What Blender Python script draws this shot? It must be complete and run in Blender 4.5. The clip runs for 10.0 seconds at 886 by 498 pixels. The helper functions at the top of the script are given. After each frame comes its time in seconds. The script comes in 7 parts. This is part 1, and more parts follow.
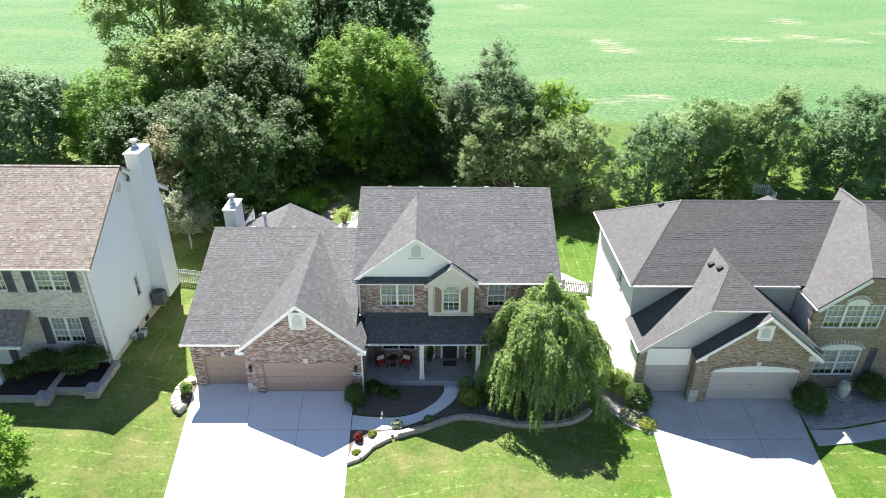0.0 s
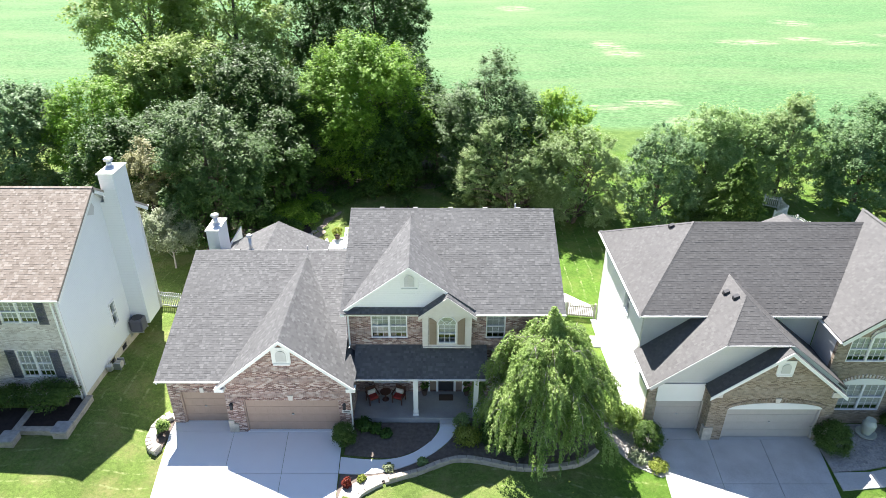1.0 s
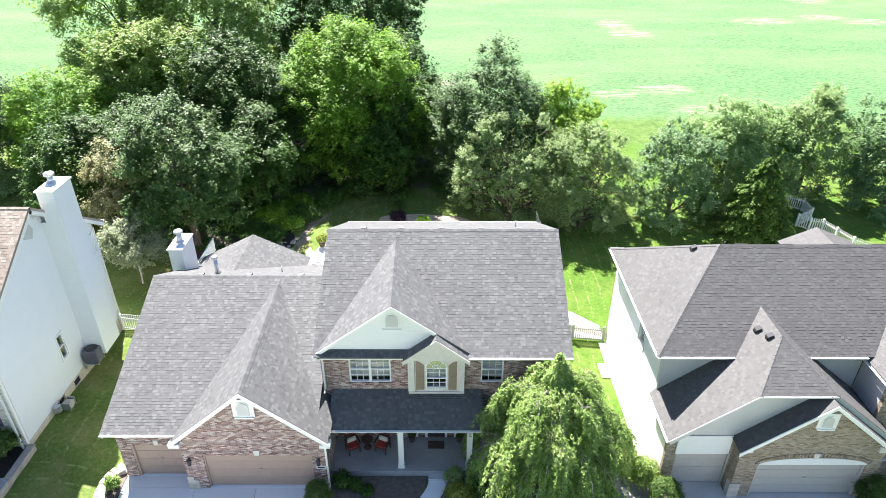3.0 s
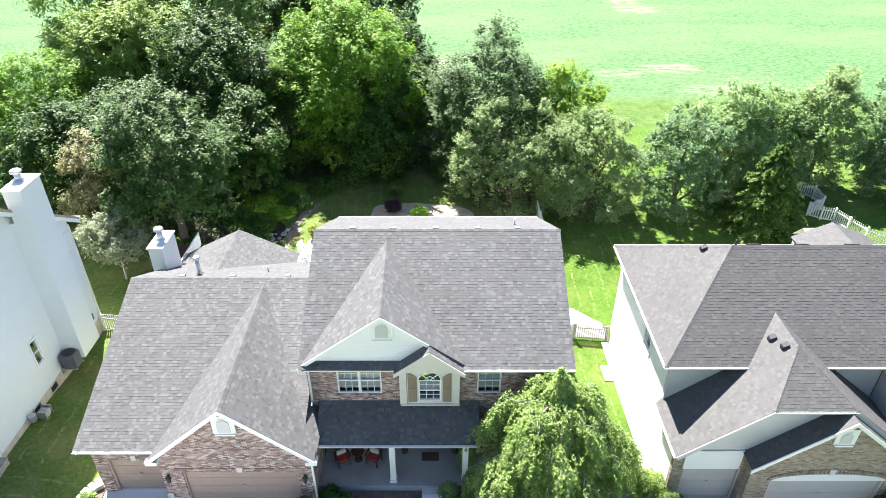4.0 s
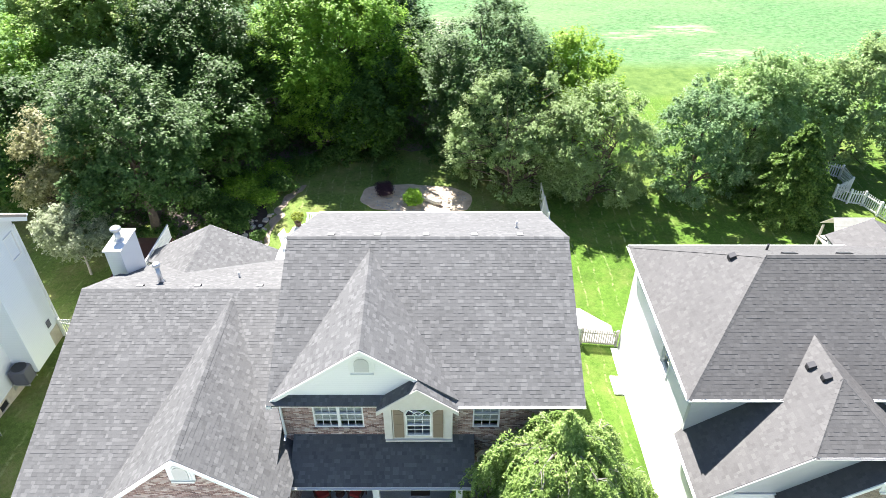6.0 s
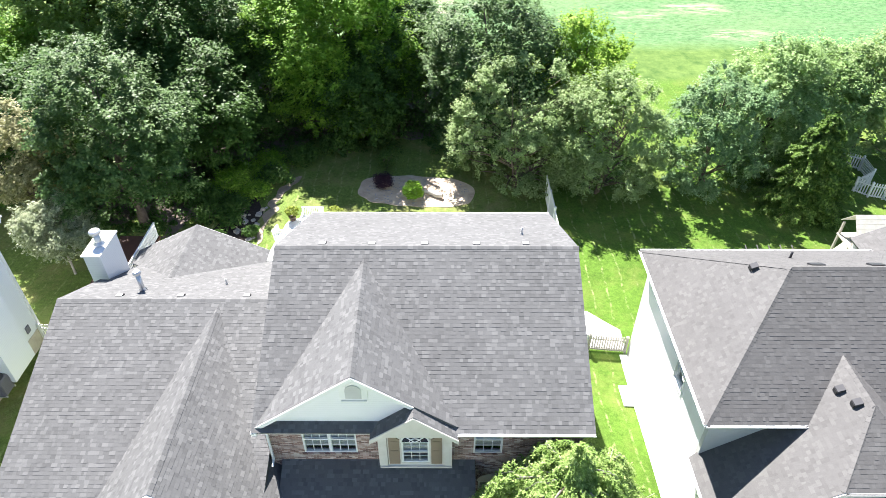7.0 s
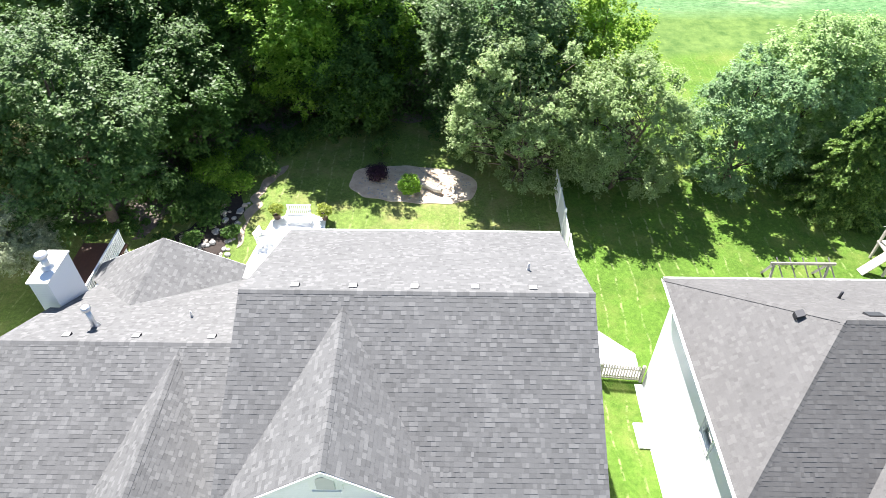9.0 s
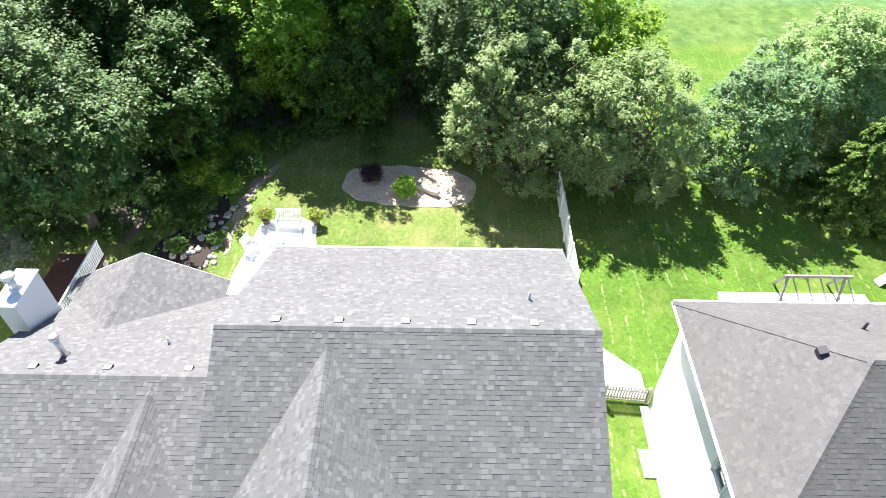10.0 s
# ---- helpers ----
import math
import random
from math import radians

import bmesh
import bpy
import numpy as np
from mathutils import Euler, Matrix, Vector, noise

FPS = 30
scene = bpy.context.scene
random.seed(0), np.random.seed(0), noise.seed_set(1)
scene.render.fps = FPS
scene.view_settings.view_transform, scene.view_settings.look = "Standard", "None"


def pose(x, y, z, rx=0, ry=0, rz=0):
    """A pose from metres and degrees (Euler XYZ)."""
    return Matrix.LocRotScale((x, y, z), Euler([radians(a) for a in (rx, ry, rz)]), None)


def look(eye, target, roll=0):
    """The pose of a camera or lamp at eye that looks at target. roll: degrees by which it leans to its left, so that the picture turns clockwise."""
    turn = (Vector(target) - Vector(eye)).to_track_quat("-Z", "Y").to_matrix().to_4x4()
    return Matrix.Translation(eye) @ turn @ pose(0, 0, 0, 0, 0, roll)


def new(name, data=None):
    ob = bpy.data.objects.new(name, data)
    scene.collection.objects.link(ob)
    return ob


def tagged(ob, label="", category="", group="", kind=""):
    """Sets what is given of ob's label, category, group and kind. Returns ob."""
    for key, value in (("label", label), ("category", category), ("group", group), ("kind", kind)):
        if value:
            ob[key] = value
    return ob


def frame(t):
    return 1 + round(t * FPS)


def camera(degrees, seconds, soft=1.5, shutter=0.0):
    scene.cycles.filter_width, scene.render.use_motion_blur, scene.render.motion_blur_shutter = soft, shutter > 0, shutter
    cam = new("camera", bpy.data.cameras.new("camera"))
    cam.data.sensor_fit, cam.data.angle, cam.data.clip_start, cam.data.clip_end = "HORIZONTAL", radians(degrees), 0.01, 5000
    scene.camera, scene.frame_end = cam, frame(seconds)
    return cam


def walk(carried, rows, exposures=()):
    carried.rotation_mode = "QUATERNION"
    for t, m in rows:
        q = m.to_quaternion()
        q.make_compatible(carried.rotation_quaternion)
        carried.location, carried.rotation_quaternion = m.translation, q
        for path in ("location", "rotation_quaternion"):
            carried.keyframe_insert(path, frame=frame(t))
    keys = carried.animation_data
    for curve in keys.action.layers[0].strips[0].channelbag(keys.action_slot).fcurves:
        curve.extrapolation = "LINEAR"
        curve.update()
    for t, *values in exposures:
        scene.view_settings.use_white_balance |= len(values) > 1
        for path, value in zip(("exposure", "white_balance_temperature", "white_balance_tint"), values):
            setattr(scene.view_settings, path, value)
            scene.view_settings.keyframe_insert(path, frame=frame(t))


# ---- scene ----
cam = camera(69.1, 10.0, 0.6)
SUN_STRENGTH, SKY_STRENGTH = 5.0, 0.062
STOPS = [(0.0, 1.5, 6600, 12), (1.0, 1.73, 6600, 12), (2.5, 1.97, 6600, 12), (4.5, 1.98, 6600, 12), (10.0, 1.9, 6600, 12)]
PATH = [
    (0, (0.073, -0.011, 24.785), (0.091, 1.745, 23.828), 0.5),
    (0.5, (0.224, 1.414, 24.827), (0.241, 3.17, 23.87), 0.4),
    (1, (0.391, 2.879, 24.87), (0.406, 4.635, 23.913), 0.4),
    (1.5, (0.53, 4.31, 24.889), (0.543, 6.066, 23.932), 0.4),
    (2, (0.691, 5.652, 24.864), (0.702, 7.404, 23.9), 0.3),
    (2.5, (0.872, 6.893, 24.852), (0.881, 8.632, 23.864), 0.3),
    (4, (1.368, 10.397, 24.901), (1.373, 12.078, 23.818), 0.1),
    (4.5, (1.514, 11.5, 24.835), (1.518, 13.163, 23.724), 0.1),
    (5, (1.651, 12.626, 24.772), (1.653, 14.27, 23.633), 0.1),
    (5.5, (1.712, 13.747, 24.723), (1.716, 15.372, 23.556), 0.1),
    (7, (1.884, 17.191, 24.513), (1.878, 18.751, 23.262), 0.0),
    (7.5, (1.999, 18.396, 24.514), (1.984, 19.932, 23.233), 0.0),
    (8, (2.039, 19.602, 24.509), (2.023, 21.114, 23.2), 0.1),
    (8.5, (2.131, 20.798, 24.533), (2.114, 22.285, 23.197), 0.1),
    (9, (2.234, 22.035, 24.492), (2.214, 23.499, 23.13), 0.1),
    (9.5, (2.34, 23.221, 24.487), (2.318, 24.662, 23.101), 0.1),
    (10, (2.41, 24.4, 24.456), (2.389, 25.82, 23.047), 0.2),
]
walk(cam, [(t, look(eye, target, roll)) for t, eye, target, roll in PATH], STOPS)

# world, sun
SUN_DIR = Vector((-1.62, 4.25, 6.0)).normalized()
world = bpy.data.worlds.new("sky")
scene.world = world
world.use_nodes = True
wn = world.node_tree
sky = wn.nodes.new("ShaderNodeTexSky")
sky.sky_type = "NISHITA"
sky.sun_disc = False
sky.air_density, sky.dust_density, sky.ozone_density = 0.85, 0.15, 2.2
sky.sun_elevation = math.asin(SUN_DIR.z)
sky.sun_rotation = math.atan2(SUN_DIR.x, SUN_DIR.y)
wn.links.new(sky.outputs[0], wn.nodes["Background"].inputs[0])
wn.nodes["Background"].inputs[1].default_value = SKY_STRENGTH
sun_data = bpy.data.lights.new("sun", "SUN")
sun_data.energy, sun_data.angle, sun_data.color = SUN_STRENGTH, radians(0.53), (1.0, 0.98, 0.945)
sun = new("sun", sun_data)
sun.matrix_world = look(SUN_DIR * 80, (0, 0, 0))


# ---------------------------------------------------------------- materials
class Nodes:
    """A small builder of node materials."""

    def __init__(self, name, rough=0.7, metal=0.0, spec=0.4):
        self.mat = bpy.data.materials.new(name)
        self.mat.use_nodes = True
        self.tree = self.mat.node_tree
        self.bsdf = self.tree.nodes["Principled BSDF"]
        self.bsdf.inputs["Roughness"].default_value = rough
        self.bsdf.inputs["Metallic"].default_value = metal
        self.bsdf.inputs["Specular IOR Level"].default_value = spec
        self.coord = self.add("ShaderNodeTexCoord").outputs["Object"]

    def add(self, kind):
        return self.tree.nodes.new(kind)

    def link(self, a, b):
        self.tree.links.new(a, b)

    def noise(self, scale, detail=4.0, rough=0.55, vec=None, stretch=None):
        n = self.add("ShaderNodeTexNoise")
        n.inputs["Scale"].default_value, n.inputs["Detail"].default_value = scale, detail
        n.inputs["Roughness"].default_value = rough
        v = vec or self.coord
        if stretch:
            m = self.add("ShaderNodeMapping")
            m.inputs["Scale"].default_value = stretch
            self.link(v, m.inputs["Vector"])
            v = m.outputs[0]
        self.link(v, n.inputs["Vector"])
        return n.outputs["Fac"]

    def ramp(self, fac, *stops):
        r = self.add("ShaderNodeValToRGB")
        els = r.color_ramp.elements
        while len(els) < len(stops):
            els.new(0.5)
        for e, (p, c) in zip(els, stops):
            e.position = p
            e.color = (*c, 1) if isinstance(c, tuple) else (c, c, c, 1)
        self.link(fac, r.inputs[0])
        return r.outputs[0]

    def mix(self, fac, a, b, mode="MIX"):
        m = self.add("ShaderNodeMix")
        m.data_type, m.blend_type = "RGBA", mode
        for sock, v in ((m.inputs[0], fac), (m.inputs[6], a), (m.inputs[7], b)):
            if isinstance(v, (int, float)):
                sock.default_value = v if sock == m.inputs[0] else (v, v, v, 1)
            elif isinstance(v, tuple):
                sock.default_value = (*v, 1)
            else:
                self.link(v, sock)
        return m.outputs[2]

    def math(self, op, a, b=0.0, c=0.0):
        m = self.add("ShaderNodeMath")
        m.operation = op
        for i, v in enumerate((a, b, c)):
            if isinstance(v, (int, float)):
                m.inputs[i].default_value = v
            else:
                self.link(v, m.inputs[i])
        return m.outputs[0]

    def xyz(self, vec=None):
        n = self.add("ShaderNodeSeparateXYZ")
        self.link(vec or self.coord, n.inputs[0])
        return n.outputs

    def vec(self, x, y, z=0.0):
        n = self.add("ShaderNodeCombineXYZ")
        for i, v in enumerate((x, y, z)):
            if isinstance(v, (int, float)):
                n.inputs[i].default_value = v
            else:
                self.link(v, n.inputs[i])
        return n.outputs[0]

    def chance(self):
        """A number of its own for every piece, joined or single."""
        a = self.add("ShaderNodeNewGeometry").outputs["Random Per Island"]
        b = self.add("ShaderNodeObjectInfo").outputs["Random"]
        return self.math("FRACT", self.math("ADD", a, b))

    def bump(self, height, strength=0.3, dist=0.02):
        b = self.add("ShaderNodeBump")
        b.inputs["Strength"].default_value, b.inputs["Distance"].default_value = strength, dist
        self.link(height, b.inputs["Height"])
        self.link(b.outputs[0], self.bsdf.inputs["Normal"])

    def done(self, colour, rough=None):
        if isinstance(colour, tuple):
            self.bsdf.inputs["Base Color"].default_value = (*colour, 1)
        else:
            self.link(colour, self.bsdf.inputs["Base Color"])
        if rough is not None:
            self.link(rough, self.bsdf.inputs["Roughness"])
        return self.mat


def shingle_material(name, dark, mid, light, spec=0.5, rough=0.55):
    n = Nodes(name, rough, 0, spec)
    base = n.ramp(n.chance(), (0.0, dark), (0.28, mid), (0.72, mid), (0.92, light))
    grain = n.noise(160, 2)
    worn = n.noise(0.5, 5)
    c = n.mix(0.55, base, n.ramp(grain, (0.3, 0.35), (0.7, 0.65)), "OVERLAY")
    c = n.mix(0.25, c, n.ramp(worn, (0.3, 0.38), (0.7, 0.62)), "OVERLAY")
    n.bump(grain, 0.5, 0.004)
    return n.done(c)


def brick_material(name, a, b, mortar, width=0.2, height=0.07):
    n = Nodes(name, 0.85, 0, 0.25)
    x, y, z = n.xyz()
    v = n.vec(n.math("ADD", x, y), z)
    t = n.add("ShaderNodeTexBrick")
    n.link(v, t.inputs["Vector"])
    t.inputs["Scale"].default_value = 1.0
    t.inputs["Brick Width"].default_value, t.inputs["Row Height"].default_value = width, height
    t.inputs["Mortar Size"].default_value, t.inputs["Mortar Smooth"].default_value = 0.007, 0.3
    t.inputs["Bias"].default_value = 0.0
    t.inputs["Color1"].default_value, t.inputs["Color2"].default_value = (0, 0, 0, 1), (1, 1, 1, 1)
    t.inputs["Mortar"].default_value = (0.5, 0.5, 0.5, 1)
    col = n.ramp(t.outputs["Color"], (0.0, a[0]), (0.35, a[1]), (0.7, b[0]), (1.0, b[1]))
    col = n.mix(0.5, col, n.ramp(n.noise(25, 4), (0.3, 0.35), (0.7, 0.65)), "OVERLAY")
    col = n.mix(0.35, col, n.ramp(n.noise(1.1, 4), (0.35, 0.35), (0.65, 0.65)), "OVERLAY")
    col = n.mix(t.outputs["Fac"], col, mortar)
    n.bump(n.math("SUBTRACT", 1.0, t.outputs["Fac"]), 0.6, 0.012)
    return n.done(col)


def siding_material(name, colour, board=0.11):
    n = Nodes(name, 0.45, 0, 0.4)
    x, y, z = n.xyz()
    saw = n.math("FRACT", n.math("DIVIDE", z, board))
    n.bump(n.math("SUBTRACT", 1.0, saw), 0.5, 0.012)
    dirt = n.noise(0.8, 5)
    c = n.mix(0.25, colour, n.ramp(dirt, (0.3, 0.4), (0.7, 0.6)), "OVERLAY")
    seam = n.ramp(saw, (0.0, 0.55), (0.06, 1.0))
    return n.done(n.mix(0.6, c, seam, "MULTIPLY"))


def plain_material(name, colour, rough=0.5, metal=0.0, spec=0.4, scale=3.0, amount=0.3, bump=0.0):
    n = Nodes(name, rough, metal, spec)
    big, fine = n.noise(scale, 5), n.noise(scale * 25, 3)
    c = n.mix(amount, colour, n.ramp(big, (0.3, 0.35), (0.7, 0.65)), "OVERLAY")
    c = n.mix(amount, c, n.ramp(fine, (0.3, 0.4), (0.7, 0.6)), "OVERLAY")
    if bump:
        n.bump(fine, bump, 0.01)
    return n.done(c)


def leaf_material(name, dark, mid, light, through_light=0.55, rough=0.45):
    n = Nodes(name, max(rough, 0.5), 0, 0.2)
    clump = n.noise(0.9, 3)
    f = n.math("ADD", n.math("MULTIPLY", n.chance(), 0.3), n.math("MULTIPLY", clump, 0.7))
    c = n.ramp(f, (0.25, dark), (0.5, mid), (0.75, light))
    out = n.tree.nodes["Material Output"]
    tr = n.add("ShaderNodeBsdfTranslucent")
    glow = n.mix(1.0, c, (0.9, 1.0, 0.55), "MULTIPLY")
    n.link(glow, tr.inputs["Color"])
    m = n.add("ShaderNodeMixShader")
    m.inputs[0].default_value = through_light
    n.link(n.bsdf.outputs[0], m.inputs[1])
    n.link(tr.outputs[0], m.inputs[2])
    n.link(m.outputs[0], out.inputs["Surface"])
    return n.done(c)


def ground_material():
    n = Nodes("grass_and_field", 0.9, 0, 0.15)
    x, y, z = n.xyz()
    fine, mid, big = n.noise(45, 4, 0.7), n.noise(5, 5, 0.65), n.noise(0.35, 4)
    lawn = n.ramp(fine, (0.3, (0.055, 0.095, 0.018)), (0.5, (0.125, 0.19, 0.040)), (0.7, (0.215, 0.285, 0.08)))
    lawn = n.mix(0.7, lawn, n.ramp(mid, (0.3, 0.30), (0.7, 0.70)), "OVERLAY")
    lawn = n.mix(0.5, lawn, n.ramp(big, (0.35, 0.36), (0.65, 0.64)), "OVERLAY")
    dry = n.math("MULTIPLY", n.ramp(n.noise(0.4, 6, 0.65), (0.47, 0.0), (0.66, 0.8)), n.ramp(n.noise(9, 4), (0.35, 0.45), (0.6, 1.0)))
    lawn = n.mix(dry, lawn, (0.27, 0.25, 0.105))
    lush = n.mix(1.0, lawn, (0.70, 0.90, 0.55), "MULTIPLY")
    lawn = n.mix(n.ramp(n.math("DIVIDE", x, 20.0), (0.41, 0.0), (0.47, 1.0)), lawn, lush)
    # pale clippings left in lines by the mower: arcs in front, straight lines behind the houses
    wob = n.math("MULTIPLY", n.noise(0.3, 2), 0.9)
    off = n.math("MAXIMUM", n.math("MINIMUM", n.math("SUBTRACT", x, 2.5), 5.5), -7.0)
    arc = n.math("ADD", y, n.math("MULTIPLY", n.math("MULTIPLY", off, off), 0.045))
    front = n.math("GREATER_THAN", 30.0, y)
    way = n.math("ADD", n.math("MULTIPLY", front, arc), n.math("MULTIPLY", n.math("SUBTRACT", 1.0, front), x))
    way = n.math("ADD", way, wob)
    tooth = n.math("ABSOLUTE", n.math("SUBTRACT", n.math("FRACT", n.math("DIVIDE", way, 0.95)), 0.5))
    line = n.ramp(tooth, (0.0, 1.0), (0.045, 0.7), (0.075, 0.0))
    broken = n.math("MULTIPLY", n.ramp(n.noise(2.5, 5, 0.7), (0.47, 0.0), (0.6, 0.7)), n.ramp(n.noise(0.22, 2), (0.36, 0.35), (0.58, 1.0)))
    lawn = n.mix(n.math("MULTIPLY", line, broken), lawn, (0.36, 0.39, 0.18))
    # rows of the crop run from side to side
    rowwob = n.math("MULTIPLY", n.noise(0.08, 3), 1.6)
    row = n.math("SINE", n.math("MULTIPLY", n.math("ADD", y, rowwob), 6.28 / 0.76))
    leafy = n.noise(2.2, 6, 0.85, stretch=(0.7, 1.3, 1.0))
    crop = n.ramp(leafy, (0.38, (0.036, 0.105, 0.034)), (0.5, (0.090, 0.200, 0.074)), (0.62, (0.165, 0.290, 0.125)))
    soil = n.math("MULTIPLY", n.math("ADD", row, 1.0), n.ramp(n.noise(0.6, 4, stretch=(0.4, 1.5, 1.0)), (0.4, 0.03), (0.65, 0.18)))
    crop = n.mix(soil, crop, (0.115, 0.115, 0.08))
    patch = n.noise(0.030, 5, 0.6, stretch=(1.0, 2.6, 1.0))
    crop = n.mix(n.ramp(patch, (0.42, 0.0), (0.7, 0.55)), crop, (0.18, 0.24, 0.115))
    # thin and washed-out spots in the crop, and a sandy track beside the wood
    ragged = n.noise(0.8, 6, 0.75, stretch=(0.35, 1.3, 1.0))
    bare = 0.0
    for bx, by, rx, ry in ((65, 142, 8, 4), (87, 141.5, 7, 4), (79, 146, 6, 3), (35, 138, 4, 6), (21, 187, 6, 6), (31.5, 95.5, 5, 3), (24.5, 93.3, 3.5, 2.4), (34, 87, 4.5, 2), (86, 166, 6, 6), (36, 130, 5, 4), (1.8, 94, 2.4, 10), (-62, 165, 14, 5), (105, 150, 9, 4)):
        u = n.math("DIVIDE", n.math("SUBTRACT", x, float(bx)), float(rx))
        v = n.math("DIVIDE", n.math("SUBTRACT", y, float(by)), float(ry))
        far = n.math("ADD", n.math("MULTIPLY", u, u), n.math("MULTIPLY", v, v))
        bare = n.math("MAXIMUM", bare, n.math("SUBTRACT", 1.0, far))
    bare = n.math("MULTIPLY", n.ramp(bare, (0.0, 0.0), (0.9, 1.0)), n.ramp(ragged, (0.46, 0.0), (0.6, 0.8)))
    crop = n.mix(bare, crop, (0.42, 0.35, 0.27))
    edge = n.math("ADD", y, n.math("MULTIPLY", n.noise(0.15, 3), 3.0))
    verge = n.ramp(n.math("DIVIDE", n.math("SUBTRACT", edge, 70.0), 10.0), (0.55, 0.0), (0.72, 1.0))
    wild = n.mix(0.6, n.ramp(n.noise(1.2, 5), (0.3, (0.055, 0.115, 0.024)), (0.7, (0.14, 0.215, 0.055))), n.ramp(fine, (0.3, 0.35), (0.7, 0.65)), "OVERLAY")
    field = n.mix(n.ramp(n.math("DIVIDE", n.math("SUBTRACT", edge, 80.0), 10.0), (0.38, 0.0), (0.66, 1.0)), wild, crop)
    col = n.mix(verge, lawn, field)
    n.bump(n.math("ADD", fine, n.math("MULTIPLY", n.noise(14, 3), 0.8)), 0.9, 0.05)
    return n.done(col)


SHINGLE = shingle_material("grey_shingle", (0.094, 0.094, 0.095), (0.117, 0.117, 0.118), (0.150, 0.150, 0.150), 0.2, 0.75)
SHINGLE_R = shingle_material("brown_grey_shingle", (0.088, 0.085, 0.084), (0.101, 0.098, 0.097), (0.118, 0.115, 0.113), 0.26, 0.7)
SHINGLE_L = shingle_material("tan_shingle", (0.205, 0.165, 0.132), (0.28, 0.232, 0.193), (0.36, 0.31, 0.265), 0.3, 0.7)
BRICK = brick_material("red_brick", ((0.145, 0.082, 0.074), (0.28, 0.165, 0.14)), ((0.41, 0.275, 0.235), (0.62, 0.53, 0.48)), (0.45, 0.41, 0.39))
BRICK_TAN = brick_material("tan_brick", ((0.17, 0.13, 0.09), (0.27, 0.21, 0.15)), ((0.33, 0.26, 0.19), (0.40, 0.33, 0.26)), (0.38, 0.35, 0.30))
BRICK_PALE = brick_material("pale_brick", ((0.44, 0.38, 0.34), (0.56, 0.50, 0.46)), ((0.64, 0.58, 0.54), (0.74, 0.70, 0.66)), (0.66, 0.64, 0.62))
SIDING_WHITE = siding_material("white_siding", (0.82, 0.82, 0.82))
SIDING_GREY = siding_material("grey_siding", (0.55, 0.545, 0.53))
SIDING_BLUE = siding_material("pale_siding", (0.76, 0.78, 0.79))
TRIM = plain_material("white_trim", (0.80, 0.80, 0.78), 0.4, amount=0.12)
STONE_TRIM = plain_material("tan_stucco", (0.66, 0.62, 0.57), 0.8, amount=0.3, bump=0.2)
DOOR_TAN = plain_material("tan_door", (0.40, 0.29, 0.23), 0.5, amount=0.12)
DOOR_CREAM = plain_material("cream_door", (0.47, 0.44, 0.40), 0.5, amount=0.12)
SHUTTER_BROWN = plain_material("brown_shutter", (0.27, 0.205, 0.15), 0.5, amount=0.15)
SHUTTER_GREY = plain_material("grey_shutter", (0.13, 0.13, 0.15), 0.5, amount=0.15)
CONCRETE = plain_material("concrete", (0.87, 0.87, 0.87), 0.85, spec=0.2, scale=0.9, amount=0.3, bump=0.25)
CONCRETE_OLD = plain_material("old_concrete", (0.56, 0.55, 0.53), 0.85, spec=0.2, scale=0.7, amount=0.55, bump=0.25)
FOUNDATION = plain_material("foundation", (0.55, 0.49, 0.38), 0.9, amount=0.5, bump=0.3)
METAL = plain_material("galvanised", (0.55, 0.56, 0.58), 0.35, 0.8, amount=0.3)
DARK_METAL = plain_material("dark_metal", (0.05, 0.05, 0.055), 0.45, 0.3, amount=0.3)
VENT_WHITE = plain_material("vent_white", (0.7, 0.69, 0.67), 0.5, amount=0.2)
VENT_GREY = plain_material("vent_grey", (0.26, 0.26, 0.26), 0.7, spec=0.2, amount=0.2)
VENT_DARK = plain_material("vent_dark", (0.06, 0.06, 0.065), 0.75, spec=0.2, amount=0.2)
PORCH_FLOOR = plain_material("porch_floor", (0.36, 0.36, 0.36), 0.85, spec=0.2, scale=0.8, amount=0.6, bump=0.2)
MULCH = plain_material("mulch", (0.155, 0.125, 0.105), 0.95, scale=5, amount=0.9, bump=0.9)
MULCH_DARK = plain_material("dark_mulch", (0.035, 0.026, 0.022), 0.95, scale=5, amount=0.9, bump=0.9)
STONE = plain_material("edging_stone", (0.42, 0.37, 0.31), 0.9, scale=4, amount=0.7, bump=0.5)
STONE_PALE = plain_material("pale_stone", (0.50, 0.46, 0.40), 0.9, scale=3, amount=0.8, bump=0.6)
STONE_GREY = plain_material("grey_stone", (0.33, 0.32, 0.31), 0.9, scale=4, amount=0.7, bump=0.5)
GRAVEL = plain_material("gravel", (0.42, 0.39, 0.36), 0.9, scale=8, amount=0.9, bump=0.9)
SAND = plain_material("bare_soil", (0.54, 0.43, 0.32), 0.95, scale=1.6, amount=0.75, bump=0.8)
BARK = plain_material("bark", (0.11, 0.085, 0.065), 0.9, scale=6, amount=0.8, bump=0.8)
BARK_PALE = plain_material("pale_bark", (0.36, 0.33, 0.28), 0.9, scale=6, amount=0.7, bump=0.6)
WOOD_GREY = plain_material("weathered_wood", (0.44, 0.41, 0.36), 0.8, scale=5, amount=0.5, bump=0.3)
WOOD_PALE = plain_material("pale_planks", (0.66, 0.62, 0.55), 0.8, scale=4, amount=0.4, bump=0.3)
WOOD_DARK = plain_material("dark_grey_wood", (0.20, 0.19, 0.175), 0.8, scale=5, amount=0.5, bump=0.3)
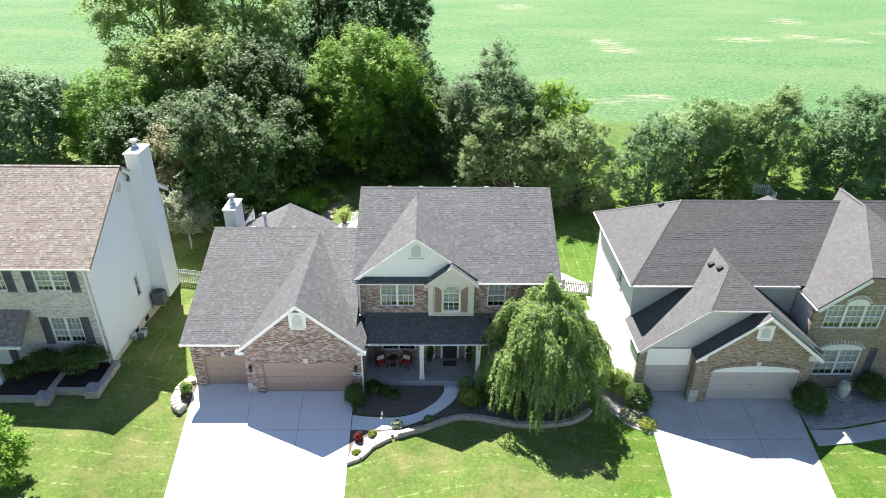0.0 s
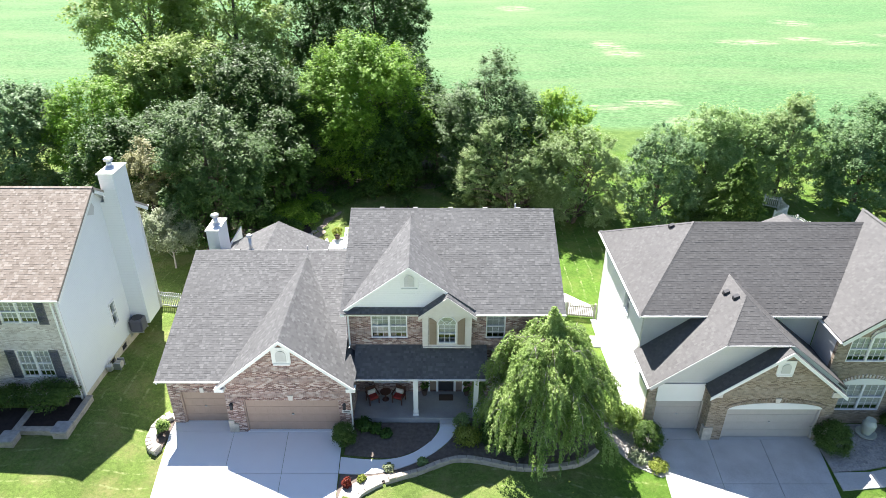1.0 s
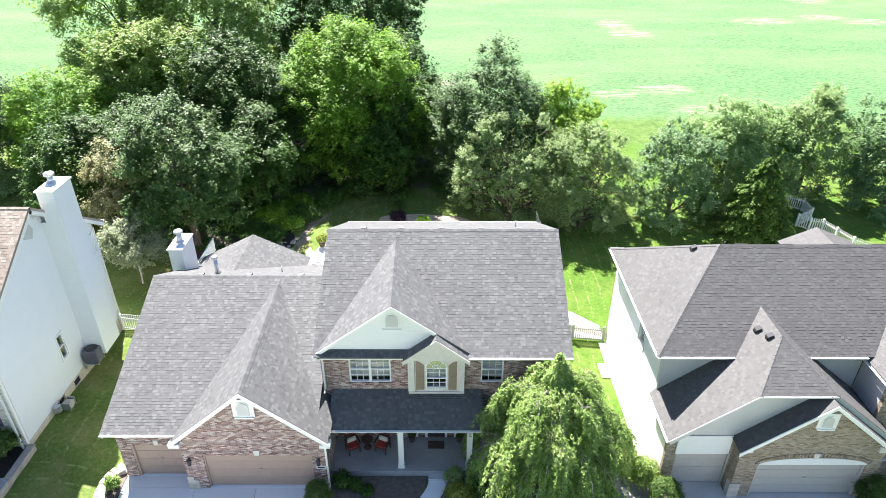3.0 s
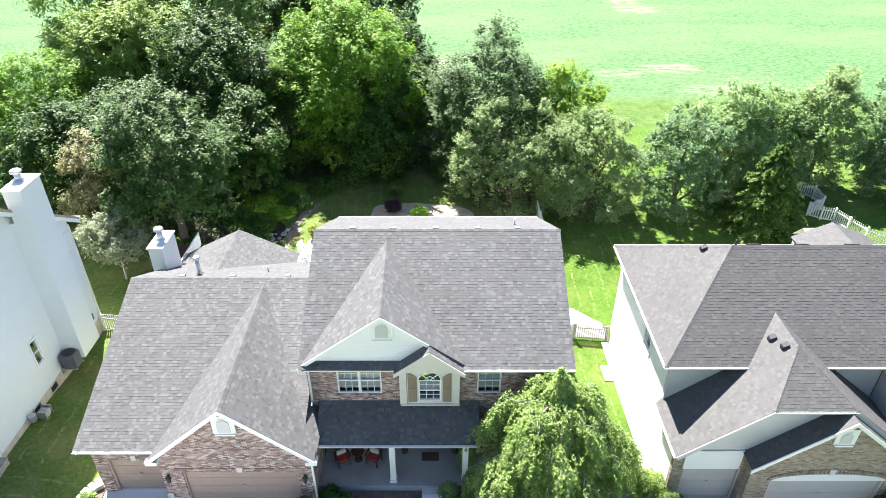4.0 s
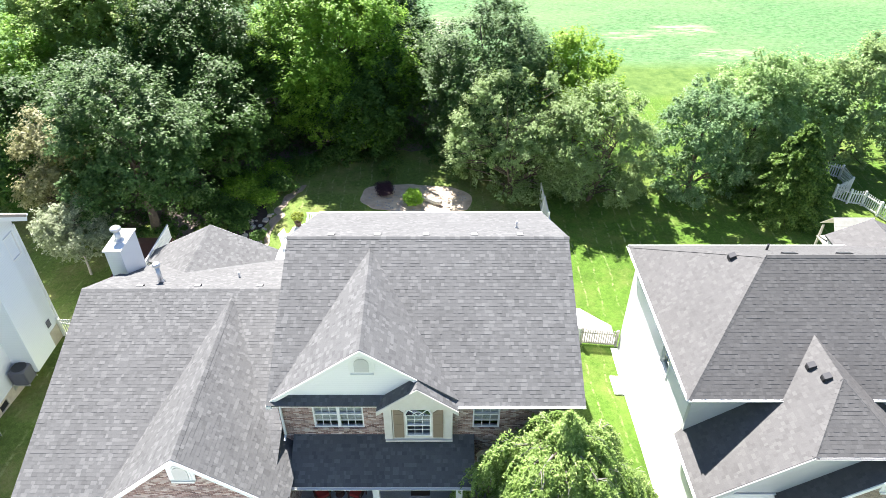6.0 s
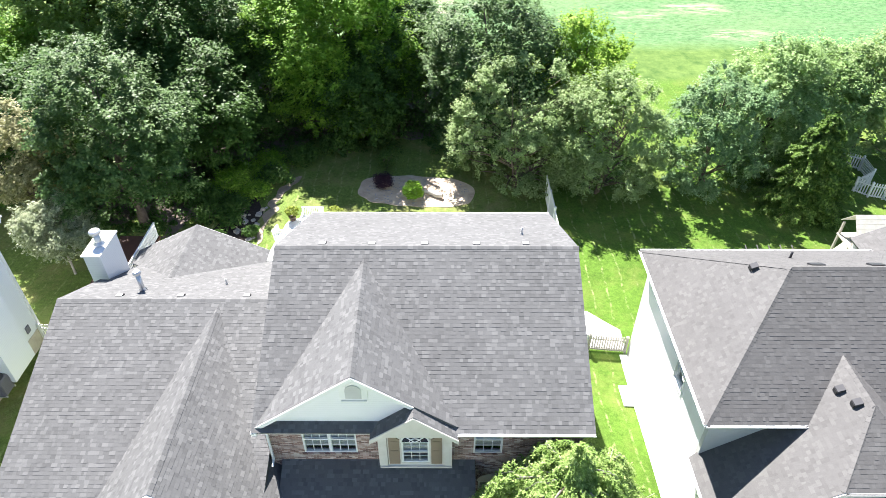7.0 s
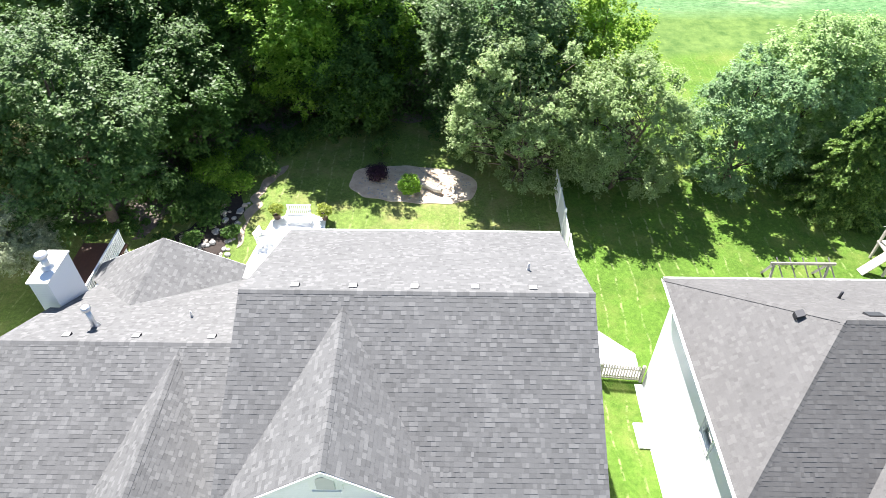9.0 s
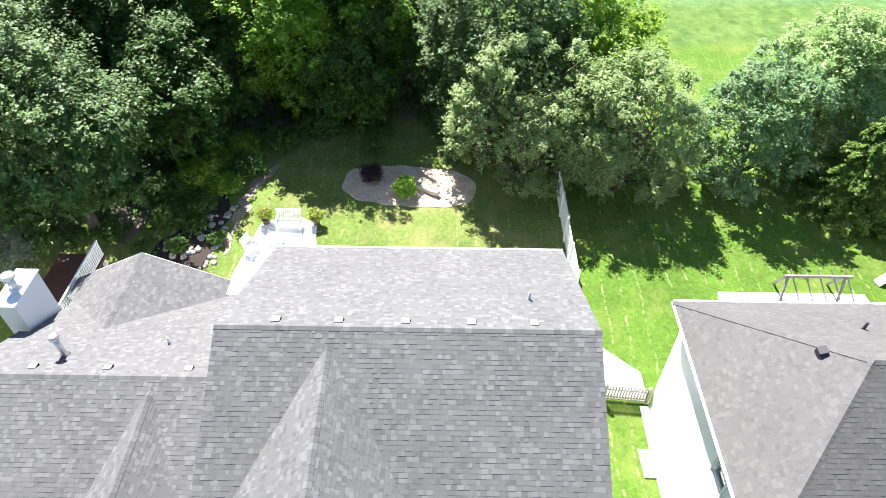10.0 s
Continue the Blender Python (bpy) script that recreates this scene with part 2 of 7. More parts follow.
WOOD_BROWN = plain_material("stained_wood", (0.10, 0.045, 0.03), 0.5, scale=5, amount=0.4)
CUSHION_RED = plain_material("red_cushion", (0.32, 0.035, 0.03), 0.8, scale=8, amount=0.3)
CUSHION_WHITE = plain_material("white_cushion", (0.72, 0.68, 0.60), 0.9, scale=8, amount=0.2)
BLIND = plain_material("blind", (0.62, 0.60, 0.52), 0.7, amount=0.2)
DARK = plain_material("dark_interior", (0.02, 0.02, 0.022), 0.9, amount=0.2)
CERAMIC = plain_material("pale_ceramic", (0.52, 0.55, 0.47), 0.35, amount=0.25)
TERRACOTTA = plain_material("dark_pot", (0.09, 0.06, 0.045), 0.6, amount=0.3)
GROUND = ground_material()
gl = Nodes("window_glass", 0.02, 0, 0.5)
gl.bsdf.inputs["Transmission Weight"].default_value = 1.0
gl.bsdf.inputs["IOR"].default_value = 1.45
GLASS = gl.done((0.86, 0.90, 0.92))
LEAF_MAPLE = leaf_material("maple_leaf", (0.041, 0.088, 0.020), (0.079, 0.152, 0.039), (0.155, 0.24, 0.08), 0.22)
LEAF_DEEP = leaf_material("deep_leaf", (0.029, 0.072, 0.011), (0.056, 0.123, 0.022), (0.11, 0.20, 0.043), 0.26)
LEAF_WOOD = leaf_material("wood_leaf", (0.17, 0.25, 0.055), (0.32, 0.43, 0.12), (0.50, 0.60, 0.23), 0.46)
LEAF_BRIGHT = leaf_material("bright_leaf", (0.098, 0.205, 0.018), (0.19, 0.36, 0.038), (0.35, 0.52, 0.08), 0.40)
LEAF_FRESH = leaf_material("fresh_leaf", (0.14, 0.26, 0.024), (0.27, 0.43, 0.05), (0.44, 0.58, 0.10), 0.42)
LEAF_OLIVE = leaf_material("olive_leaf", (0.155, 0.235, 0.075), (0.26, 0.36, 0.14), (0.42, 0.52, 0.25), 0.34)
LEAF_SILVER = leaf_material("silver_leaf", (0.17, 0.27, 0.09), (0.30, 0.43, 0.165), (0.46, 0.58, 0.30), 0.36)
LEAF_PEAR = leaf_material("pear_leaf", (0.09, 0.17, 0.062), (0.16, 0.275, 0.115), (0.29, 0.41, 0.21), 0.28)
LEAF_PALE = leaf_material("pale_leaf", (0.19, 0.23, 0.12), (0.32, 0.36, 0.22), (0.48, 0.51, 0.36), 0.3)
LEAF_TAN = leaf_material("tan_leaf", (0.20, 0.20, 0.085), (0.33, 0.32, 0.16), (0.47, 0.44, 0.26), 0.35)
LEAF_WEEP = leaf_material("weeping_leaf", (0.095, 0.17, 0.03), (0.225, 0.335, 0.085), (0.45, 0.55, 0.21), 0.34)
LEAF_SPRUCE = leaf_material("spruce_needle", (0.045, 0.098, 0.017), (0.105, 0.19, 0.034), (0.22, 0.33, 0.075), 0.28)
LEAF_BOX = leaf_material("boxwood_leaf", (0.035, 0.075, 0.014), (0.075, 0.135, 0.026), (0.14, 0.21, 0.05), 0.2)
LEAF_LIME = leaf_material("lime_leaf", (0.16, 0.20, 0.035), (0.32, 0.37, 0.075), (0.48, 0.52, 0.15))
LEAF_PURPLE = leaf_material("purple_leaf", (0.018, 0.010, 0.016), (0.04, 0.018, 0.032), (0.08, 0.035, 0.06), 0.15)
LEAF_RED = leaf_material("red_leaf", (0.12, 0.02, 0.02), (0.25, 0.04, 0.03), (0.38, 0.10, 0.07))


# ---------------------------------------------------------------- geometry tools
class Geo:
    """Vertices and faces that become one mesh."""

    def __init__(self):
        self.v, self.f = [], []

    def poly(self, pts):
        n = len(self.v)
        self.v += [tuple(p) for p in pts]
        self.f.append(tuple(range(n, n + len(pts))))
        return self

    def prism(self, low, high):
        """A closed solid between two rings of equal length."""
        n, k = len(self.v), len(low)
        self.v += [tuple(p) for p in low] + [tuple(p) for p in high]
        self.f.append(tuple(range(n + k - 1, n - 1, -1)))
        self.f.append(tuple(range(n + k, n + 2 * k)))
        self.f += [(n + i, n + (i + 1) % k, n + k + (i + 1) % k, n + k + i) for i in range(k)]
        return self

    def box(self, x0, x1, y0, y1, z0, z1):
        ring = ((x0, y0), (x1, y0), (x1, y1), (x0, y1))
        return self.prism([(x, y, z0) for x, y in ring], [(x, y, z1) for x, y in ring])

    def soft_box(self, x0, x1, y0, y1, z0, z1, b=0.02):
        """A box with its upper and side edges cut at 45 degrees."""
        def ring(i, z):
            return [(x0 + i, y0 + 2 * b, z), (x0 + 2 * b, y0 + i, z), (x1 - 2 * b, y0 + i, z), (x1 - i, y0 + 2 * b, z),
                    (x1 - i, y1 - 2 * b, z), (x1 - 2 * b, y1 - i, z), (x0 + 2 * b, y1 - i, z), (x0 + i, y1 - 2 * b, z)]
        self.prism(ring(0, z0), ring(0, z1 - b))
        return self.prism(ring(0, z1 - b), [(x + (b if x < (x0 + x1) / 2 else -b), y + (b if y < (y0 + y1) / 2 else -b), z) for x, y, z in ring(0, z1)])

    def beam(self, p, q, w, h, up=(0, 0, 1)):
        """A bar from p to q, w wide and h high, with its top edge along p-q."""
        p, q, up = Vector(p), Vector(q), Vector(up)
        d = (q - p).normalized()
        s = d.cross(up).normalized() * (w / 2)
        u = s.cross(d).normalized() * h
        return self.prism([p - s - u, p + s - u, p + s, p - s], [q - s - u, q + s - u, q + s, q - s])

    def tube(self, pts, radii, n=8, caps=True):
        pts = [Vector(p) for p in pts]
        base = len(self.v)
        for i, p in enumerate(pts):
            d = (pts[min(i + 1, len(pts) - 1)] - pts[max(i - 1, 0)]).normalized()
            a = d.cross(Vector((0.31, 0.95, 0.05)) if abs(d.z) > 0.5 else Vector((0, 0, 1))).normalized()
            b = d.cross(a)
            for k in range(n):
                t = 2 * math.pi * k / n
                self.v.append(tuple(p + (a * math.cos(t) + b * math.sin(t)) * radii[i]))
        for i in range(len(pts) - 1):
            for k in range(n):
                q = base + i * n + k
                r = base + i * n + (k + 1) % n
                self.f.append((q, r, r + n, q + n))
        if caps:
            self.f.append(tuple(base + k for k in reversed(range(n))))
            self.f.append(tuple(base + (len(pts) - 1) * n + k for k in range(n)))
        return self

    def lathe(self, x, y, profile, n=16):
        """A turned form: profile is a list of (radius, z)."""
        return self.tube_rings([[(x + r * math.cos(2 * math.pi * k / n), y + r * math.sin(2 * math.pi * k / n), z) for k in range(n)] for r, z in profile])

    def tube_rings(self, rings):
        base, n = len(self.v), len(rings[0])
        for r in rings:
            self.v += r
        for i in range(len(rings) - 1):
            for k in range(n):
                q, r = base + i * n + k, base + i * n + (k + 1) % n
                self.f.append((q, r, r + n, q + n))
        self.f.append(tuple(base + k for k in reversed(range(n))))
        self.f.append(tuple(base + (len(rings) - 1) * n + k for k in range(n)))
        return self

    def rock(self, x, y, z, rx, ry, rz, rng, n=7):
        rings = []
        off = [rng.uniform(0.82, 1.15) for _ in range(n)]
        for s, h in ((0.88, 0.0), (1.0, 0.45), (0.86, 0.85), (0.5, 1.0)):
            rings.append([(x + rx * s * o * math.cos(2 * math.pi * k / n), y + ry * s * o * math.sin(2 * math.pi * k / n), z + rz * h * rng.uniform(0.92, 1.08)) for k, o in enumerate(off)])
        return self.tube_rings(rings)


def part(name, geo, material, parent=None, label="", smooth=False):
    me = bpy.data.meshes.new(name)
    me.from_pydata(geo.v, [], geo.f)
    me.materials.append(material)
    if smooth:
        me.shade_smooth()
    me.validate()
    ob = new(name, me)
    if parent is not None:
        ob.parent = parent
        ob.matrix_parent_inverse = parent.matrix_world.inverted()
    return tagged(ob, label)


def thing(name, x, y, z, label, category, group="", kind=""):
    ob = new(name)
    ob.empty_display_size = 0.2
    ob.location = (x, y, z)
    ob.matrix_world = Matrix.Translation((x, y, z))
    return tagged(ob, label, category, group, kind)


def blades(name, pts, material, parent=None):
    """A mesh of loose leaf blades from an array (n, corners, 3)."""
    n, k = pts.shape[:2]
    me = bpy.data.meshes.new(name)
    me.vertices.add(k * n)
    me.vertices.foreach_set("co", np.ascontiguousarray(pts, dtype=np.float32).ravel())
    me.loops.add(k * n)
    me.loops.foreach_set("vertex_index", np.arange(k * n, dtype=np.int32))
    me.polygons.add(n)
    me.polygons.foreach_set("loop_start", np.arange(0, k * n, k, dtype=np.int32))
    me.polygons.foreach_set("loop_total", np.full(n, k, dtype=np.int32))
    me.update(calc_edges=True)
    me.materials.append(material)
    ob = new(name, me)
    if parent is not None:
        ob.parent = parent
        ob.matrix_parent_inverse = parent.matrix_world.inverted()
    return ob


def smooth01(a, b, x):
    t = min(max((x - a) / (b - a), 0.0), 1.0)
    return t * t * (3 - 2 * t)


def along(x, rows):
    for (a, p), (b, q) in zip(rows, rows[1:]):
        if x <= b:
            return p + (q - p) * smooth01(a, b, x)
    return rows[-1][1]


FRONT_LEVELS = ((-22.0, 0.75), (-18.0, 0.62), (-14.6, 0.0), (-4.0, 0.0), (7.5, -0.05), (11.2, -0.5), (30.0, -0.5))
BACK_LEVELS = ((-24.0, 0.05), (-18.5, 0.0), (-14.0, -0.6), (-9.0, -0.9), (9.0, -0.95), (11.5, -1.1), (30.0, -1.15))


def level(x, y):
    """The height of the ground."""
    f, b = along(x, FRONT_LEVELS), along(x, BACK_LEVELS)
    z = f + (b - f) * smooth01(30.5, 40.5, y)
    far = smooth01(58, 85, y)
    z = z + (-1.25 - z) * far
    return z - 0.018 * max(0.0, 27.0 - y) * smooth01(-40, 27, y)


# ---------------------------------------------------------------- ground
def spaced(a, b, step):
    return [a + (b - a) * i / round((b - a) / step) for i in range(round((b - a) / step) + 1)]


def build_ground():
    xs = [-900, -500, -300, -180, -120, -90, -70] + spaced(-58, 58, 0.8) + [70, 90, 120, 180, 300, 500, 900]
    ys = [-200, -120, -70, -40, -20, -5] + spaced(5, 90, 0.8) + [100, 115, 135, 160, 200, 260, 350, 500, 800, 1400, 2500]
    g = Geo()
    for y in ys:
        for x in xs:
            g.v.append((x, y, level(x, y) + 0.035 * noise.noise((x * 0.25, y * 0.25, 3.1))))
    w = len(xs)
    g.f = [(j * w + i, j * w + i + 1, (j + 1) * w + i + 1, (j + 1) * w + i) for j in range(len(ys) - 1) for i in range(w - 1)]
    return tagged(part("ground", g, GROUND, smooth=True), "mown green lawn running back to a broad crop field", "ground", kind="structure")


build_ground()


def laid(outline, thick, lift=0.03, step=0.6):
    """A sheet that follows the ground inside an outline of (x, y), with a rim down its sides."""
    bm = bmesh.new()
    bm.faces.new([bm.verts.new((x, y, 0)) for x, y in outline])
    xs, ys = [p[0] for p in outline], [p[1] for p in outline]
    for axis, lo, hi in (((1, 0, 0), min(xs), max(xs)), ((0, 1, 0), min(ys), max(ys))):
        k = max(1, int((hi - lo) / step))
        for i in range(1, k):
            c = lo + (hi - lo) * i / k
            bmesh.ops.bisect_plane(bm, geom=bm.verts[:] + bm.edges[:] + bm.faces[:], plane_co=(c if axis[0] else 0, c if axis[1] else 0, 0), plane_no=axis)
    g = Geo()
    bm.verts.ensure_lookup_table()
    bm.verts.index_update()
    for v in bm.verts:
        g.v.append((v.co.x, v.co.y, level(v.co.x, v.co.y) + lift))
    for f in bm.faces:
        idx = [v.index for v in f.verts]
        g.f.append(tuple(idx if f.normal.z > 0 else reversed(idx)))
    for e in bm.edges:
        if len(e.link_faces) == 1:
            a, b = e.verts
            n = len(g.v)
            za, zb = g.v[a.index], g.v[b.index]
            g.v += [za, zb, (zb[0], zb[1], zb[2] - thick), (za[0], za[1], za[2] - thick)]
            g.f.append((n, n + 1, n + 2, n + 3))
    bm.free()
    return g


def bezier(points, n=8):
    """A smooth open line through points (Catmull-Rom)."""
    out = []
    p = [points[0], *points, points[-1]]
    for i in range(1, len(p) - 2):
        for k in range(n):
            t = k / n
            out.append(tuple(0.5 * (2 * p[i][c] + (p[i + 1][c] - p[i - 1][c]) * t + (2 * p[i - 1][c] - 5 * p[i][c] + 4 * p[i + 1][c] - p[i + 2][c]) * t * t
                                    + (3 * p[i][c] - p[i - 1][c] - 3 * p[i + 1][c] + p[i + 2][c]) * t ** 3) for c in (0, 1)))
    out.append(tuple(points[-1]))
    return out


def paved(name, columns, rows, material, label, skew=lambda x, y: x):
    """Concrete panels with open joints between them."""
    top = thing(name, columns[0], rows[-1], level(columns[0], rows[-1]), label, "driveway", kind="structure")
    gap = 0.012
    for a, b in zip(columns, columns[1:]):
        for c, d in zip(rows, rows[1:]):
            ring = [(skew(x, y), y) for x, y in ((a + gap, c + gap), (b - gap, c + gap), (b - gap, d - gap), (a + gap, d - gap))]
            part("panel", laid(ring, 0.15, 0.045, 1.0), material, top)
    return top


drive = paved("driveway", [-13.75, -10.35, -7.5, -4.62], [-6.0, -2.5, 1.0, 4.5, 8.0, 11.5, 15.0, 18.6, 22.2, 25.4, 28.2], CONCRETE, "pale concrete driveway in jointed panels before the garage",
              lambda x, y: x + (28.2 - y) * (0.14 if x < -12 else 0.09 if x < -9 else 0.075 if x < -6 else 0.05))
part("panel", laid([(-13.72, 28.2), (-10.55, 28.2), (-10.55, 28.9), (-13.72, 28.9)], 0.15, 0.045), CONCRETE, drive)
side_drive = paved("driveway", [11.95, 14.75, 17.6, 20.55], [-6.0, -2.5, 1.0, 4.5, 8.0, 11.5, 15.0, 18.6, 22.0, 25.2, 28.15], CONCRETE_OLD, "grey weathered concrete driveway before the neighbouring garage",
      lambda x, y: x - (28.15 - y) * (0.075 if x < 13 else 0.09 if x < 16 else 0.11 if x < 19 else 0.17) + 0.05)

for x0, x1, y1 in ((11.98, 14.45, 29.1), (15.48, 20.34, 28.45)):
    part("panel", laid([(x0, 28.15), (x1, 28.15), (x1, y1), (x0, y1)], 0.15, 0.046), CONCRETE_OLD, side_drive)

walk_side_a = bezier([(-4.5, 26.45), (-3.3, 26.3), (-2.1, 26.3), (-1.0, 26.65), (-0.1, 27.4), (0.42, 28.2), (0.55, 28.95)])
walk_side_b = bezier([(-4.45, 25.4), (-3.3, 25.35), (-2.2, 25.5), (-1.0, 25.95), (0.1, 26.65), (1.0, 27.6), (1.35, 28.4), (1.42, 28.95)])
tagged(part("footpath", laid(walk_side_a + walk_side_b[::-1], 0.12, 0.05), CONCRETE), "curved pale concrete path from the driveway to the porch", "path", kind="structure")


# ---------------------------------------------------------------- house kit
ROW = 0.143


def clip(poly, half):
    """The part of a convex 2D polygon where half(p) >= 0, half being (a, b, c) for a*x + b*y + c."""
    out = []
    for p, q in zip(poly, poly[1:] + poly[:1]):
        dp, dq = (half[0] * s[0] + half[1] * s[1] + half[2] for s in (p, q))
        if dp >= 0:
            out.append(p)
        if (dp >= 0) != (dq >= 0):
            t = dp / (dp - dq)
            out.append((p[0] + (q[0] - p[0]) * t, p[1] + (q[1] - p[1]) * t))
    return out


class Roof:
    """The sloping planes of one house: slabs with rows of shingles on them."""

    def __init__(self, house, material, seed, label):
        self.house, self.material, self.rng = house, material, random.Random(seed)
        self.pieces, self.singles, self.first = [], [], None
        self.shingles = Geo()
        self.label = label

    def plane(self, corners, thick=0.13, single=None, row=ROW):
        pts = [Vector(c) for c in corners]
        n = (pts[1] - pts[0]).cross(pts[2] - pts[1]).normalized()
        if n.z < 0:
            pts.reverse()
            n = -n
        u = Vector((0, 0, 1)).cross(n).normalized()
        w = n.cross(u)
        self.shingles = Geo()
        self.pieces.append((Geo().prism([p - n * thick for p in pts], [p - n * 0.004 for p in pts]), self.shingles))
        o = pts[0]
        flat = [((p - o).dot(u), (p - o).dot(w)) for p in pts]
        halves = []
        for (ax, ay), (bx, by) in zip(flat, flat[1:] + flat[:1]):
            halves.append((-(by - ay), bx - ax, (by - ay) * ax - (bx - ax) * ay))
        lo, hi = min(p[1] for p in flat), max(p[1] for p in flat)
        left, right = min(p[0] for p in flat), max(p[0] for p in flat)
        b = lo
        rng = self.rng
        while b < hi:
            a = left - rng.uniform(0, 0.3)
            top = b + row
            while a < right:
                width = rng.choice((0.09, 0.12, 0.15, 0.18, 0.22))
                c = a + width
                h = rng.choice((0.003, 0.006, 0.010))
                mid = o + u * ((a + c) / 2) + w * ((b + top) / 2)
                piece = [(a, b), (c - 0.001, b), (c - 0.001, top), (a, top)]
                whole = all(hf[0] * x + hf[1] * y + hf[2] >= 0 for hf in halves for x, y in piece)
                if single and whole and width == 0.22 and single(mid) and len(self.singles) < 300:
                    self.singles.append((o + u * a + w * b, u, w, n))
                else:
                    for hf in halves:
                        piece = clip(piece, hf)
                        if len(piece) < 3:
                            break
                    if len(piece) >= 3:
                        self.lay(piece, o, u, w, n, b, top, h)
                a = c
            b = top

    def lay(self, piece, o, u, w, n, b, top, h):
        ring = [o + u * x + w * y + n * (h + (0.002 - h) * (y - b) / (top - b)) for x, y in piece]
        g = self.shingles
        k = len(g.v)
        g.v += [tuple(p) for p in ring]
        g.f.append(tuple(range(k, k + len(ring))))
        for i, (x, y) in enumerate(piece):
            j = (i + 1) % len(piece)
            if abs(y - b) < 1e-6 and abs(piece[j][1] - b) < 1e-6:
                m = len(g.v)
                g.v += [tuple(ring[i] - n * (h + 0.004)), tuple(ring[j] - n * (h + 0.004))]
                g.f.append((k + i, m, m + 1, k + j))

    def cap(self, p, q, slope=0.5, step=0.2, wide=0.12):
        """Bent cap shingles along a ridge or hip from p to q."""
        p, q = Vector(p), Vector(q)
        d = (q - p).normalized()
        s = d.cross(Vector((0, 0, 1))).normalized()
        u = s.cross(d)
        drop = slope * wide
        k = max(1, int((q - p).length / step))
        for i in range(k):
            a, b = p + (q - p) * (i / k), p + (q - p) * ((i + 1.12) / k)
            h0, h1 = 0.017 + self.rng.uniform(0, 0.003), 0.012
            g = self.shingles
            n = len(g.v)
            g.v += [tuple(x) for x in (a - s * wide + u * (h0 - drop), a + u * h0, a + s * wide + u * (h0 - drop), b - s * wide + u * (h1 - drop), b + u * h1, b + s * wide + u * (h1 - drop),
                                       a - s * wide + u * (h0 - drop - 0.03), a + u * (h0 - 0.03), a + s * wide + u * (h0 - drop - 0.03))]
            g.f += [(n, n + 1, n + 4, n + 3), (n + 1, n + 2, n + 5, n + 4), (n + 6, n + 7, n + 1, n), (n + 7, n + 8, n + 2, n + 1)]

    def finish(self):
        made = []
        for slab, shingles in self.pieces:
            made.append(part("roof_slope", slab, self.material, self.house, self.label))
            tagged(part("shingles", shingles, self.material, made[-1]), kind="stuff")
        return made[0]

    def lay_singles(self, ob):
        if not self.singles:
            return
        g = Geo()
        h, wd = 0.009, 0.219
        g.v = [(0, 0, h), (wd, 0, h), (wd, ROW, 0.002), (0, ROW, 0.002), (0, 0, -0.004), (wd, 0, -0.004), (wd, ROW, -0.004), (0, ROW, -0.004)]
        g.f = [(0, 1, 2, 3), (4, 5, 1, 0), (5, 6, 2, 1), (7, 4, 0, 3), (6, 7, 3, 2)]
        first = part("shingle", g, self.material, ob)
        me = first.data
        for i, (p, u, w, n) in enumerate(self.singles):
            s = first if i == 0 else new("shingle", me)
            s.parent = ob
            s.matrix_parent_inverse = ob.matrix_world.inverted()
            s.matrix_basis = Matrix(((u.x, w.x, n.x, p.x), (u.y, w.y, n.y, p.y), (u.z, w.z, n.z, p.z), (0, 0, 0, 1)))


def wall_front(x0, x1, z0, z1, y, holes=(), thick=0.22):
    """A wall that faces -y, in one piece, with rectangular holes (x0, x1, z0, z1) through it."""
    g = Geo()
    xs = sorted({x0, x1, *[v for h in holes for v in h[:2] if x0 < v < x1]})
    zs = sorted({z0, z1, *[v for h in holes for v in h[2:] if z0 < v < z1]})
    w = len(xs)
    for yy in (y, y + thick):
        g.v += [(x, yy, z) for z in zs for x in xs]
    back = w * len(zs)

    def solid(i, j):
        if not (0 <= i < w - 1 and 0 <= j < len(zs) - 1):
            return False
        cx, cz = (xs[i] + xs[i + 1]) / 2, (zs[j] + zs[j + 1]) / 2
        return not any(h[0] < cx < h[1] and h[2] < cz < h[3] for h in holes)
    for j in range(len(zs) - 1):
        for i in range(w - 1):
            if not solid(i, j):
                continue
            a, b, c, d = j * w + i, j * w + i + 1, (j + 1) * w + i + 1, (j + 1) * w + i
            g.f += [(a, b, c, d), (back + d, back + c, back + b, back + a)]
            for di, dj, p, q in ((-1, 0, d, a), (1, 0, b, c), (0, -1, a, b), (0, 1, c, d)):
                if not solid(i + di, j + dj):
                    g.f.append((q, p, back + p, back + q))
    return g


def wall_side(y0, y1, z0, z1, x, holes=(), thick=0.22):
    """A wall that faces along x, with rectangular holes (y0, y1, z0, z1)."""
    g = wall_front(y0, y1, z0, z1, 0, holes, thick)
    g.v = [(x + b, a, c) for a, b, c in g.v]
    g.f = [tuple(reversed(f)) for f in g.f]
    return g


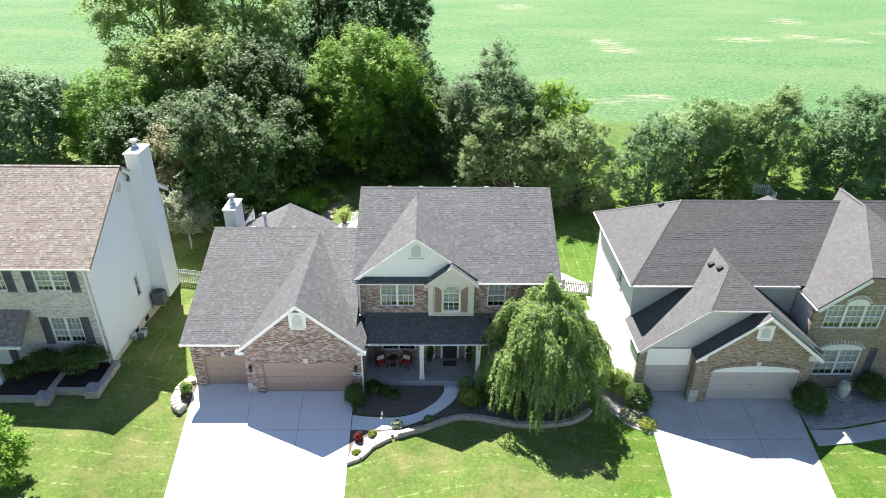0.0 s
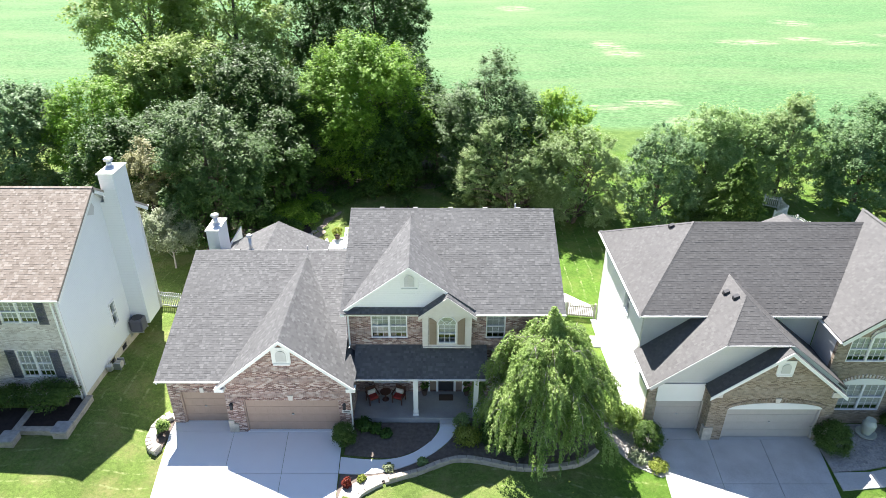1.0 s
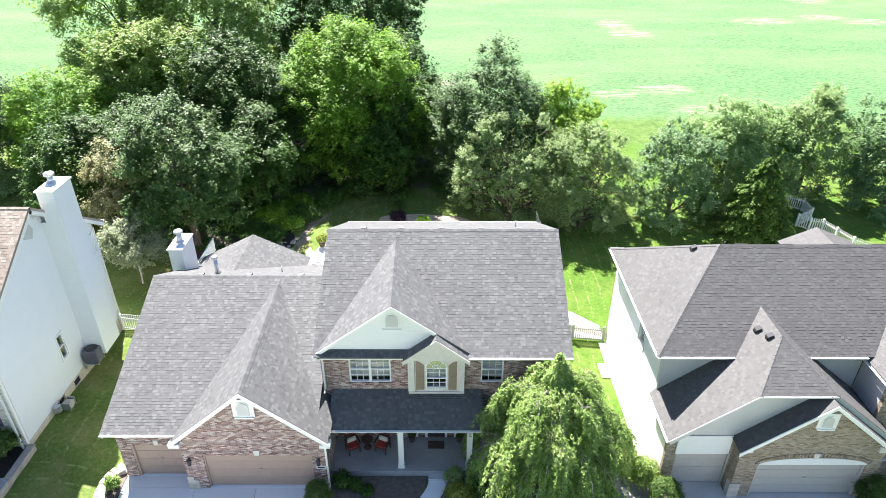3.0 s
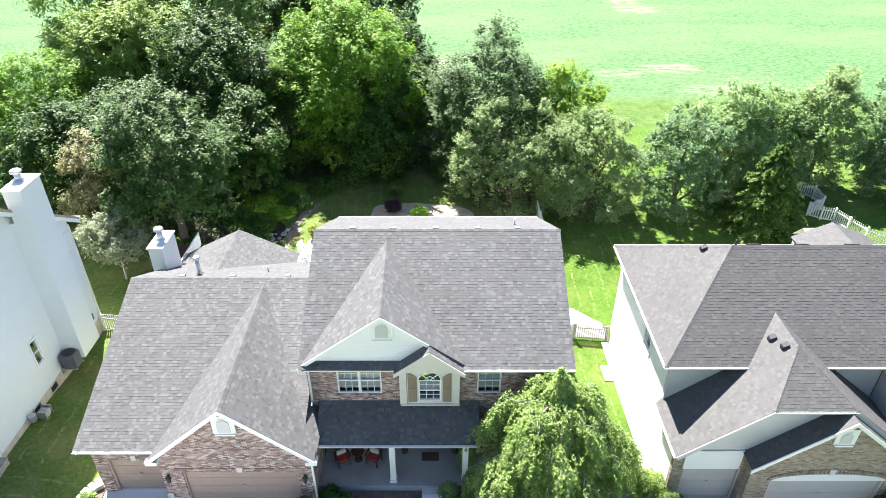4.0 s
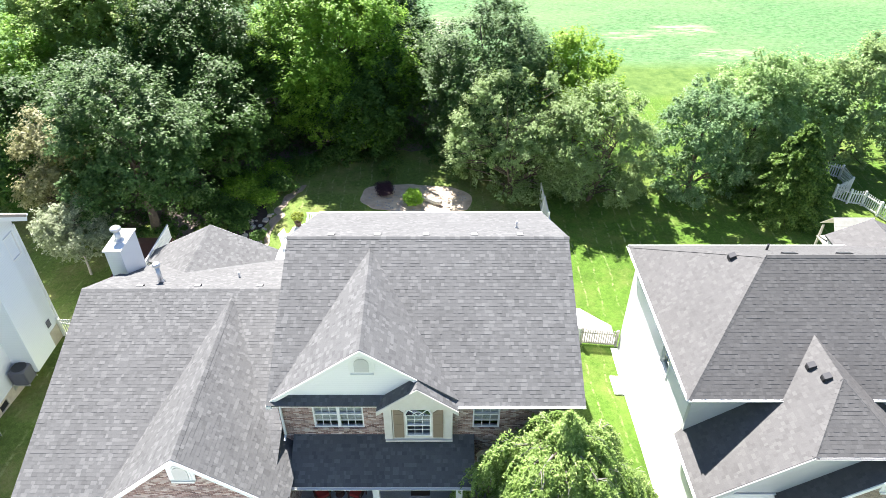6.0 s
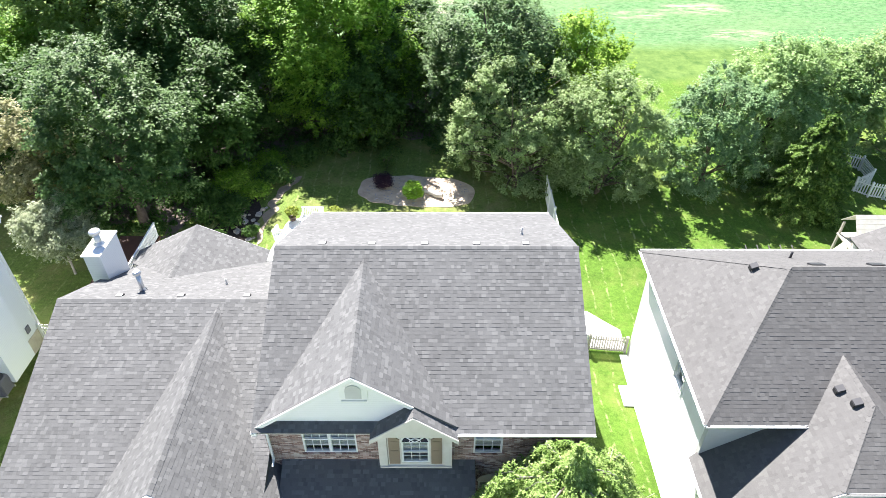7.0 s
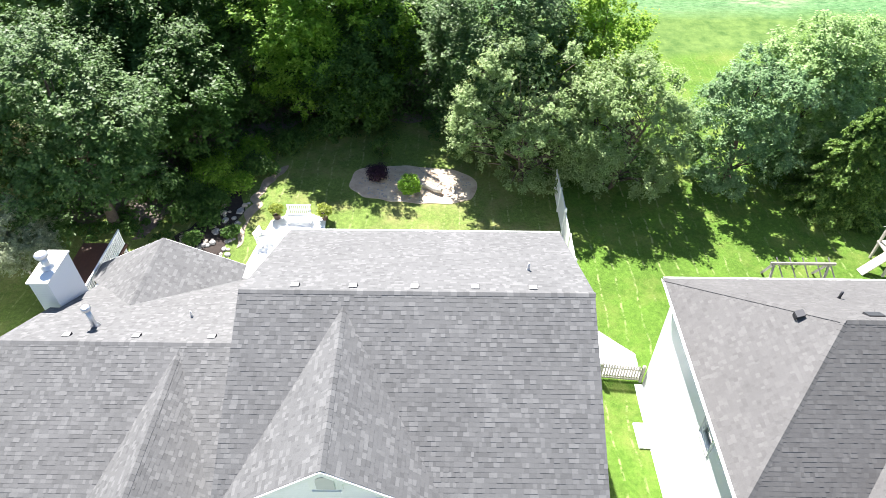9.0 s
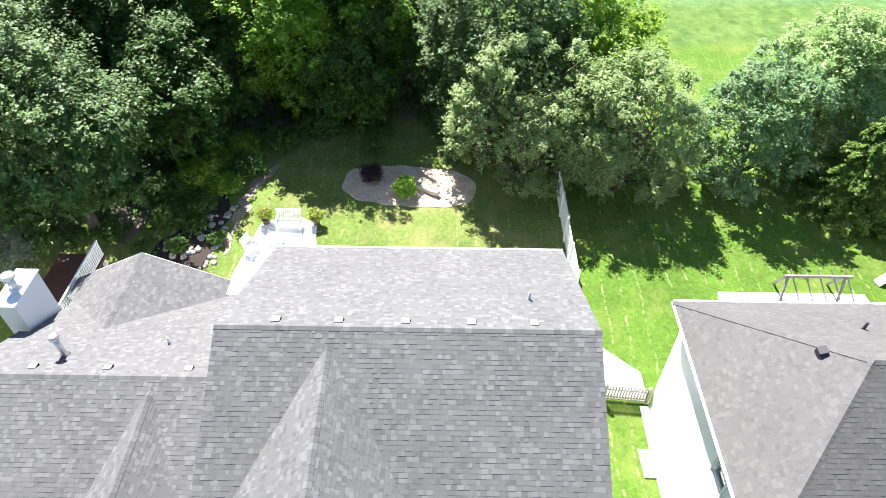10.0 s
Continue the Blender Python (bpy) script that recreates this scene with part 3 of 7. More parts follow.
def window(house, x0, x1, z0, z1, y, units=1, cols=3, rows=2, sashes=2, blind=0.86, side=False, material=TRIM):
    """A white window in a hole of a wall; side: the wall faces along x, and y is its x."""
    b = 0.055
    step = (x1 - x0) / units
    zm = (z0 + z1) / 2
    lights, cells = [], []
    panes, blinds = Geo(), Geo()
    for i in range(units):
        a, e = x0 + step * i + b, x0 + step * (i + 1) - b
        for k in range(sashes):
            lo = z0 + b if k == 0 else zm + 0.03
            hi = z1 - b if k == sashes - 1 else zm - 0.03
            lights.append((a, e, lo, hi))
            for p in range(cols):
                for r in range(rows):
                    cells.append((a + (e - a) * p / cols + 0.012, a + (e - a) * (p + 1) / cols - 0.012, lo + (hi - lo) * r / rows + 0.012, lo + (hi - lo) * (r + 1) / rows - 0.012))
        panes.box(a, e, y + 0.052, y + 0.058, z0 + b, z1 - b)
        low = z1 - (z1 - z0) * blind
        for q in range(max(1, int((z1 - b - low) / 0.05))):
            zz = z1 - b - 0.05 * q
            blinds.poly([(a, y + 0.10, zz - 0.045), (e, y + 0.10, zz - 0.045), (e, y + 0.125, zz), (a, y + 0.125, zz)])
    fr = wall_front(x0, x1, z0, z1, y - 0.02, lights, 0.12)
    bars = wall_front(x0 + 0.02, x1 - 0.02, z0 + 0.02, z1 - 0.02, y + 0.028, cells, 0.02)
    geos = [fr, bars, panes, blinds]
    if side:
        for g in geos:
            g.v = [(q, p, r) for p, q, r in g.v]
            g.f = [tuple(reversed(f)) for f in g.f]
    top = part("window", fr, material, house)
    part("muntins", bars, material, top)
    pane = part("pane", panes, GLASS, top)
    pane.visible_shadow = False
    if blind > 0 and blinds.f:
        part("blind", blinds, BLIND, top)
    return top


def shutter(house, x0, x1, z0, z1, y, material, arch=0.0):
    g = Geo()
    s = 0.05
    if arch:
        # a solid panelled leaf whose head curves down on one side
        inner, outer = (x1, x0) if arch > 0 else (x0, x1)
        bow = [(outer + (inner - outer) * k / 8, z1 - abs(arch) * (1 - math.cos(math.pi / 2 * k / 8))) for k in range(9)]
        ring = [(outer, z0)] + bow + [(inner, z0)]
        g.prism([(x, y - 0.035, z) for x, z in ring], [(x, y - 0.002, z) for x, z in ring])
        lo, hi = min(x0, x1) + 0.055, max(x0, x1) - 0.055
        zm = (z0 + z1) / 2
        for a, b in ((z0 + 0.07, zm - 0.03), (zm + 0.03, z1 - abs(arch) - 0.06)):
            g.box(lo, hi, y - 0.047, y - 0.034, a, b)
        return part("shutter", g, material, house)
    g.box(x0, x0 + s, y - 0.045, y - 0.002, z0, z1)
    g.box(x1 - s, x1, y - 0.045, y - 0.002, z0, z1 - max(arch, 0.0))
    g.box(x0 + s, x1 - s, y - 0.044, y - 0.002, z0, z0 + 0.09)
    k = int((z1 - z0 - 0.15) / 0.07)
    for i in range(k):
        z = z0 + 0.10 + i * 0.07
        g.prism([(x0 + s, y - 0.012, z), (x1 - s, y - 0.012, z), (x1 - s, y - 0.004, z), (x0 + s, y - 0.004, z)],
                [(x0 + s, y - 0.040, z + 0.062), (x1 - s, y - 0.040, z + 0.062), (x1 - s, y - 0.030, z + 0.066), (x0 + s, y - 0.030, z + 0.066)])
    g.box(x0 + s, x1 - s, y - 0.044, y - 0.002, z1 - 0.09, z1)
    return part("shutter", g, material, house)


def garage_door(house, x0, x1, z0, z1, y, material, cols, label):
    top = None
    rows = 4
    for r in range(rows):
        g = Geo()
        lo, hi = z0 + (z1 - z0) * r / rows, z0 + (z1 - z0) * (r + 1) / rows - 0.012
        g.box(x0, x1, y, y + 0.05, lo, hi)
        for c in range(cols):
            a = x0 + (x1 - x0) * c / cols
            b = x0 + (x1 - x0) * (c + 1) / cols
            m = 0.09
            ring = [(a + m, lo + m), (b - m, lo + m), (b - m, hi - m), (a + m, hi - m)]
            g.prism([(p, y + 0.001, q) for p, q in ring], [(p + (0.025 if p < (a + b) / 2 else -0.025), y - 0.005, q + (0.025 if q < (lo + hi) / 2 else -0.025)) for p, q in ring])
        if top is None:
            top = part("garage_door", g, material, house, label)
        else:
            part("panel", g, material, top)
    h = Geo().box((x0 + x1) / 2 - 0.06, (x0 + x1) / 2 + 0.06, y - 0.05, y - 0.001, z0 + (z1 - z0) * 0.5, z0 + (z1 - z0) * 0.5 + 0.05)
    part("handle", h, METAL, top)
    return top


def jamb(house, x0, x1, z0, z1, y, material, w=0.12):
    g = Geo()
    g.box(x0 - w, x0, y - 0.03, y + 0.12, z0, z1 + w)
    g.box(x1, x1 + w, y - 0.03, y + 0.12, z0, z1 + w)
    g.box(x0, x1, y - 0.028, y + 0.12, z1, z1 + w)
    return part("door_trim", g, material, house)


def arch_vent(house, x, z0, z1, w, y, material=TRIM):
    """A gable vent with a round head, a frame and slats."""
    def outline(r, zl, yy):
        c = z1 - (w / 2)
        ring = [(x - r, yy, zl), (x + r, yy, zl)]
        return ring + [(x + r * math.cos(t), yy, c + r * math.sin(t)) for t in [math.pi * k / 12 for k in range(13)]]
    g = Geo().prism(outline(w / 2, z0, y - 0.06), outline(w / 2, z0, y))
    top = part("gable_vent", g, material, house)
    # panel greyed to stand for the shadow gaps round the arch
    part("vent_arch", Geo().prism(outline(w / 2 - 0.07, z0 + 0.1, y - 0.085), outline(w / 2 - 0.07, z0 + 0.1, y - 0.061)), SIDING_GREY, top)
    part("vent_sill", Geo().box(x - w / 2 - 0.08, x + w / 2 + 0.08, y - 0.10, y - 0.001, z0 - 0.09, z0 - 0.002), material, top)
    back = Geo().box(x - w / 2 - 0.13, x + w / 2 + 0.13, y - 0.045, y - 0.003, z0 - 0.002, z1 + 0.12)
    part("backing_board", back, material, top)
    return top


def gable_wall(house, name, pts, y, thick, material, label=""):
    """An upright panel of the outline pts (x, z) that faces -y."""
    return part(name, Geo().prism([(x, y, z) for x, z in pts], [(x, y + thick, z) for x, z in pts]), material, house, label)


def gutter(house, p, q, out=(0, -1, 0), material=TRIM):
    """An eaves gutter: an open trough along p-q, on the side out."""
    p, q, o = Vector(p), Vector(q), Vector(out)
    g = Geo()
    prof = [(0.0, 0.0), (0.0, -0.09), (0.07, -0.09), (0.1, -0.035), (0.1, -0.005), (0.088, -0.005), (0.085, -0.03), (0.062, -0.075), (0.012, -0.075), (0.012, 0.0)]
    g.prism([p + o * a + Vector((0, 0, b)) for a, b in prof], [q + o * a + Vector((0, 0, b)) for a, b in prof])
    return part("gutter", g, material, house)


def rake_board(house, p, q, material=TRIM, h=0.2, w=0.045):
    return part("rake_board", Geo().beam(p, q, w, h), material, house)


def rake_pair(house, x, half, y, ze, zp, material=TRIM, h=0.2, w=0.045, right=1.0):
    """The two boards of a gable, cut upright where they meet."""
    drop = h * math.hypot(half, zp - ze) / half
    for side in (-1, 1):
        f = right if side > 0 else 1.0
        ex, ez = x + side * half * f, zp + (ze - zp) * f
        ring = [(ex, ez), (x, zp), (x, zp - drop), (ex, ez - drop)]
        part("rake_board", Geo().prism([(a, y - w / 2, b) for a, b in ring], [(a, y + w / 2, b) for a, b in ring]), material, house)


def downpipe(house, x, y, z0, z1, material=TRIM):
    g = Geo().box(x - 0.04, x + 0.04, y - 0.09, y - 0.02, z0 + 0.1, z1)
    g.prism([(x - 0.04, y - 0.09, z0 + 0.1), (x + 0.04, y - 0.09, z0 + 0.1), (x + 0.04, y - 0.02, z0 + 0.1), (x - 0.04, y - 0.02, z0 + 0.1)],
            [(x - 0.04, y - 0.32, z0 + 0.02), (x + 0.04, y - 0.32, z0 + 0.02), (x + 0.04, y - 0.28, z0 - 0.0), (x - 0.04, y - 0.28, z0 - 0.0)])
    return part("downpipe", g, material, house)


def ridge_vents(house, spots, slope, material=VENT_GREY):
    """Low box vents on a slope that falls towards +y."""
    for x, y, z in spots:
        g = Geo()
        s = 0.13
        dz = -slope * 2 * s
        g.prism([(x - s, y - s, z - 0.02), (x + s, y - s, z - 0.02), (x + s, y + s, z + dz - 0.02), (x - s, y + s, z + dz - 0.02)],
                [(x - s, y - s, z + 0.06), (x + s, y - s, z + 0.06), (x + s, y + s * 0.9, z + dz + 0.12), (x - s, y + s * 0.9, z + dz + 0.12)])
        v = part("roof_vent", g, material, house)
        part("vent_mouth", Geo().box(x + s + 0.001, x + s + 0.012, y - s * 0.8, y + s * 0.8, z + dz * 0.7 + 0.02, z + 0.065 + dz * 0.3), DARK, v)
        part("vent_flange", Geo().prism([(x - 0.24, y - 0.24, z + 0.03), (x + 0.24, y - 0.24, z + 0.03), (x + 0.24, y + 0.26, z + 0.03 - slope * 0.5), (x - 0.24, y + 0.26, z + 0.03 - slope * 0.5)],
                                        [(x - 0.24, y - 0.24, z + 0.04), (x + 0.24, y - 0.24, z + 0.04), (x + 0.24, y + 0.26, z + 0.04 - slope * 0.5), (x - 0.24, y + 0.26, z + 0.04 - slope * 0.5)]), material, v)


def flue(house, x, y, z, h, r, cap=True, material=METAL):
    g = Geo().lathe(x, y, [(r * 1.9, z - 0.1), (r * 1.7, z + 0.02), (r * 1.05, z + 0.1), (r, z + 0.14), (r, z + h)], 14)
    f = part("flue_pipe", g, material, house, "", True)
    if cap:
        part("flue_cap", Geo().lathe(x, y, [(r * 1.0, z + h - 0.02), (r * 1.75, z + h + 0.02), (r * 1.75, z + h + 0.12), (r * 1.3, z + h + 0.17)], 16), material, f)
    return f


# ---------------------------------------------------------------- the brick house with two garages
def build_main_house():
    H = thing("house", 1.0, 36.0, -0.9, "two-storey red brick house with grey shingle roofs and a tan garage", "house")
    roof = Roof(H, SHINGLE, 11, "grey architectural shingle roof")
    # two-storey block
    L, R, FE, RY, BE, EZ, RZ = -4.6, 6.95, 30.1, 36.32, 42.75, 6.25, 9.3
    s = (RZ - EZ) / (RY - FE)
    roof.plane([(L, FE, EZ), (R, FE, EZ), (R, RY, RZ), (L, RY, RZ)], single=lambda p: 3.0 < p.x < 6.6 and 33.4 < p.y < 36.2)
    roof.plane([(R, BE, EZ), (L, BE, EZ), (L, RY, RZ), (R, RY, RZ)])
    roof.cap((L, RY, RZ), (R, RY, RZ))
    gz, gx, ge = 8.9, -1.06, 6.32
    yv, gt = 35.85, EZ + s * 5.75
    roof.plane([(gx - 3.44, 30.28, ge), (gx - 0.1, yv, gt), (gx, 30.28, gz)])
    roof.plane([(gx + 3.44, 30.28, ge), (gx - 0.1, yv, gt), (gx, 30.28, gz)])
    roof.cap((gx, 30.28, gz), (gx - 0.1, yv, gt), 0.75)
    # small gable over the bay
    sx, sz, se = 0.87, 7.40, 6.22
    roof.plane([(sx - 1.47, 29.88, se), (sx - 1.47, 30.66, se), (sx, 32.35, sz), (sx, 29.88, sz)])
    roof.plane([(sx + 1.47, 29.88, se), (sx + 1.47, 30.66, se), (sx, 32.35, sz), (sx, 29.88, sz)])
    roof.cap((sx, 29.88, sz), (sx, 32.2, sz), 0.8)
    # narrow pent roof under the white gable
    roof.plane([(-4.4, 30.30, 6.12), (-0.45, 30.30, 6.12), (-0.45, 30.48, 6.2), (-4.4, 30.48, 6.2)], 0.06)
    # garage block
    GL, GR, GF, GY, GZ0, GZ1 = -13.95, -4.42, 28.3, 36.35, 3.37, 6.48
    gs = (GZ1 - GZ0) / (GY - GF)
    roof.plane([(GL, GF, GZ0), (GR, GF, GZ0), (GR, GY, GZ1), (GL, GY, GZ1)])
    b = 0.53
    roof.plane([(GL, GY, GZ1), (GR, GY, GZ1), (GR, 39.3, GZ1 - b * 2.9), (GL, 39.3, GZ1 - b * 2.9)])
    roof.plane([(-13.55, 39.3, GZ1 - b * 2.9), (GR, 39.3, GZ1 - b * 2.9), (GR, 43.0, GZ1 - b * 6.6), (-13.55, 43.0, GZ1 - b * 6.6)])
    roof.cap((GL, GY, GZ1), (GR, GY, GZ1), 0.45)
    ax, az, ae = -7.3, 6.2, 3.24
    ay, at = 36.1, GZ0 + gs * 7.8
    roof.plane([(ax - 3.47, 27.88, ae), (ax, ay, at), (ax, 27.88, az)])
    roof.plane([(ax + 3.47, 27.88, ae), (ax + 3.47, 31.0, ae + (at - az) * 3.12 / 8.22), (ax, ay, at), (ax, 27.88, az)])
    roof.cap((ax, 27.88, az), (ax, ay, at), 0.83)
    # back room with a gable
    bx, bz, be = -10.87, 4.78, 3.10
    roof.plane([(-14.3, 42.68, be), (-14.3, 43.75, be), (bx, 43.75, bz), (bx, 39.5, bz)])
    roof.plane([(-7.38, 42.68, be), (-7.38, 43.75, be), (bx, 43.75, bz), (bx, 39.5, bz)])
    roof.cap((bx, 39.65, bz), (bx, 43.75, bz))
    # porch roof
    roof.plane([(-4.0, 28.95, 3.0), (3.0, 28.95, 3.0), (3.0, 30.66, 3.92), (-4.0, 30.66, 3.92)])
    top = roof.finish()

    # walls
    w1, w3 = (-3.13, -1.22, 4.33, 5.87), (2.92, 3.95, 4.33, 5.87)
    part("front_wall", wall_front(-4.4, 6.75, 3.403, 6.24, 30.65, [w1, (0.35, 1.38, 4.2, 5.55), w3]), BRICK, H, "red-brown brick wall")
    pw, pd = (-3.2, -1.2, 0.95, 2.45), (-0.15, 1.85, 0.36, 2.5)
    part("porch_wall", wall_front(-4.18, 3.4, -0.9, 3.398, 31.0, [pw, pd]), BRICK, H, "red-brown brick wall under the porch")
    part("front_wall", wall_front(3.02, 6.75, -0.9, 3.4, 30.65, [(3.16, 4.36, 0.9, 2.5)]), BRICK, H)
    window(H, 3.16, 4.36, 0.9, 2.5, 30.68, 1)
    lo_arc = [(3.76 + 0.66 * math.cos(t), 2.53 + 0.5 * math.sin(t)) for t in [math.pi * k / 14 for k in range(15)]]
    part("window_arch", Geo().prism([(x, 30.632, z) for x, z in lo_arc], [(x, 30.648, z) for x, z in lo_arc]), STONE_TRIM, H)
    for k in range(17):
        t = math.pi * k / 16
        part("brick", Geo().beam((3.76 + 0.69 * math.cos(t), 30.63, 2.55 + 0.53 * math.sin(t)), (3.76 + 0.84 * math.cos(t), 30.63, 2.55 + 0.74 * math.sin(t)), 0.05, 0.08, (1, 0.001, 0)), BRICK, H)
    part("side_wall", wall_side(30.87, 42.2, -1.3, 6.2, 6.53), SIDING_BLUE, H)
    part("side_wall", wall_side(30.87, 42.2, -1.3, 6.2, -4.4), SIDING_BLUE, H)
    part("back_wall", wall_front(-4.18, 6.53, -1.3, 6.2, 41.98), SIDING_BLUE, H)
    for x in (-4.4, 6.53):
        part("gable_end", Geo().prism([(x, 30.87, 6.2), (x, 41.98, 6.2), (x, RY, RZ - 0.2)], [(x + 0.2, 30.87, 6.2), (x + 0.2, 41.98, 6.2), (x + 0.2, RY, RZ - 0.2)]), SIDING_BLUE, H)
    gable_wall(H, "gable", [(gx - 3.26, 6.21), (gx + 3.26, 6.21), (gx, gz - 0.22)], 30.46, 0.18, SIDING_WHITE, "white lap-sided gable")
    arch_vent(H, -1.06, 7.62, 8.44, 0.66, 30.455, TRIM)
    rake_pair(H, gx, 3.46, 30.26, ge - 0.02, gz - 0.01, TRIM, 0.15, right=0.56)
    rake_pair(H, sx, 1.49, 29.86, se - 0.02, sz - 0.01, STONE_TRIM, 0.15)
    rake_pair(H, ax, 3.49, 27.86, ae - 0.02, az - 0.01, TRIM, 0.15)
    for x in (L + 0.04, R - 0.04):
        rake_board(H, (x, FE, EZ - 0.14), (x, RY, RZ - 0.14), TRIM, 0.16)
        rake_board(H, (x, BE, EZ - 0.14), (x, RY, RZ - 0.14), TRIM, 0.16)
    rake_board(H, (GL + 0.04, GF, GZ0 - 0.14), (GL + 0.04, GY, GZ1 - 0.14), TRIM, 0.16)
    rake_board(H, (GL + 0.04, 39.3, GZ1 - b * 2.9 - 0.14), (GL + 0.04, GY, GZ1 - 0.14), TRIM, 0.16)
    gutter(H, (2.3, FE, EZ), (R, FE, EZ))
    gutter(H, (-4.62, 30.29, 6.11), (-0.5, 30.29, 6.11))
    gutter(H, (L, BE, EZ), (R, BE, EZ), (0, 1, 0))
    gutter(H, (GL, GF, GZ0), (ax - 3.3, GF, GZ0))
    gutter(H, (-3.95, 28.93, 3.0), (3.0, 28.93, 3.0))
    part("return_box", Geo().box(-4.62, -4.42, 30.1, 30.3, 6.06, 6.22), TRIM, H)
    for side in (-1, 1):
        x = ax + side * 3.3
        part("return_box", Geo().box(x - 0.24, x + 0.24, 27.86, 28.24, 3.0, 3.2), TRIM, H)

    # bay with an arched window
    bay = wall_front(-0.1, 1.85, 4.06, 6.3, 30.33, [(0.38, 1.36, 4.22, 5.45)], 0.3)
    bay = part("bay", bay, STONE_TRIM, H, "tan stucco bay under a small gable")
    gable_wall(H, "bay_gable", [(-0.48, 6.14), (2.22, 6.14), (2.22, 6.22), (sx, sz - 0.12), (-0.48, 6.22)], FE - 0.09, 0.4, STONE_TRIM)
    part("bay_sill", Geo().box(-0.4, 2.16, 30.25, 30.62, 3.98, 4.06), STONE_TRIM, H)
    for x in (-0.42, 1.85):
        part("bay_pier", Geo().box(x, x + 0.30, 30.30, 30.64, 4.06, 6.2), STONE_TRIM, H)
    window(H, 0.38, 1.36, 4.22, 5.45, 30.36, 1, 3, 2, 2, 0.5)
    fan = Geo()
    arc = [(0.87 + 0.49 * math.cos(t), 5.45 + 0.49 * math.sin(t)) for t in [math.pi * k / 14 for k in range(15)]]
    fan.prism([(x, 30.322, z) for x, z in arc], [(x, 30.328, z) for x, z in arc])
    fw = part("fanlight", fan, GLASS, H)
    rim = Geo()
    rim.tube([(x, 30.31, z) for x, z in arc], [0.035] * 15, 6)
    for t in (0.25, 0.5, 0.75):
        rim.beam((0.87, 30.316, 5.45), (0.87 + 0.48 * math.cos(math.pi * t), 30.316, 5.45 + 0.48 * math.sin(math.pi * t)), 0.026, 0.026)
    rim.tube([(0.87 + 0.2 * math.cos(t), 30.312, 5.45 + 0.2 * math.sin(t)) for t in [math.pi * k / 8 for k in range(9)]], [0.014] * 9, 5)
    part("fan_bars", rim, TRIM, fw)
    part("fan_back", Geo().prism([(x, 30.3285, z) for x, z in arc], [(x, 30.3292, z) for x, z in arc]), BLIND, fw)
    shutter(H, -0.06, 0.32, 4.18, 5.85, 30.33, SHUTTER_BROWN, 0.25)
    shutter(H, 1.42, 1.80, 4.18, 5.85, 30.33, SHUTTER_BROWN, -0.25)
    window(H, *w1, 30.68, 2)
    window(H, *w3, 30.68, 1)
    for x0, x1, z0, z1 in (w1, w3):
        part("window_sill", Geo().box(x0 - 0.06, x1 + 0.06, 30.6, 30.70, z0 - 0.09, z0 - 0.003), BRICK, H)
    window(H, -3.2, -1.2, 0.95, 2.45, 31.03, 2, 3, 2, 2, 0.4)

    # porch: slab, columns, door
    part("porch_slab", Geo().box(-4.1, 3.6, 28.9, 31.0, -0.6, 0.36), PORCH_FLOOR, H, "grey concrete porch floor")
    part("porch_step", Geo().box(0.5, 1.5, 28.58, 28.9, -0.5, 0.19), CONCRETE_OLD, H)
    for x in (-0.78, 2.42):
        g = Geo()
        g.box(x - 0.125, x + 0.125, 29.08, 29.33, 0.50, 2.72)
        col = part("porch_column", g, TRIM, H)
        part("column_base", Geo().box(x - 0.16, x + 0.16, 29.045, 29.365, 0.36, 0.50), TRIM, col)
        part("column_cap", Geo().box(x - 0.16, x + 0.16, 29.045, 29.365, 2.72, 2.8), TRIM, col)
    part("porch_beam", Geo().box(-4.1, 2.95, 29.06, 29.35, 2.8, 2.98), TRIM, H)
    part("porch_ceiling", Geo().box(-4.1, 2.95, 29.35, 31.0, 2.86, 2.92), TRIM, H)
    d = part("front_door", Geo().box(0.42, 1.28, 31.06, 31.11, 0.38, 2.42), DARK_METAL, H, "dark front door with a white-framed panel")
    fr = Geo()
    for a, c in ((-0.15, -0.05), (0.30, 0.42), (1.28, 1.40), (1.75, 1.85)):
        fr.box(a, c, 31.0, 31.14, 0.36, 2.5)
    fr.box(-0.05, 0.30, 31.01, 31.13, 2.4, 2.5), fr.box(0.42, 1.28, 31.01, 31.13, 2.42, 2.5), fr.box(1.40, 1.75, 31.01, 31.13, 2.4, 2.5)
    part("door_frame", fr, TRIM, d)
    pn = Geo()
    for x0, x1, z0, z1 in ((0.5, 1.2, 1.25, 1.32), (0.5, 1.2, 2.2, 2.27), (0.5, 0.57, 1.32, 2.2), (1.13, 1.2, 1.32, 2.2)):
        pn.box(x0, x1, 31.035, 31.058, z0, z1)
    part("door_panel_trim", pn, TRIM, d)
    for a, c in ((-0.05, 0.30), (1.40, 1.75)):
        part("sidelight", Geo().box(a, c, 31.07, 31.08, 0.4, 2.4), SHUTTER_BROWN, d)

    # garage front
    part("garage_wall", wall_front(ax - 3.2, ax + 3.2, -0.3, 3.3, 28.2, [(-9.62, -4.72, -0.3, 2.2)]), BRICK, H, "red-brown brick garage front")
    gable_wall(H, "garage_gable", [(ax - 3.2, 3.3), (ax + 3.2, 3.3), (ax, az - 0.18)], 28.2, 0.22, BRICK, "red-brown brick gable")
    arch_vent(H, -7.34, 4.62, 5.47, 0.66, 28.195, TRIM)
    x = -9.9
    while x < -4.45:
        part("brick", Geo().box(x, x + 0.068, 28.175, 28.26, 2.215, 2.43), BRICK, H)
        x += 0.078
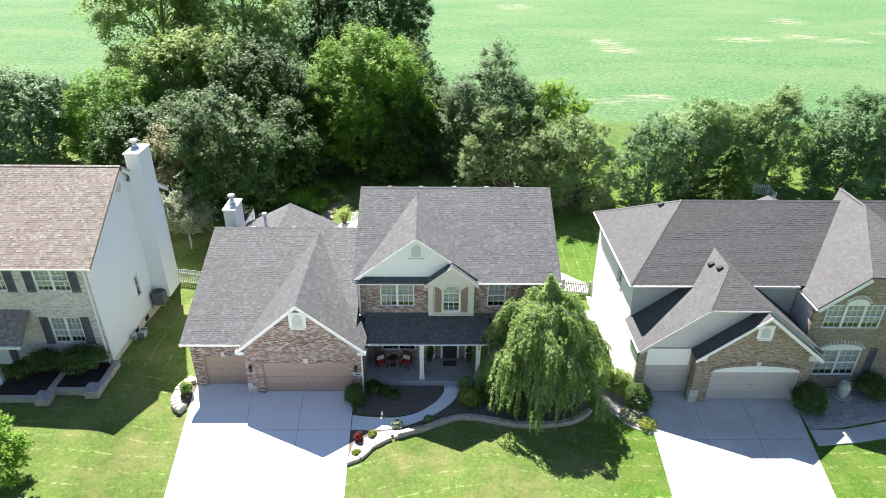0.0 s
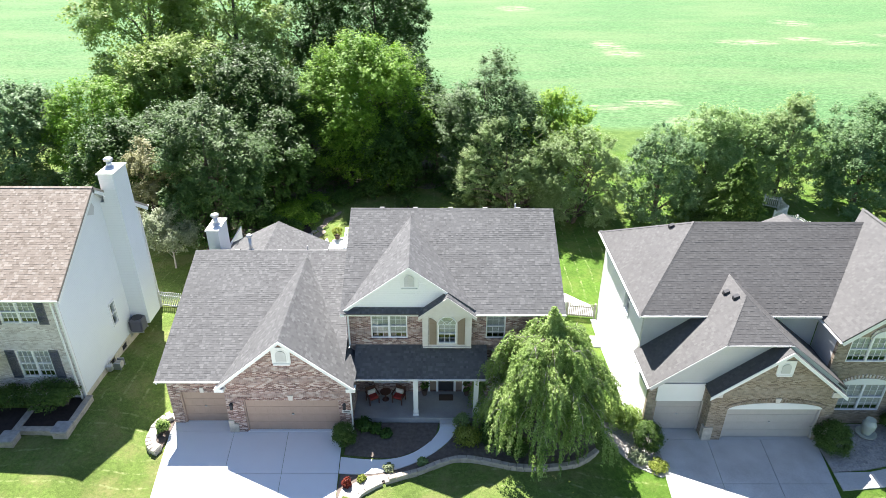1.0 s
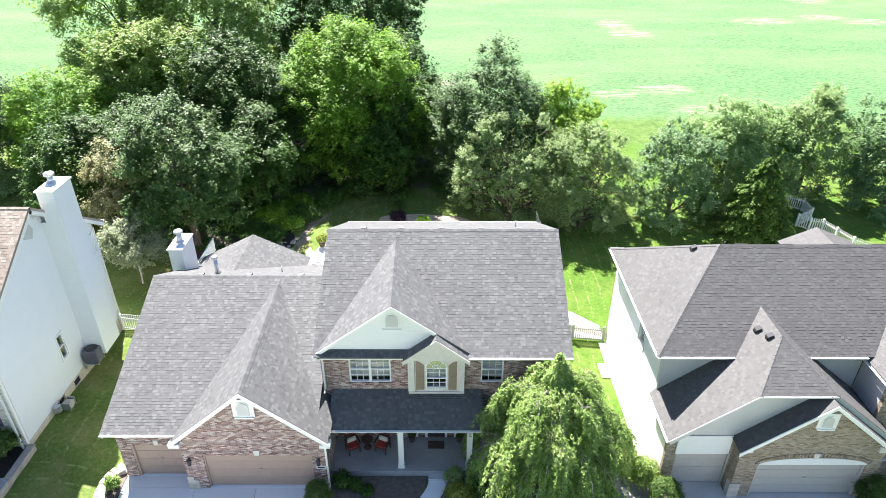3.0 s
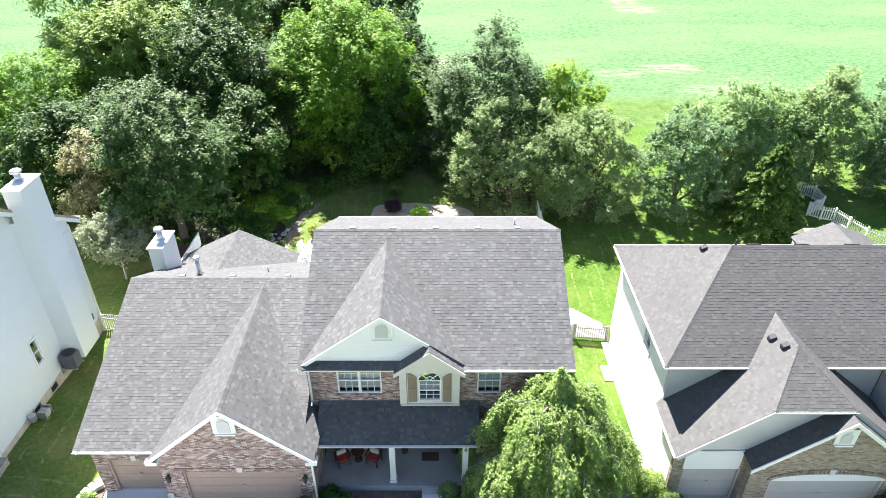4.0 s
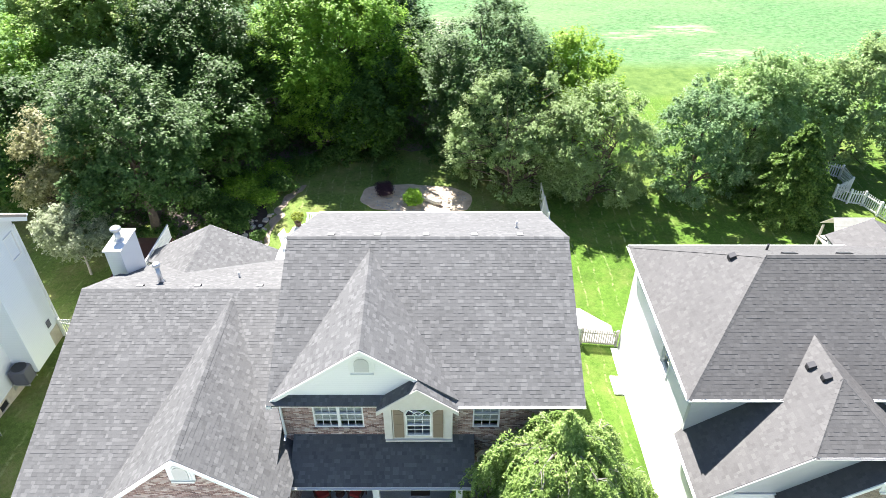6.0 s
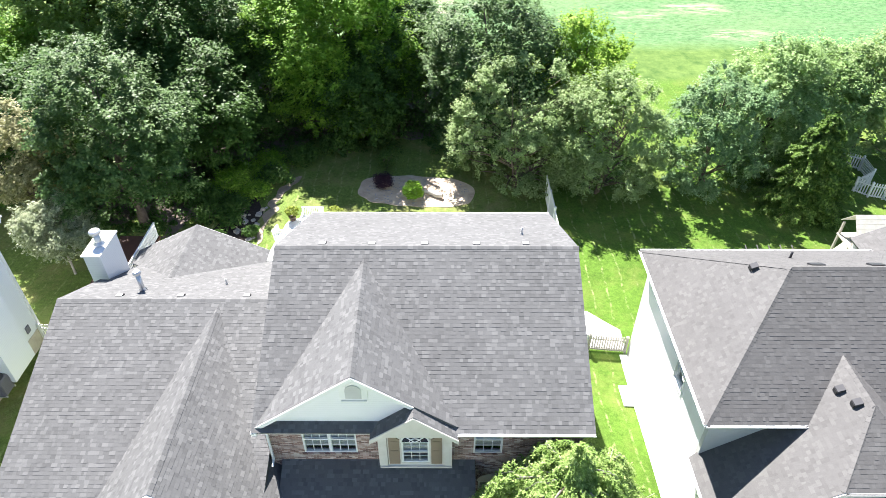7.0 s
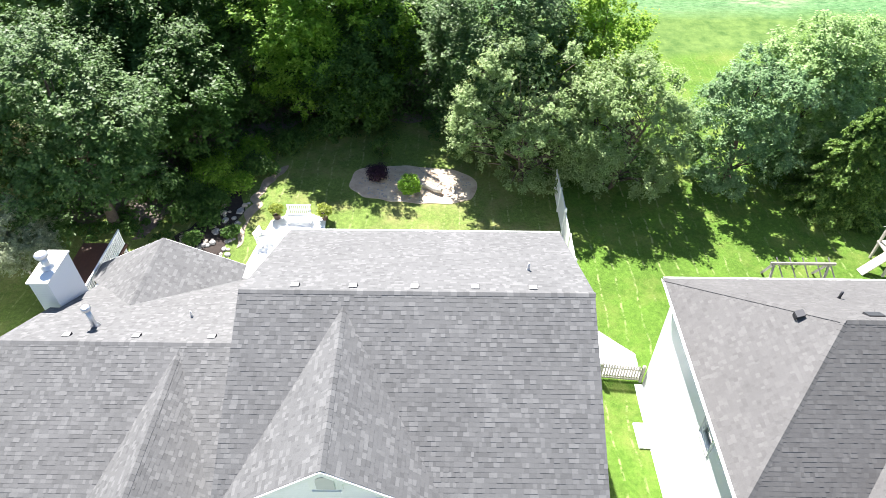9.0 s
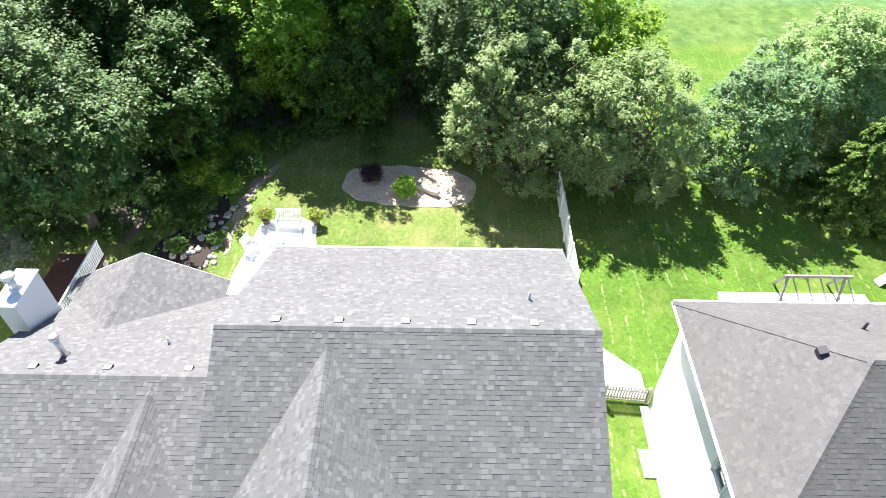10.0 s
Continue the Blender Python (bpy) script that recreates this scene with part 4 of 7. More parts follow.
    part("keystone", Geo().prism([(-7.25, 28.16, 2.215), (-7.05, 28.16, 2.215), (-7.05, 28.24, 2.215), (-7.25, 28.24, 2.215)], [(-7.30, 28.16, 2.52), (-7.0, 28.16, 2.52), (-7.0, 28.24, 2.52), (-7.30, 28.24, 2.52)]), STONE_TRIM, H)
    part("quoin", Geo().box(-10.54, -10.05, 28.13, 28.35, 0.0, 0.62), STONE_PALE, H)
    part("quoin", Geo().box(-10.54, -10.25, 28.14, 28.34, 0.62, 0.86), STONE_PALE, H)
    part("quoin", Geo().box(-4.62, -4.06, 28.13, 28.35, 0.0, 0.55), STONE_PALE, H)
    for x0, x1, y0, y1 in ((-9.62, -4.72, 28.19, 28.45), (-13.12, -10.70, 28.88, 29.1)):
        part("threshold", Geo().box(x0, x1, y0, y1, -0.25, 0.058), CONCRETE, H)
    garage_door(H, -9.60, -4.74, 0.06, 2.18, 28.36, DOOR_TAN, 8, "closed tan panelled garage door")
    jamb(H, -9.56, -4.78, 0.05, 2.16, 28.30, DOOR_TAN, 0.1)
    part("single_wall", wall_front(-13.68, -10.4, -0.3, 3.4, 28.85, [(-13.12, -10.70, -0.3, 2.16)]), BRICK, H, "red-brown brick wall")
    garage_door(H, -13.08, -10.74, 0.06, 2.14, 29.0, DOOR_TAN, 4, "closed tan single garage door")
    jamb(H, -13.03, -10.80, 0.05, 2.12, 28.92, DOOR_TAN, 0.1)
    x = -13.4
    while x < -10.6:
        part("brick", Geo().box(x, x + 0.068, 28.825, 28.9, 2.17, 2.38), BRICK, H)
        x += 0.078
    part("keystone", Geo().box(-12.0, -11.8, 28.8, 28.9, 2.17, 2.48), STONE_TRIM, H)
    part("side_wall", wall_side(29.07, 39.0, -0.9, 3.3, -13.68), SIDING_BLUE, H)
    part("side_wall", wall_side(28.42, 30.65, -0.9, 3.4, -4.32), BRICK, H)
    part("side_wall", Geo().prism([(-13.68, 29.07, 3.3), (-13.68, 39.0, 3.3), (-13.68, 39.0, 4.9), (-13.68, GY, GZ1 - 0.2), (-13.68, 29.07, 3.5)], [(-13.5, 29.07, 3.3), (-13.5, 39.0, 3.3), (-13.5, 39.0, 4.9), (-13.5, GY, GZ1 - 0.2), (-13.5, 29.07, 3.5)]), SIDING_BLUE, H)
    part("garage_return", Geo().box(-10.5, -10.28, 28.42, 28.85, -0.3, 3.3), BRICK, H)
    part("back_room", wall_side(39.0, 43.4, -1.3, 3.1, -14.0), SIDING_BLUE, H)
    part("back_room", wall_side(43.0, 43.4, -1.3, 3.1, -7.9), SIDING_BLUE, H)
    part("back_wall", wall_front(-13.8, -7.9, -1.3, 3.1, 43.2), SIDING_BLUE, H)
    part("back_wall", wall_front(-7.7, -4.4, -1.3, 3.0, 42.6), SIDING_BLUE, H)
    gable_wall(H, "back_gable", [(-13.9, 3.1), (-7.8, 3.1), (bx, bz - 0.2)], 43.4, 0.15, SIDING_BLUE)
    for sd in (-1, 1):
        rake_board(H, (bx + sd * 3.46, 43.77, be - 0.02), (bx, 43.77, bz - 0.02))
    downpipe(H, -4.05, 28.2, 0.1, 3.0)
    downpipe(H, -4.3, 30.65, 3.9, 6.1)

    # what stands on the roofs
    ridge_vents(H, [(x, 36.72, RZ - 0.15) for x in (-2.85, -0.93, 1.1, 3.1, 5.0)], s)
    ridge_vents(H, [(x, 36.85, GZ1 - 0.22) for x in (-11.65, -9.1, -6.35)], b)
    flue(H, -11.1, 37.65, 5.85, 0.85, 0.10)
    flue(H, 5.05, 38.35, RZ - s * 1.95, 0.34, 0.04, False, VENT_WHITE)
    flue(H, -7.85, 38.6, GZ1 - b * 2.2, 0.3, 0.04, False, VENT_WHITE)
    ch = part("chimney", Geo().box(-14.42, -13.66, 39.5, 41.32, -0.9, 6.12), SIDING_BLUE, H, "white sided chimney with a metal flue")
    part("chimney_cap", Geo().box(-14.48, -13.60, 39.44, 41.38, 6.12, 6.2), TRIM, ch)
    flue(ch, -14.0, 40.35, 6.25, 0.55, 0.15)
    # wall lamps and a plate by the doors
    for x, y in ((-10.22, 28.2), (-4.42, 28.2)):
        lamp = part("wall_lamp", Geo().lathe(x, y - 0.13, [(0.03, 1.66), (0.09, 1.72), (0.075, 1.98), (0.11, 2.0), (0.02, 2.1)], 8), DARK_METAL, H, "dark metal wall lantern")
        part("lamp_bracket", Geo().box(x - 0.05, x + 0.05, y - 0.06, y - 0.001, 1.72, 2.02), DARK_METAL, lamp)
    plate = part("wall_plate", Geo().box(-4.55, -4.12, 28.155, 28.195, 1.38, 1.55), TRIM, H, "white plate with dark bars")
    part("bar", Geo().box(-4.5, -4.17, 28.148, 28.154, 1.43, 1.5), DARK_METAL, plate)
    return roof, top


MAIN_ROOF, MAIN_ROOF_TOP = build_main_house()


# ---------------------------------------------------------------- the pale brick house
def build_pale_house():
    H = thing("house", -25.0, 35.0, 0.4, "two-storey pale brick house with tan shingles and white sides", "house")
    roof = Roof(H, SHINGLE_L, 23, "tan and brown shingle roof")
    L, R, FE, RY, BE, EZ, RZ = -36.0, -18.42, 29.65, 35.3, 40.95, 7.32, 11.0
    roof.plane([(L, FE, EZ), (R, FE, EZ), (R, RY, RZ), (L, RY, RZ)])
    roof.plane([(R, BE, EZ), (L, BE, EZ), (L, RY, RZ), (R, RY, RZ)], row=0.3)
    roof.cap((L, RY, RZ), (R, RY, RZ))
    roof.plane([(-30.0, 28.0, 3.45), (-22.35, 28.0, 3.45), (-22.6, 30.0, 4.55), (-30.0, 30.0, 4.55)])
    roof.finish()
    part("porch_gutter", Geo().box(-30.0, -22.3, 27.9, 28.0, 3.32, 3.45), TRIM, H)
    u, v = (-21.8, -19.92, 5.72, 7.05), (-21.72, -19.98, 2.25, 4.0)
    v2, u2 = (-25.6, -23.8, 0.9, 3.0), (-25.2, -23.4, 5.72, 7.05)
    part("front_wall", wall_front(-36, -18.8, 0.2, 7.25, 29.95, [u, v, u2]), BRICK_PALE, H, "pale whitewashed brick wall")
    part("side_wall", wall_side(30.17, 40.3, 0.95, 7.4, -19.02, [(34.33, 34.85, 2.5, 3.92)]), SIDING_BLUE, H, "white lap-sided wall")
    part("foundation", wall_side(29.97, 40.3, -0.4, 0.95, -19.0, [(32.75, 33.45, 0.55, 0.9), (34.45, 35.05, 0.45, 0.85)]), FOUNDATION, H, "stained concrete foundation")
    part("side_gable", Geo().prism([(-19.02, 30.17, 7.4), (-19.02, 40.3, 7.4), (-19.02, RY, RZ - 0.25)], [(-18.8, 30.17, 7.4), (-18.8, 40.3, 7.4), (-18.8, RY, RZ - 0.25)]), SIDING_BLUE, H)
    part("back_wall", wall_front(-36, -19.02, -0.4, 7.4, 40.1), SIDING_BLUE, H)
    part("corner_board", Geo().box(-18.82, -18.74, 29.93, 30.06, 0.9, 7.2), TRIM, H)
    part("corner_board", Geo().box(-18.82, -18.74, 40.2, 40.33, 0.4, 7.2), TRIM, H)
    for y0 in (FE, BE):
        rake_board(H, (R - 0.03, y0, EZ - 0.1), (R - 0.03, RY, RZ - 0.1), TRIM, 0.24, 0.05)
    gutter(H, (L, FE, EZ), (R, FE, EZ))
    gutter(H, (L, BE, EZ), (R, BE, EZ), (0, 1, 0))
    downpipe(H, -18.95, 29.9, 0.7, 7.2)
    for w in (u, v, u2):
        window(H, *w, 29.98, 2)
        shutter(H, w[0] - 0.52, w[0] - 0.03, w[2] - 0.05, w[3] + 0.02, 29.95, SHUTTER_GREY)
        shutter(H, w[1] + 0.03, w[1] + 0.52, w[2] - 0.05, w[3] + 0.02, 29.95, SHUTTER_GREY)
    sw = window(H, 34.33, 34.85, 2.5, 3.92, -18.9, 1, 1, 1, 2, 0.0, side=True)
    rim = Geo()
    for a, b2, c, d in ((34.25, 34.33, 2.42, 4.0), (34.85, 34.93, 2.42, 4.0), (34.33, 34.85, 3.92, 4.0), (34.33, 34.85, 2.42, 2.5)):
        rim.box(-18.8, -18.76, a, b2, c, d)
    part("window_trim", rim, TRIM, sw)
    for y0, z0, z1 in ((32.75, 0.55, 0.9), (34.45, 0.45, 0.85)):
        part("cellar_window", Geo().box(-18.9, -18.85, y0, y0 + 0.65, z0, z1), DARK, H)
    bw = Geo()
    for a, b2, c, d in ((39.2, 39.27, 5.7, 7.0), (39.95, 40.02, 5.7, 7.0), (39.27, 39.95, 5.7, 5.77), (39.27, 39.95, 6.93, 7.0)):
        bw.box(-18.8, -18.74, a, b2, c, d)
    part("back_window_trim", bw, TRIM, H)
    part("vent_panel", Geo().prism([(-18.8, 34.7, 9.55), (-18.8, 35.3, 9.3), (-18.8, 35.55, 9.7), (-18.8, 35.3, 10.2), (-18.8, 34.9, 10.0)], [(-18.77, 34.7, 9.55), (-18.77, 35.3, 9.3), (-18.77, 35.55, 9.7), (-18.77, 35.3, 10.2), (-18.77, 34.9, 10.0)]), SIDING_GREY, H)
    part("side_vent", Geo().box(-18.8, -18.76, 39.35, 39.65, 1.25, 1.65), SHUTTER_GREY, H)
    # chimney chase
    ch = part("chimney", Geo().box(-18.8, -17.72, 36.3, 38.0, 1.3, 9.6), SIDING_BLUE, H, "white sided chimney chase with a metal flue")
    part("chimney_cap", Geo().box(-18.61, -17.66, 36.24, 38.06, 11.28, 11.35), TRIM, ch)
    part("chimney_shoulder", Geo().box(-18.55, -17.72, 36.3, 38.0, 9.6, 11.28), SIDING_BLUE, ch)
    flue(ch, -18.3, 37.35, 11.36, 0.36, 0.15)
    # entrance
    part("entrance_column", Geo().box(-24.35, -24.1, 28.05, 28.3, 0.62, 3.3), TRIM, H)
    part("entrance_slab", Geo().box(-30, -23.6, 27.6, 29.95, 0.0, 0.62), CONCRETE_OLD, H)
    d = part("entrance_door", Geo().box(-25.5, -24.6, 29.86, 29.93, 0.64, 2.75), TRIM, H, "white entrance door")
    part("door_light", Geo().box(-24.5, -24.2, 29.86, 29.92, 0.64, 2.75), SHUTTER_GREY, d)


build_pale_house()


# ---------------------------------------------------------------- the tan brick house
def build_tan_house():
    H = thing("house", 18.0, 35.0, -1.0, "two-storey tan brick house with clipped gables greyed for shade and sides whitened for sun", "house")
    roof = Roof(H, SHINGLE_R, 37, "brown-grey shingle hip roof")
    EZ, RZ = 5.62, 8.75
    a, b, c, d = (11.05, 30.93, EZ), (11.05, 40.7, EZ), (15.0, 35.8, RZ), (27.5, 35.8, RZ)
    roof.plane([a, (27.5, 30.93, EZ), d, c])
    roof.plane([(34.0, 40.7, EZ), b, c, (34.0, 35.8, RZ)])
    roof.plane([b, a, c])
    roof.cap(c, d, 0.64), roof.cap(a, c, 0.45), roof.cap(b, c, 0.45)
    # garage gable with a clipped end
    gx, gz, ez, sl = 16.3, 6.95, 2.95, 0.785
    k = 1.3 / sl
    lx, rx = gx - (gz - ez) / sl, gx + (gz - ez) / sl
    yv = 30.93 + (gz - EZ) / ((RZ - EZ) / (35.8 - 30.93))
    fr, hp = 28.35, 30.75
    zc = gz - 1.3
    roof.plane([(lx, fr, ez), (lx, 31.4, ez), (gx, yv, gz), (gx, hp, gz), (gx - k, fr, zc)])
    roof.plane([(rx, 28.3, ez), (rx, 31.4, ez), (gx, yv, gz), (gx, hp, gz), (gx + k, fr, zc)])
    roof.plane([(gx - k, fr, zc), (gx + k, fr, zc), (gx, hp, gz)])
    roof.cap((gx, hp, gz), (gx, yv, gz), 0.78), roof.cap((gx - k, fr, zc), (gx, hp, gz), 0.5), roof.cap((gx + k, fr, zc), (gx, hp, gz), 0.5)
    # brick gable before it
    bx, bz, be = 17.72, 5.60, 2.78
    roof.plane([(bx - 3.48, 27.82, be), (bx - 3.48, 28.85, be), (bx, 28.85, bz), (bx, 27.82, bz)])
    roof.plane([(bx + 3.48, 27.82, be), (bx + 3.48, 28.85, be), (bx, 28.85, bz), (bx, 27.82, bz)])
    # right wing
    wx, wz = 25.2, 9.15
    roof.plane([(20.75, 28.95, 5.4), (20.75, 31.0, 5.4), (24.2, 35.9, 8.29), (wx, 36.9, wz), (wx, 34.2, wz), (23.1, 28.95, 7.38)])
    roof.plane([(29.65, 28.95, 5.4), (29.65, 33.0, 5.4), (wx, 36.9, wz), (wx, 34.2, wz), (27.3, 28.95, 7.38)])
    roof.plane([(23.1, 28.95, 7.38), (27.3, 28.95, 7.38), (wx, 34.2, wz)])
    roof.cap((wx, 34.2, wz), (wx, 36.6, wz)), roof.cap((23.1, 28.95, 7.38), (wx, 34.2, wz))
    # gabled wing at the back
    for x in (21.5, 25.96):
        roof.plane([(x, 41.9, 5.45), (23.73, 42.1, 6.3), (23.73, 39.55, 6.3), (x, 40.9, 5.45)])
    roof.cap((23.73, 39.7, 6.3), (23.73, 42.1, 6.3), 0.6)
    roof.finish()

    # walls
    z0 = -1.5
    gable_wall(H, "wing_gable", [(21.7, z0), (25.76, z0), (25.76, 5.4), (23.73, 6.15), (21.7, 5.4)], 41.6, 0.2, SIDING_GREY, "lap siding in the grey of the shaded fronts")
    part("wing_side", Geo().box(21.7, 21.9, 40.06, 41.59, z0, 5.35), SIDING_GREY, H)
    part("wing_side", Geo().box(25.56, 25.76, 40.06, 41.59, z0, 5.35), SIDING_GREY, H)
    # siding colour carries the light here: white on the sunlit side, grey on shaded fronts
    part("side_wall", wall_side(31.63, 40.04, z0, 5.55, 11.5, [(34.0, 34.95, 3.5, 4.75)]), SIDING_WHITE, H, "lap-sided wall whitened for the sun on it")
    part("garage_side", wall_side(29.03, 31.63, z0, 1.99, 11.5), SIDING_WHITE, H)
    part("upper_wall", wall_front(11.5, 20.9, 1.99, 5.55, 31.4), SIDING_GREY, H, "lap siding in the grey of the shaded fronts")
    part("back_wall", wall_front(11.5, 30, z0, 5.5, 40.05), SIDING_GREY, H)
    gable_wall(H, "garage_gable", [(lx + 0.45, 2.9), (rx - 0.45, 2.9), (gx + k, zc - 0.15), (gx - k, zc - 0.15)], 28.78, 0.2, SIDING_GREY, "lap-sided clipped gable greyed for its shade")
    part("single_wall", wall_front(11.42, 14.75, z0, 2.9, 28.8, [(11.95, 14.45, z0, 1.68)]), BRICK_TAN, H, "tan brick wall")
    part("frieze_panel", Geo().box(11.85, 14.3, 28.72, 28.795, 1.72, 2.86), TRIM, H)
    garage_door(H, 11.97, 14.43, -0.42, 1.66, 28.95, DOOR_CREAM, 4, "closed cream single garage door")
    jamb(H, 12.02, 14.38, -0.42, 1.64, 28.86, DOOR_CREAM, 0.1)
    part("garage_wall", wall_front(14.5, 21.0, z0, 2.85, 28.15, [(15.45, 20.37, z0, 1.68)]), BRICK_TAN, H, "tan brick garage front")
    gable_wall(H, "brick_gable", [(14.5, 2.85), (20.95, 2.85), (bx, bz - 0.2)], 28.15, 0.22, BRICK_TAN, "tan brick gable")
    part("garage_return", Geo().box(14.5, 14.7, 28.37, 28.8, z0, 2.85), BRICK_TAN, H)
    garage_door(H, 15.47, 20.35, -0.42, 1.66, 28.33, DOOR_CREAM, 8, "closed cream panelled garage door")
    jamb(H, 15.55, 20.27, -0.42, 1.60, 28.22, DOOR_CREAM, 0.14)
    arch = [(15.45, 1.69), (20.37, 1.69)] + [(17.91 + 2.46 * math.cos(t), 1.69 + 0.42 * math.sin(t)) for t in [math.pi * i / 16 for i in range(1, 16)]]
    part("arch_panel", Geo().prism([(x, 28.12, z) for x, z in arch], [(x, 28.149, z) for x, z in arch]), TRIM, H)
    for i in range(46):
        t = math.pi * (0.03 + 0.94 * i / 45)
        c0, s0 = math.cos(t), math.sin(t)
        p0, p1 = (17.91 + 2.48 * c0, 1.71 + 0.44 * s0), (17.91 + 2.62 * c0, 1.72 + 0.68 * s0)
        part("brick", Geo().beam((p0[0], 28.13, p0[1]), (p1[0], 28.13, p1[1]), 0.05, 0.085, (1, 0.001, 0)), BRICK_TAN, H)
    part("keystone", Geo().prism([(17.82, 28.08, 2.1), (18.0, 28.08, 2.1), (18.0, 28.15, 2.1), (17.82, 28.15, 2.1)], [(17.77, 28.08, 2.42), (18.05, 28.08, 2.42), (18.05, 28.15, 2.42), (17.77, 28.15, 2.42)]), STONE_TRIM, H)
    for x in (14.42, 20.6):
        part("quoin", Geo().box(x, x + 0.5, 28.08, 28.4, -0.46, 0.45), STONE_PALE, H)
        part("quoin", Geo().box(x, x + 0.55, 28.07, 28.3, 2.5, 2.85), STONE_TRIM, H)
    arch_vent(H, 17.78, 4.0, 4.75, 0.6, 28.145)
    for sd in (-1, 1):
        e = lx if sd < 0 else rx
        rake_board(H, (e, fr - 0.02, ez - 0.02), (gx + sd * k, fr - 0.02, zc - 0.02), SIDING_GREY, 0.2)
    rake_pair(H, bx, 3.5, 27.8, be - 0.02, bz - 0.01, TRIM, 0.16)
    gutter(H, (gx - k, fr, zc), (gx + k, fr, zc), (0, -1, 0), SIDING_GREY)
    gutter(H, (lx, fr, ez), (lx, 31.4, ez), (-1, 0, 0))
    gutter(H, (11.05, 30.93, EZ), (20.7, 30.93, EZ))
    gutter(H, (11.05, 40.7, EZ), (11.05, 30.93, EZ), (-1, 0, 0))
    gutter(H, (34, 40.7, EZ), (11.05, 40.7, EZ), (0, 1, 0))
    gutter(H, (20.75, 33.0, 5.35), (20.75, 28.95, 5.35), (-1, 0, 0))
    part("soffit", Geo().box(11.06, 11.5, 31.0, 40.6, 5.42, 5.46), TRIM, H)
    part("soffit", Geo().box(11.5, 20.8, 30.98, 31.4, 5.42, 5.46), TRIM, H)
    for w in ((34.0, 34.95, 3.5, 4.75),):
        window(H, *w, 11.6, 1, 1, 1, 2, 0.0, side=True)
        rim = Geo()
        for p, q, lo, hi in ((33.92, 34.0, 3.42, 4.83), (34.95, 35.03, 3.42, 4.83), (34.0, 34.95, 4.75, 4.83), (34.0, 34.95, 3.42, 3.5)):
            rim.box(11.46, 11.5, p, q, lo, hi)
        part("window_trim", rim, TRIM, H)
    # right wing front
    u, v = (21.6, 24.8, 3.78, 5.35), (21.95, 24.4, 0.46, 2.3)
    part("wing_wall", wall_front(20.95, 29.0, z0, 5.35, 29.4, [u, v]), BRICK_TAN, H, "tan brick wall")
    gable_wall(H, "wing_gable", [(20.95, 5.35), (28.9, 5.35), (27.2, 7.2), (23.2, 7.2)], 29.4, 0.2, BRICK_TAN)
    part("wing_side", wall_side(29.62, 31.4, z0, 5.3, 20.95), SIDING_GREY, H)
    rake_board(H, (20.75, 28.97, 5.3), (23.1, 28.97, 7.28), TRIM, 0.22)
    window(H, *u, 29.43, 3)
    window(H, *v, 29.43, 2)
    for cx, cz, r in ((23.2, 5.35, 0.62), (23.17, 2.3, 1.25)):
        rise = 0.4
        arc = [(cx + r * math.cos(t), cz + rise * math.sin(t)) for t in [math.pi * i / 12 for i in range(13)]]
        part("window_arch", Geo().prism([(x, 29.36, z) for x, z in arc], [(x, 29.398, z) for x, z in arc]), TRIM, H)
        for i in range(22):
            t = math.pi * i / 21
            p0 = (cx + (r + 0.06) * math.cos(t), 29.37, cz + (rise + 0.05) * math.sin(t))
            p1 = (cx + (r + 0.14) * math.cos(t), 29.37, cz + (rise + 0.27) * math.sin(t))
            part("brick", Geo().beam(p0, p1, 0.05, 0.08, (1, 0.001, 0)), BRICK_PALE, H)
    shutter(H, 24.85, 25.3, 0.4, 2.4, 29.4, SHUTTER_GREY)
    # vents and pipe on the roof
    for x, y in ((15.75, 31.75), (15.95, 31.05)):
        z = gz - (gx - x) * sl
        v1 = part("roof_vent", Geo().prism([(x - 0.13, y - 0.13, z - 0.12), (x + 0.13, y - 0.13, z + 0.08), (x + 0.13, y + 0.13, z + 0.08), (x - 0.13, y + 0.13, z - 0.12)],
                                           [(x - 0.15, y - 0.13, z + 0.08), (x + 0.09, y - 0.13, z + 0.2), (x + 0.09, y + 0.13, z + 0.2), (x - 0.15, y + 0.13, z + 0.08)]), VENT_DARK, H)
        part("vent_mouth", Geo().box(x - 0.175, x - 0.153, y - 0.11, y + 0.11, z - 0.1, z + 0.05), DARK, v1)
    x, y = 14.1, 36.6
    z = 5.62 + (x - 11.05) * 0.792
    v1 = part("roof_vent", Geo().prism([(x - 0.1, y - 0.11, z - 0.12), (x + 0.1, y - 0.11, z + 0.07), (x + 0.1, y + 0.11, z + 0.07), (x - 0.1, y + 0.11, z - 0.12)],
                                       [(x - 0.16, y - 0.14, z + 0.08), (x + 0.09, y - 0.14, z + 0.2), (x + 0.09, y + 0.14, z + 0.2), (x - 0.16, y + 0.14, z + 0.08)]), VENT_DARK, H)
    part("vent_mouth", Geo().box(x - 0.175, x - 0.16, y - 0.12, y + 0.12, z - 0.09, z + 0.05), DARK, v1)
    flue(H, 16.45, 38.2, 7.15, 0.4, 0.05, False, DARK_METAL)
    for x in (16.3, 18.6, 21.0, 23.4):
        y = 36.35
        z = RZ - 0.64 * (y - 35.8)
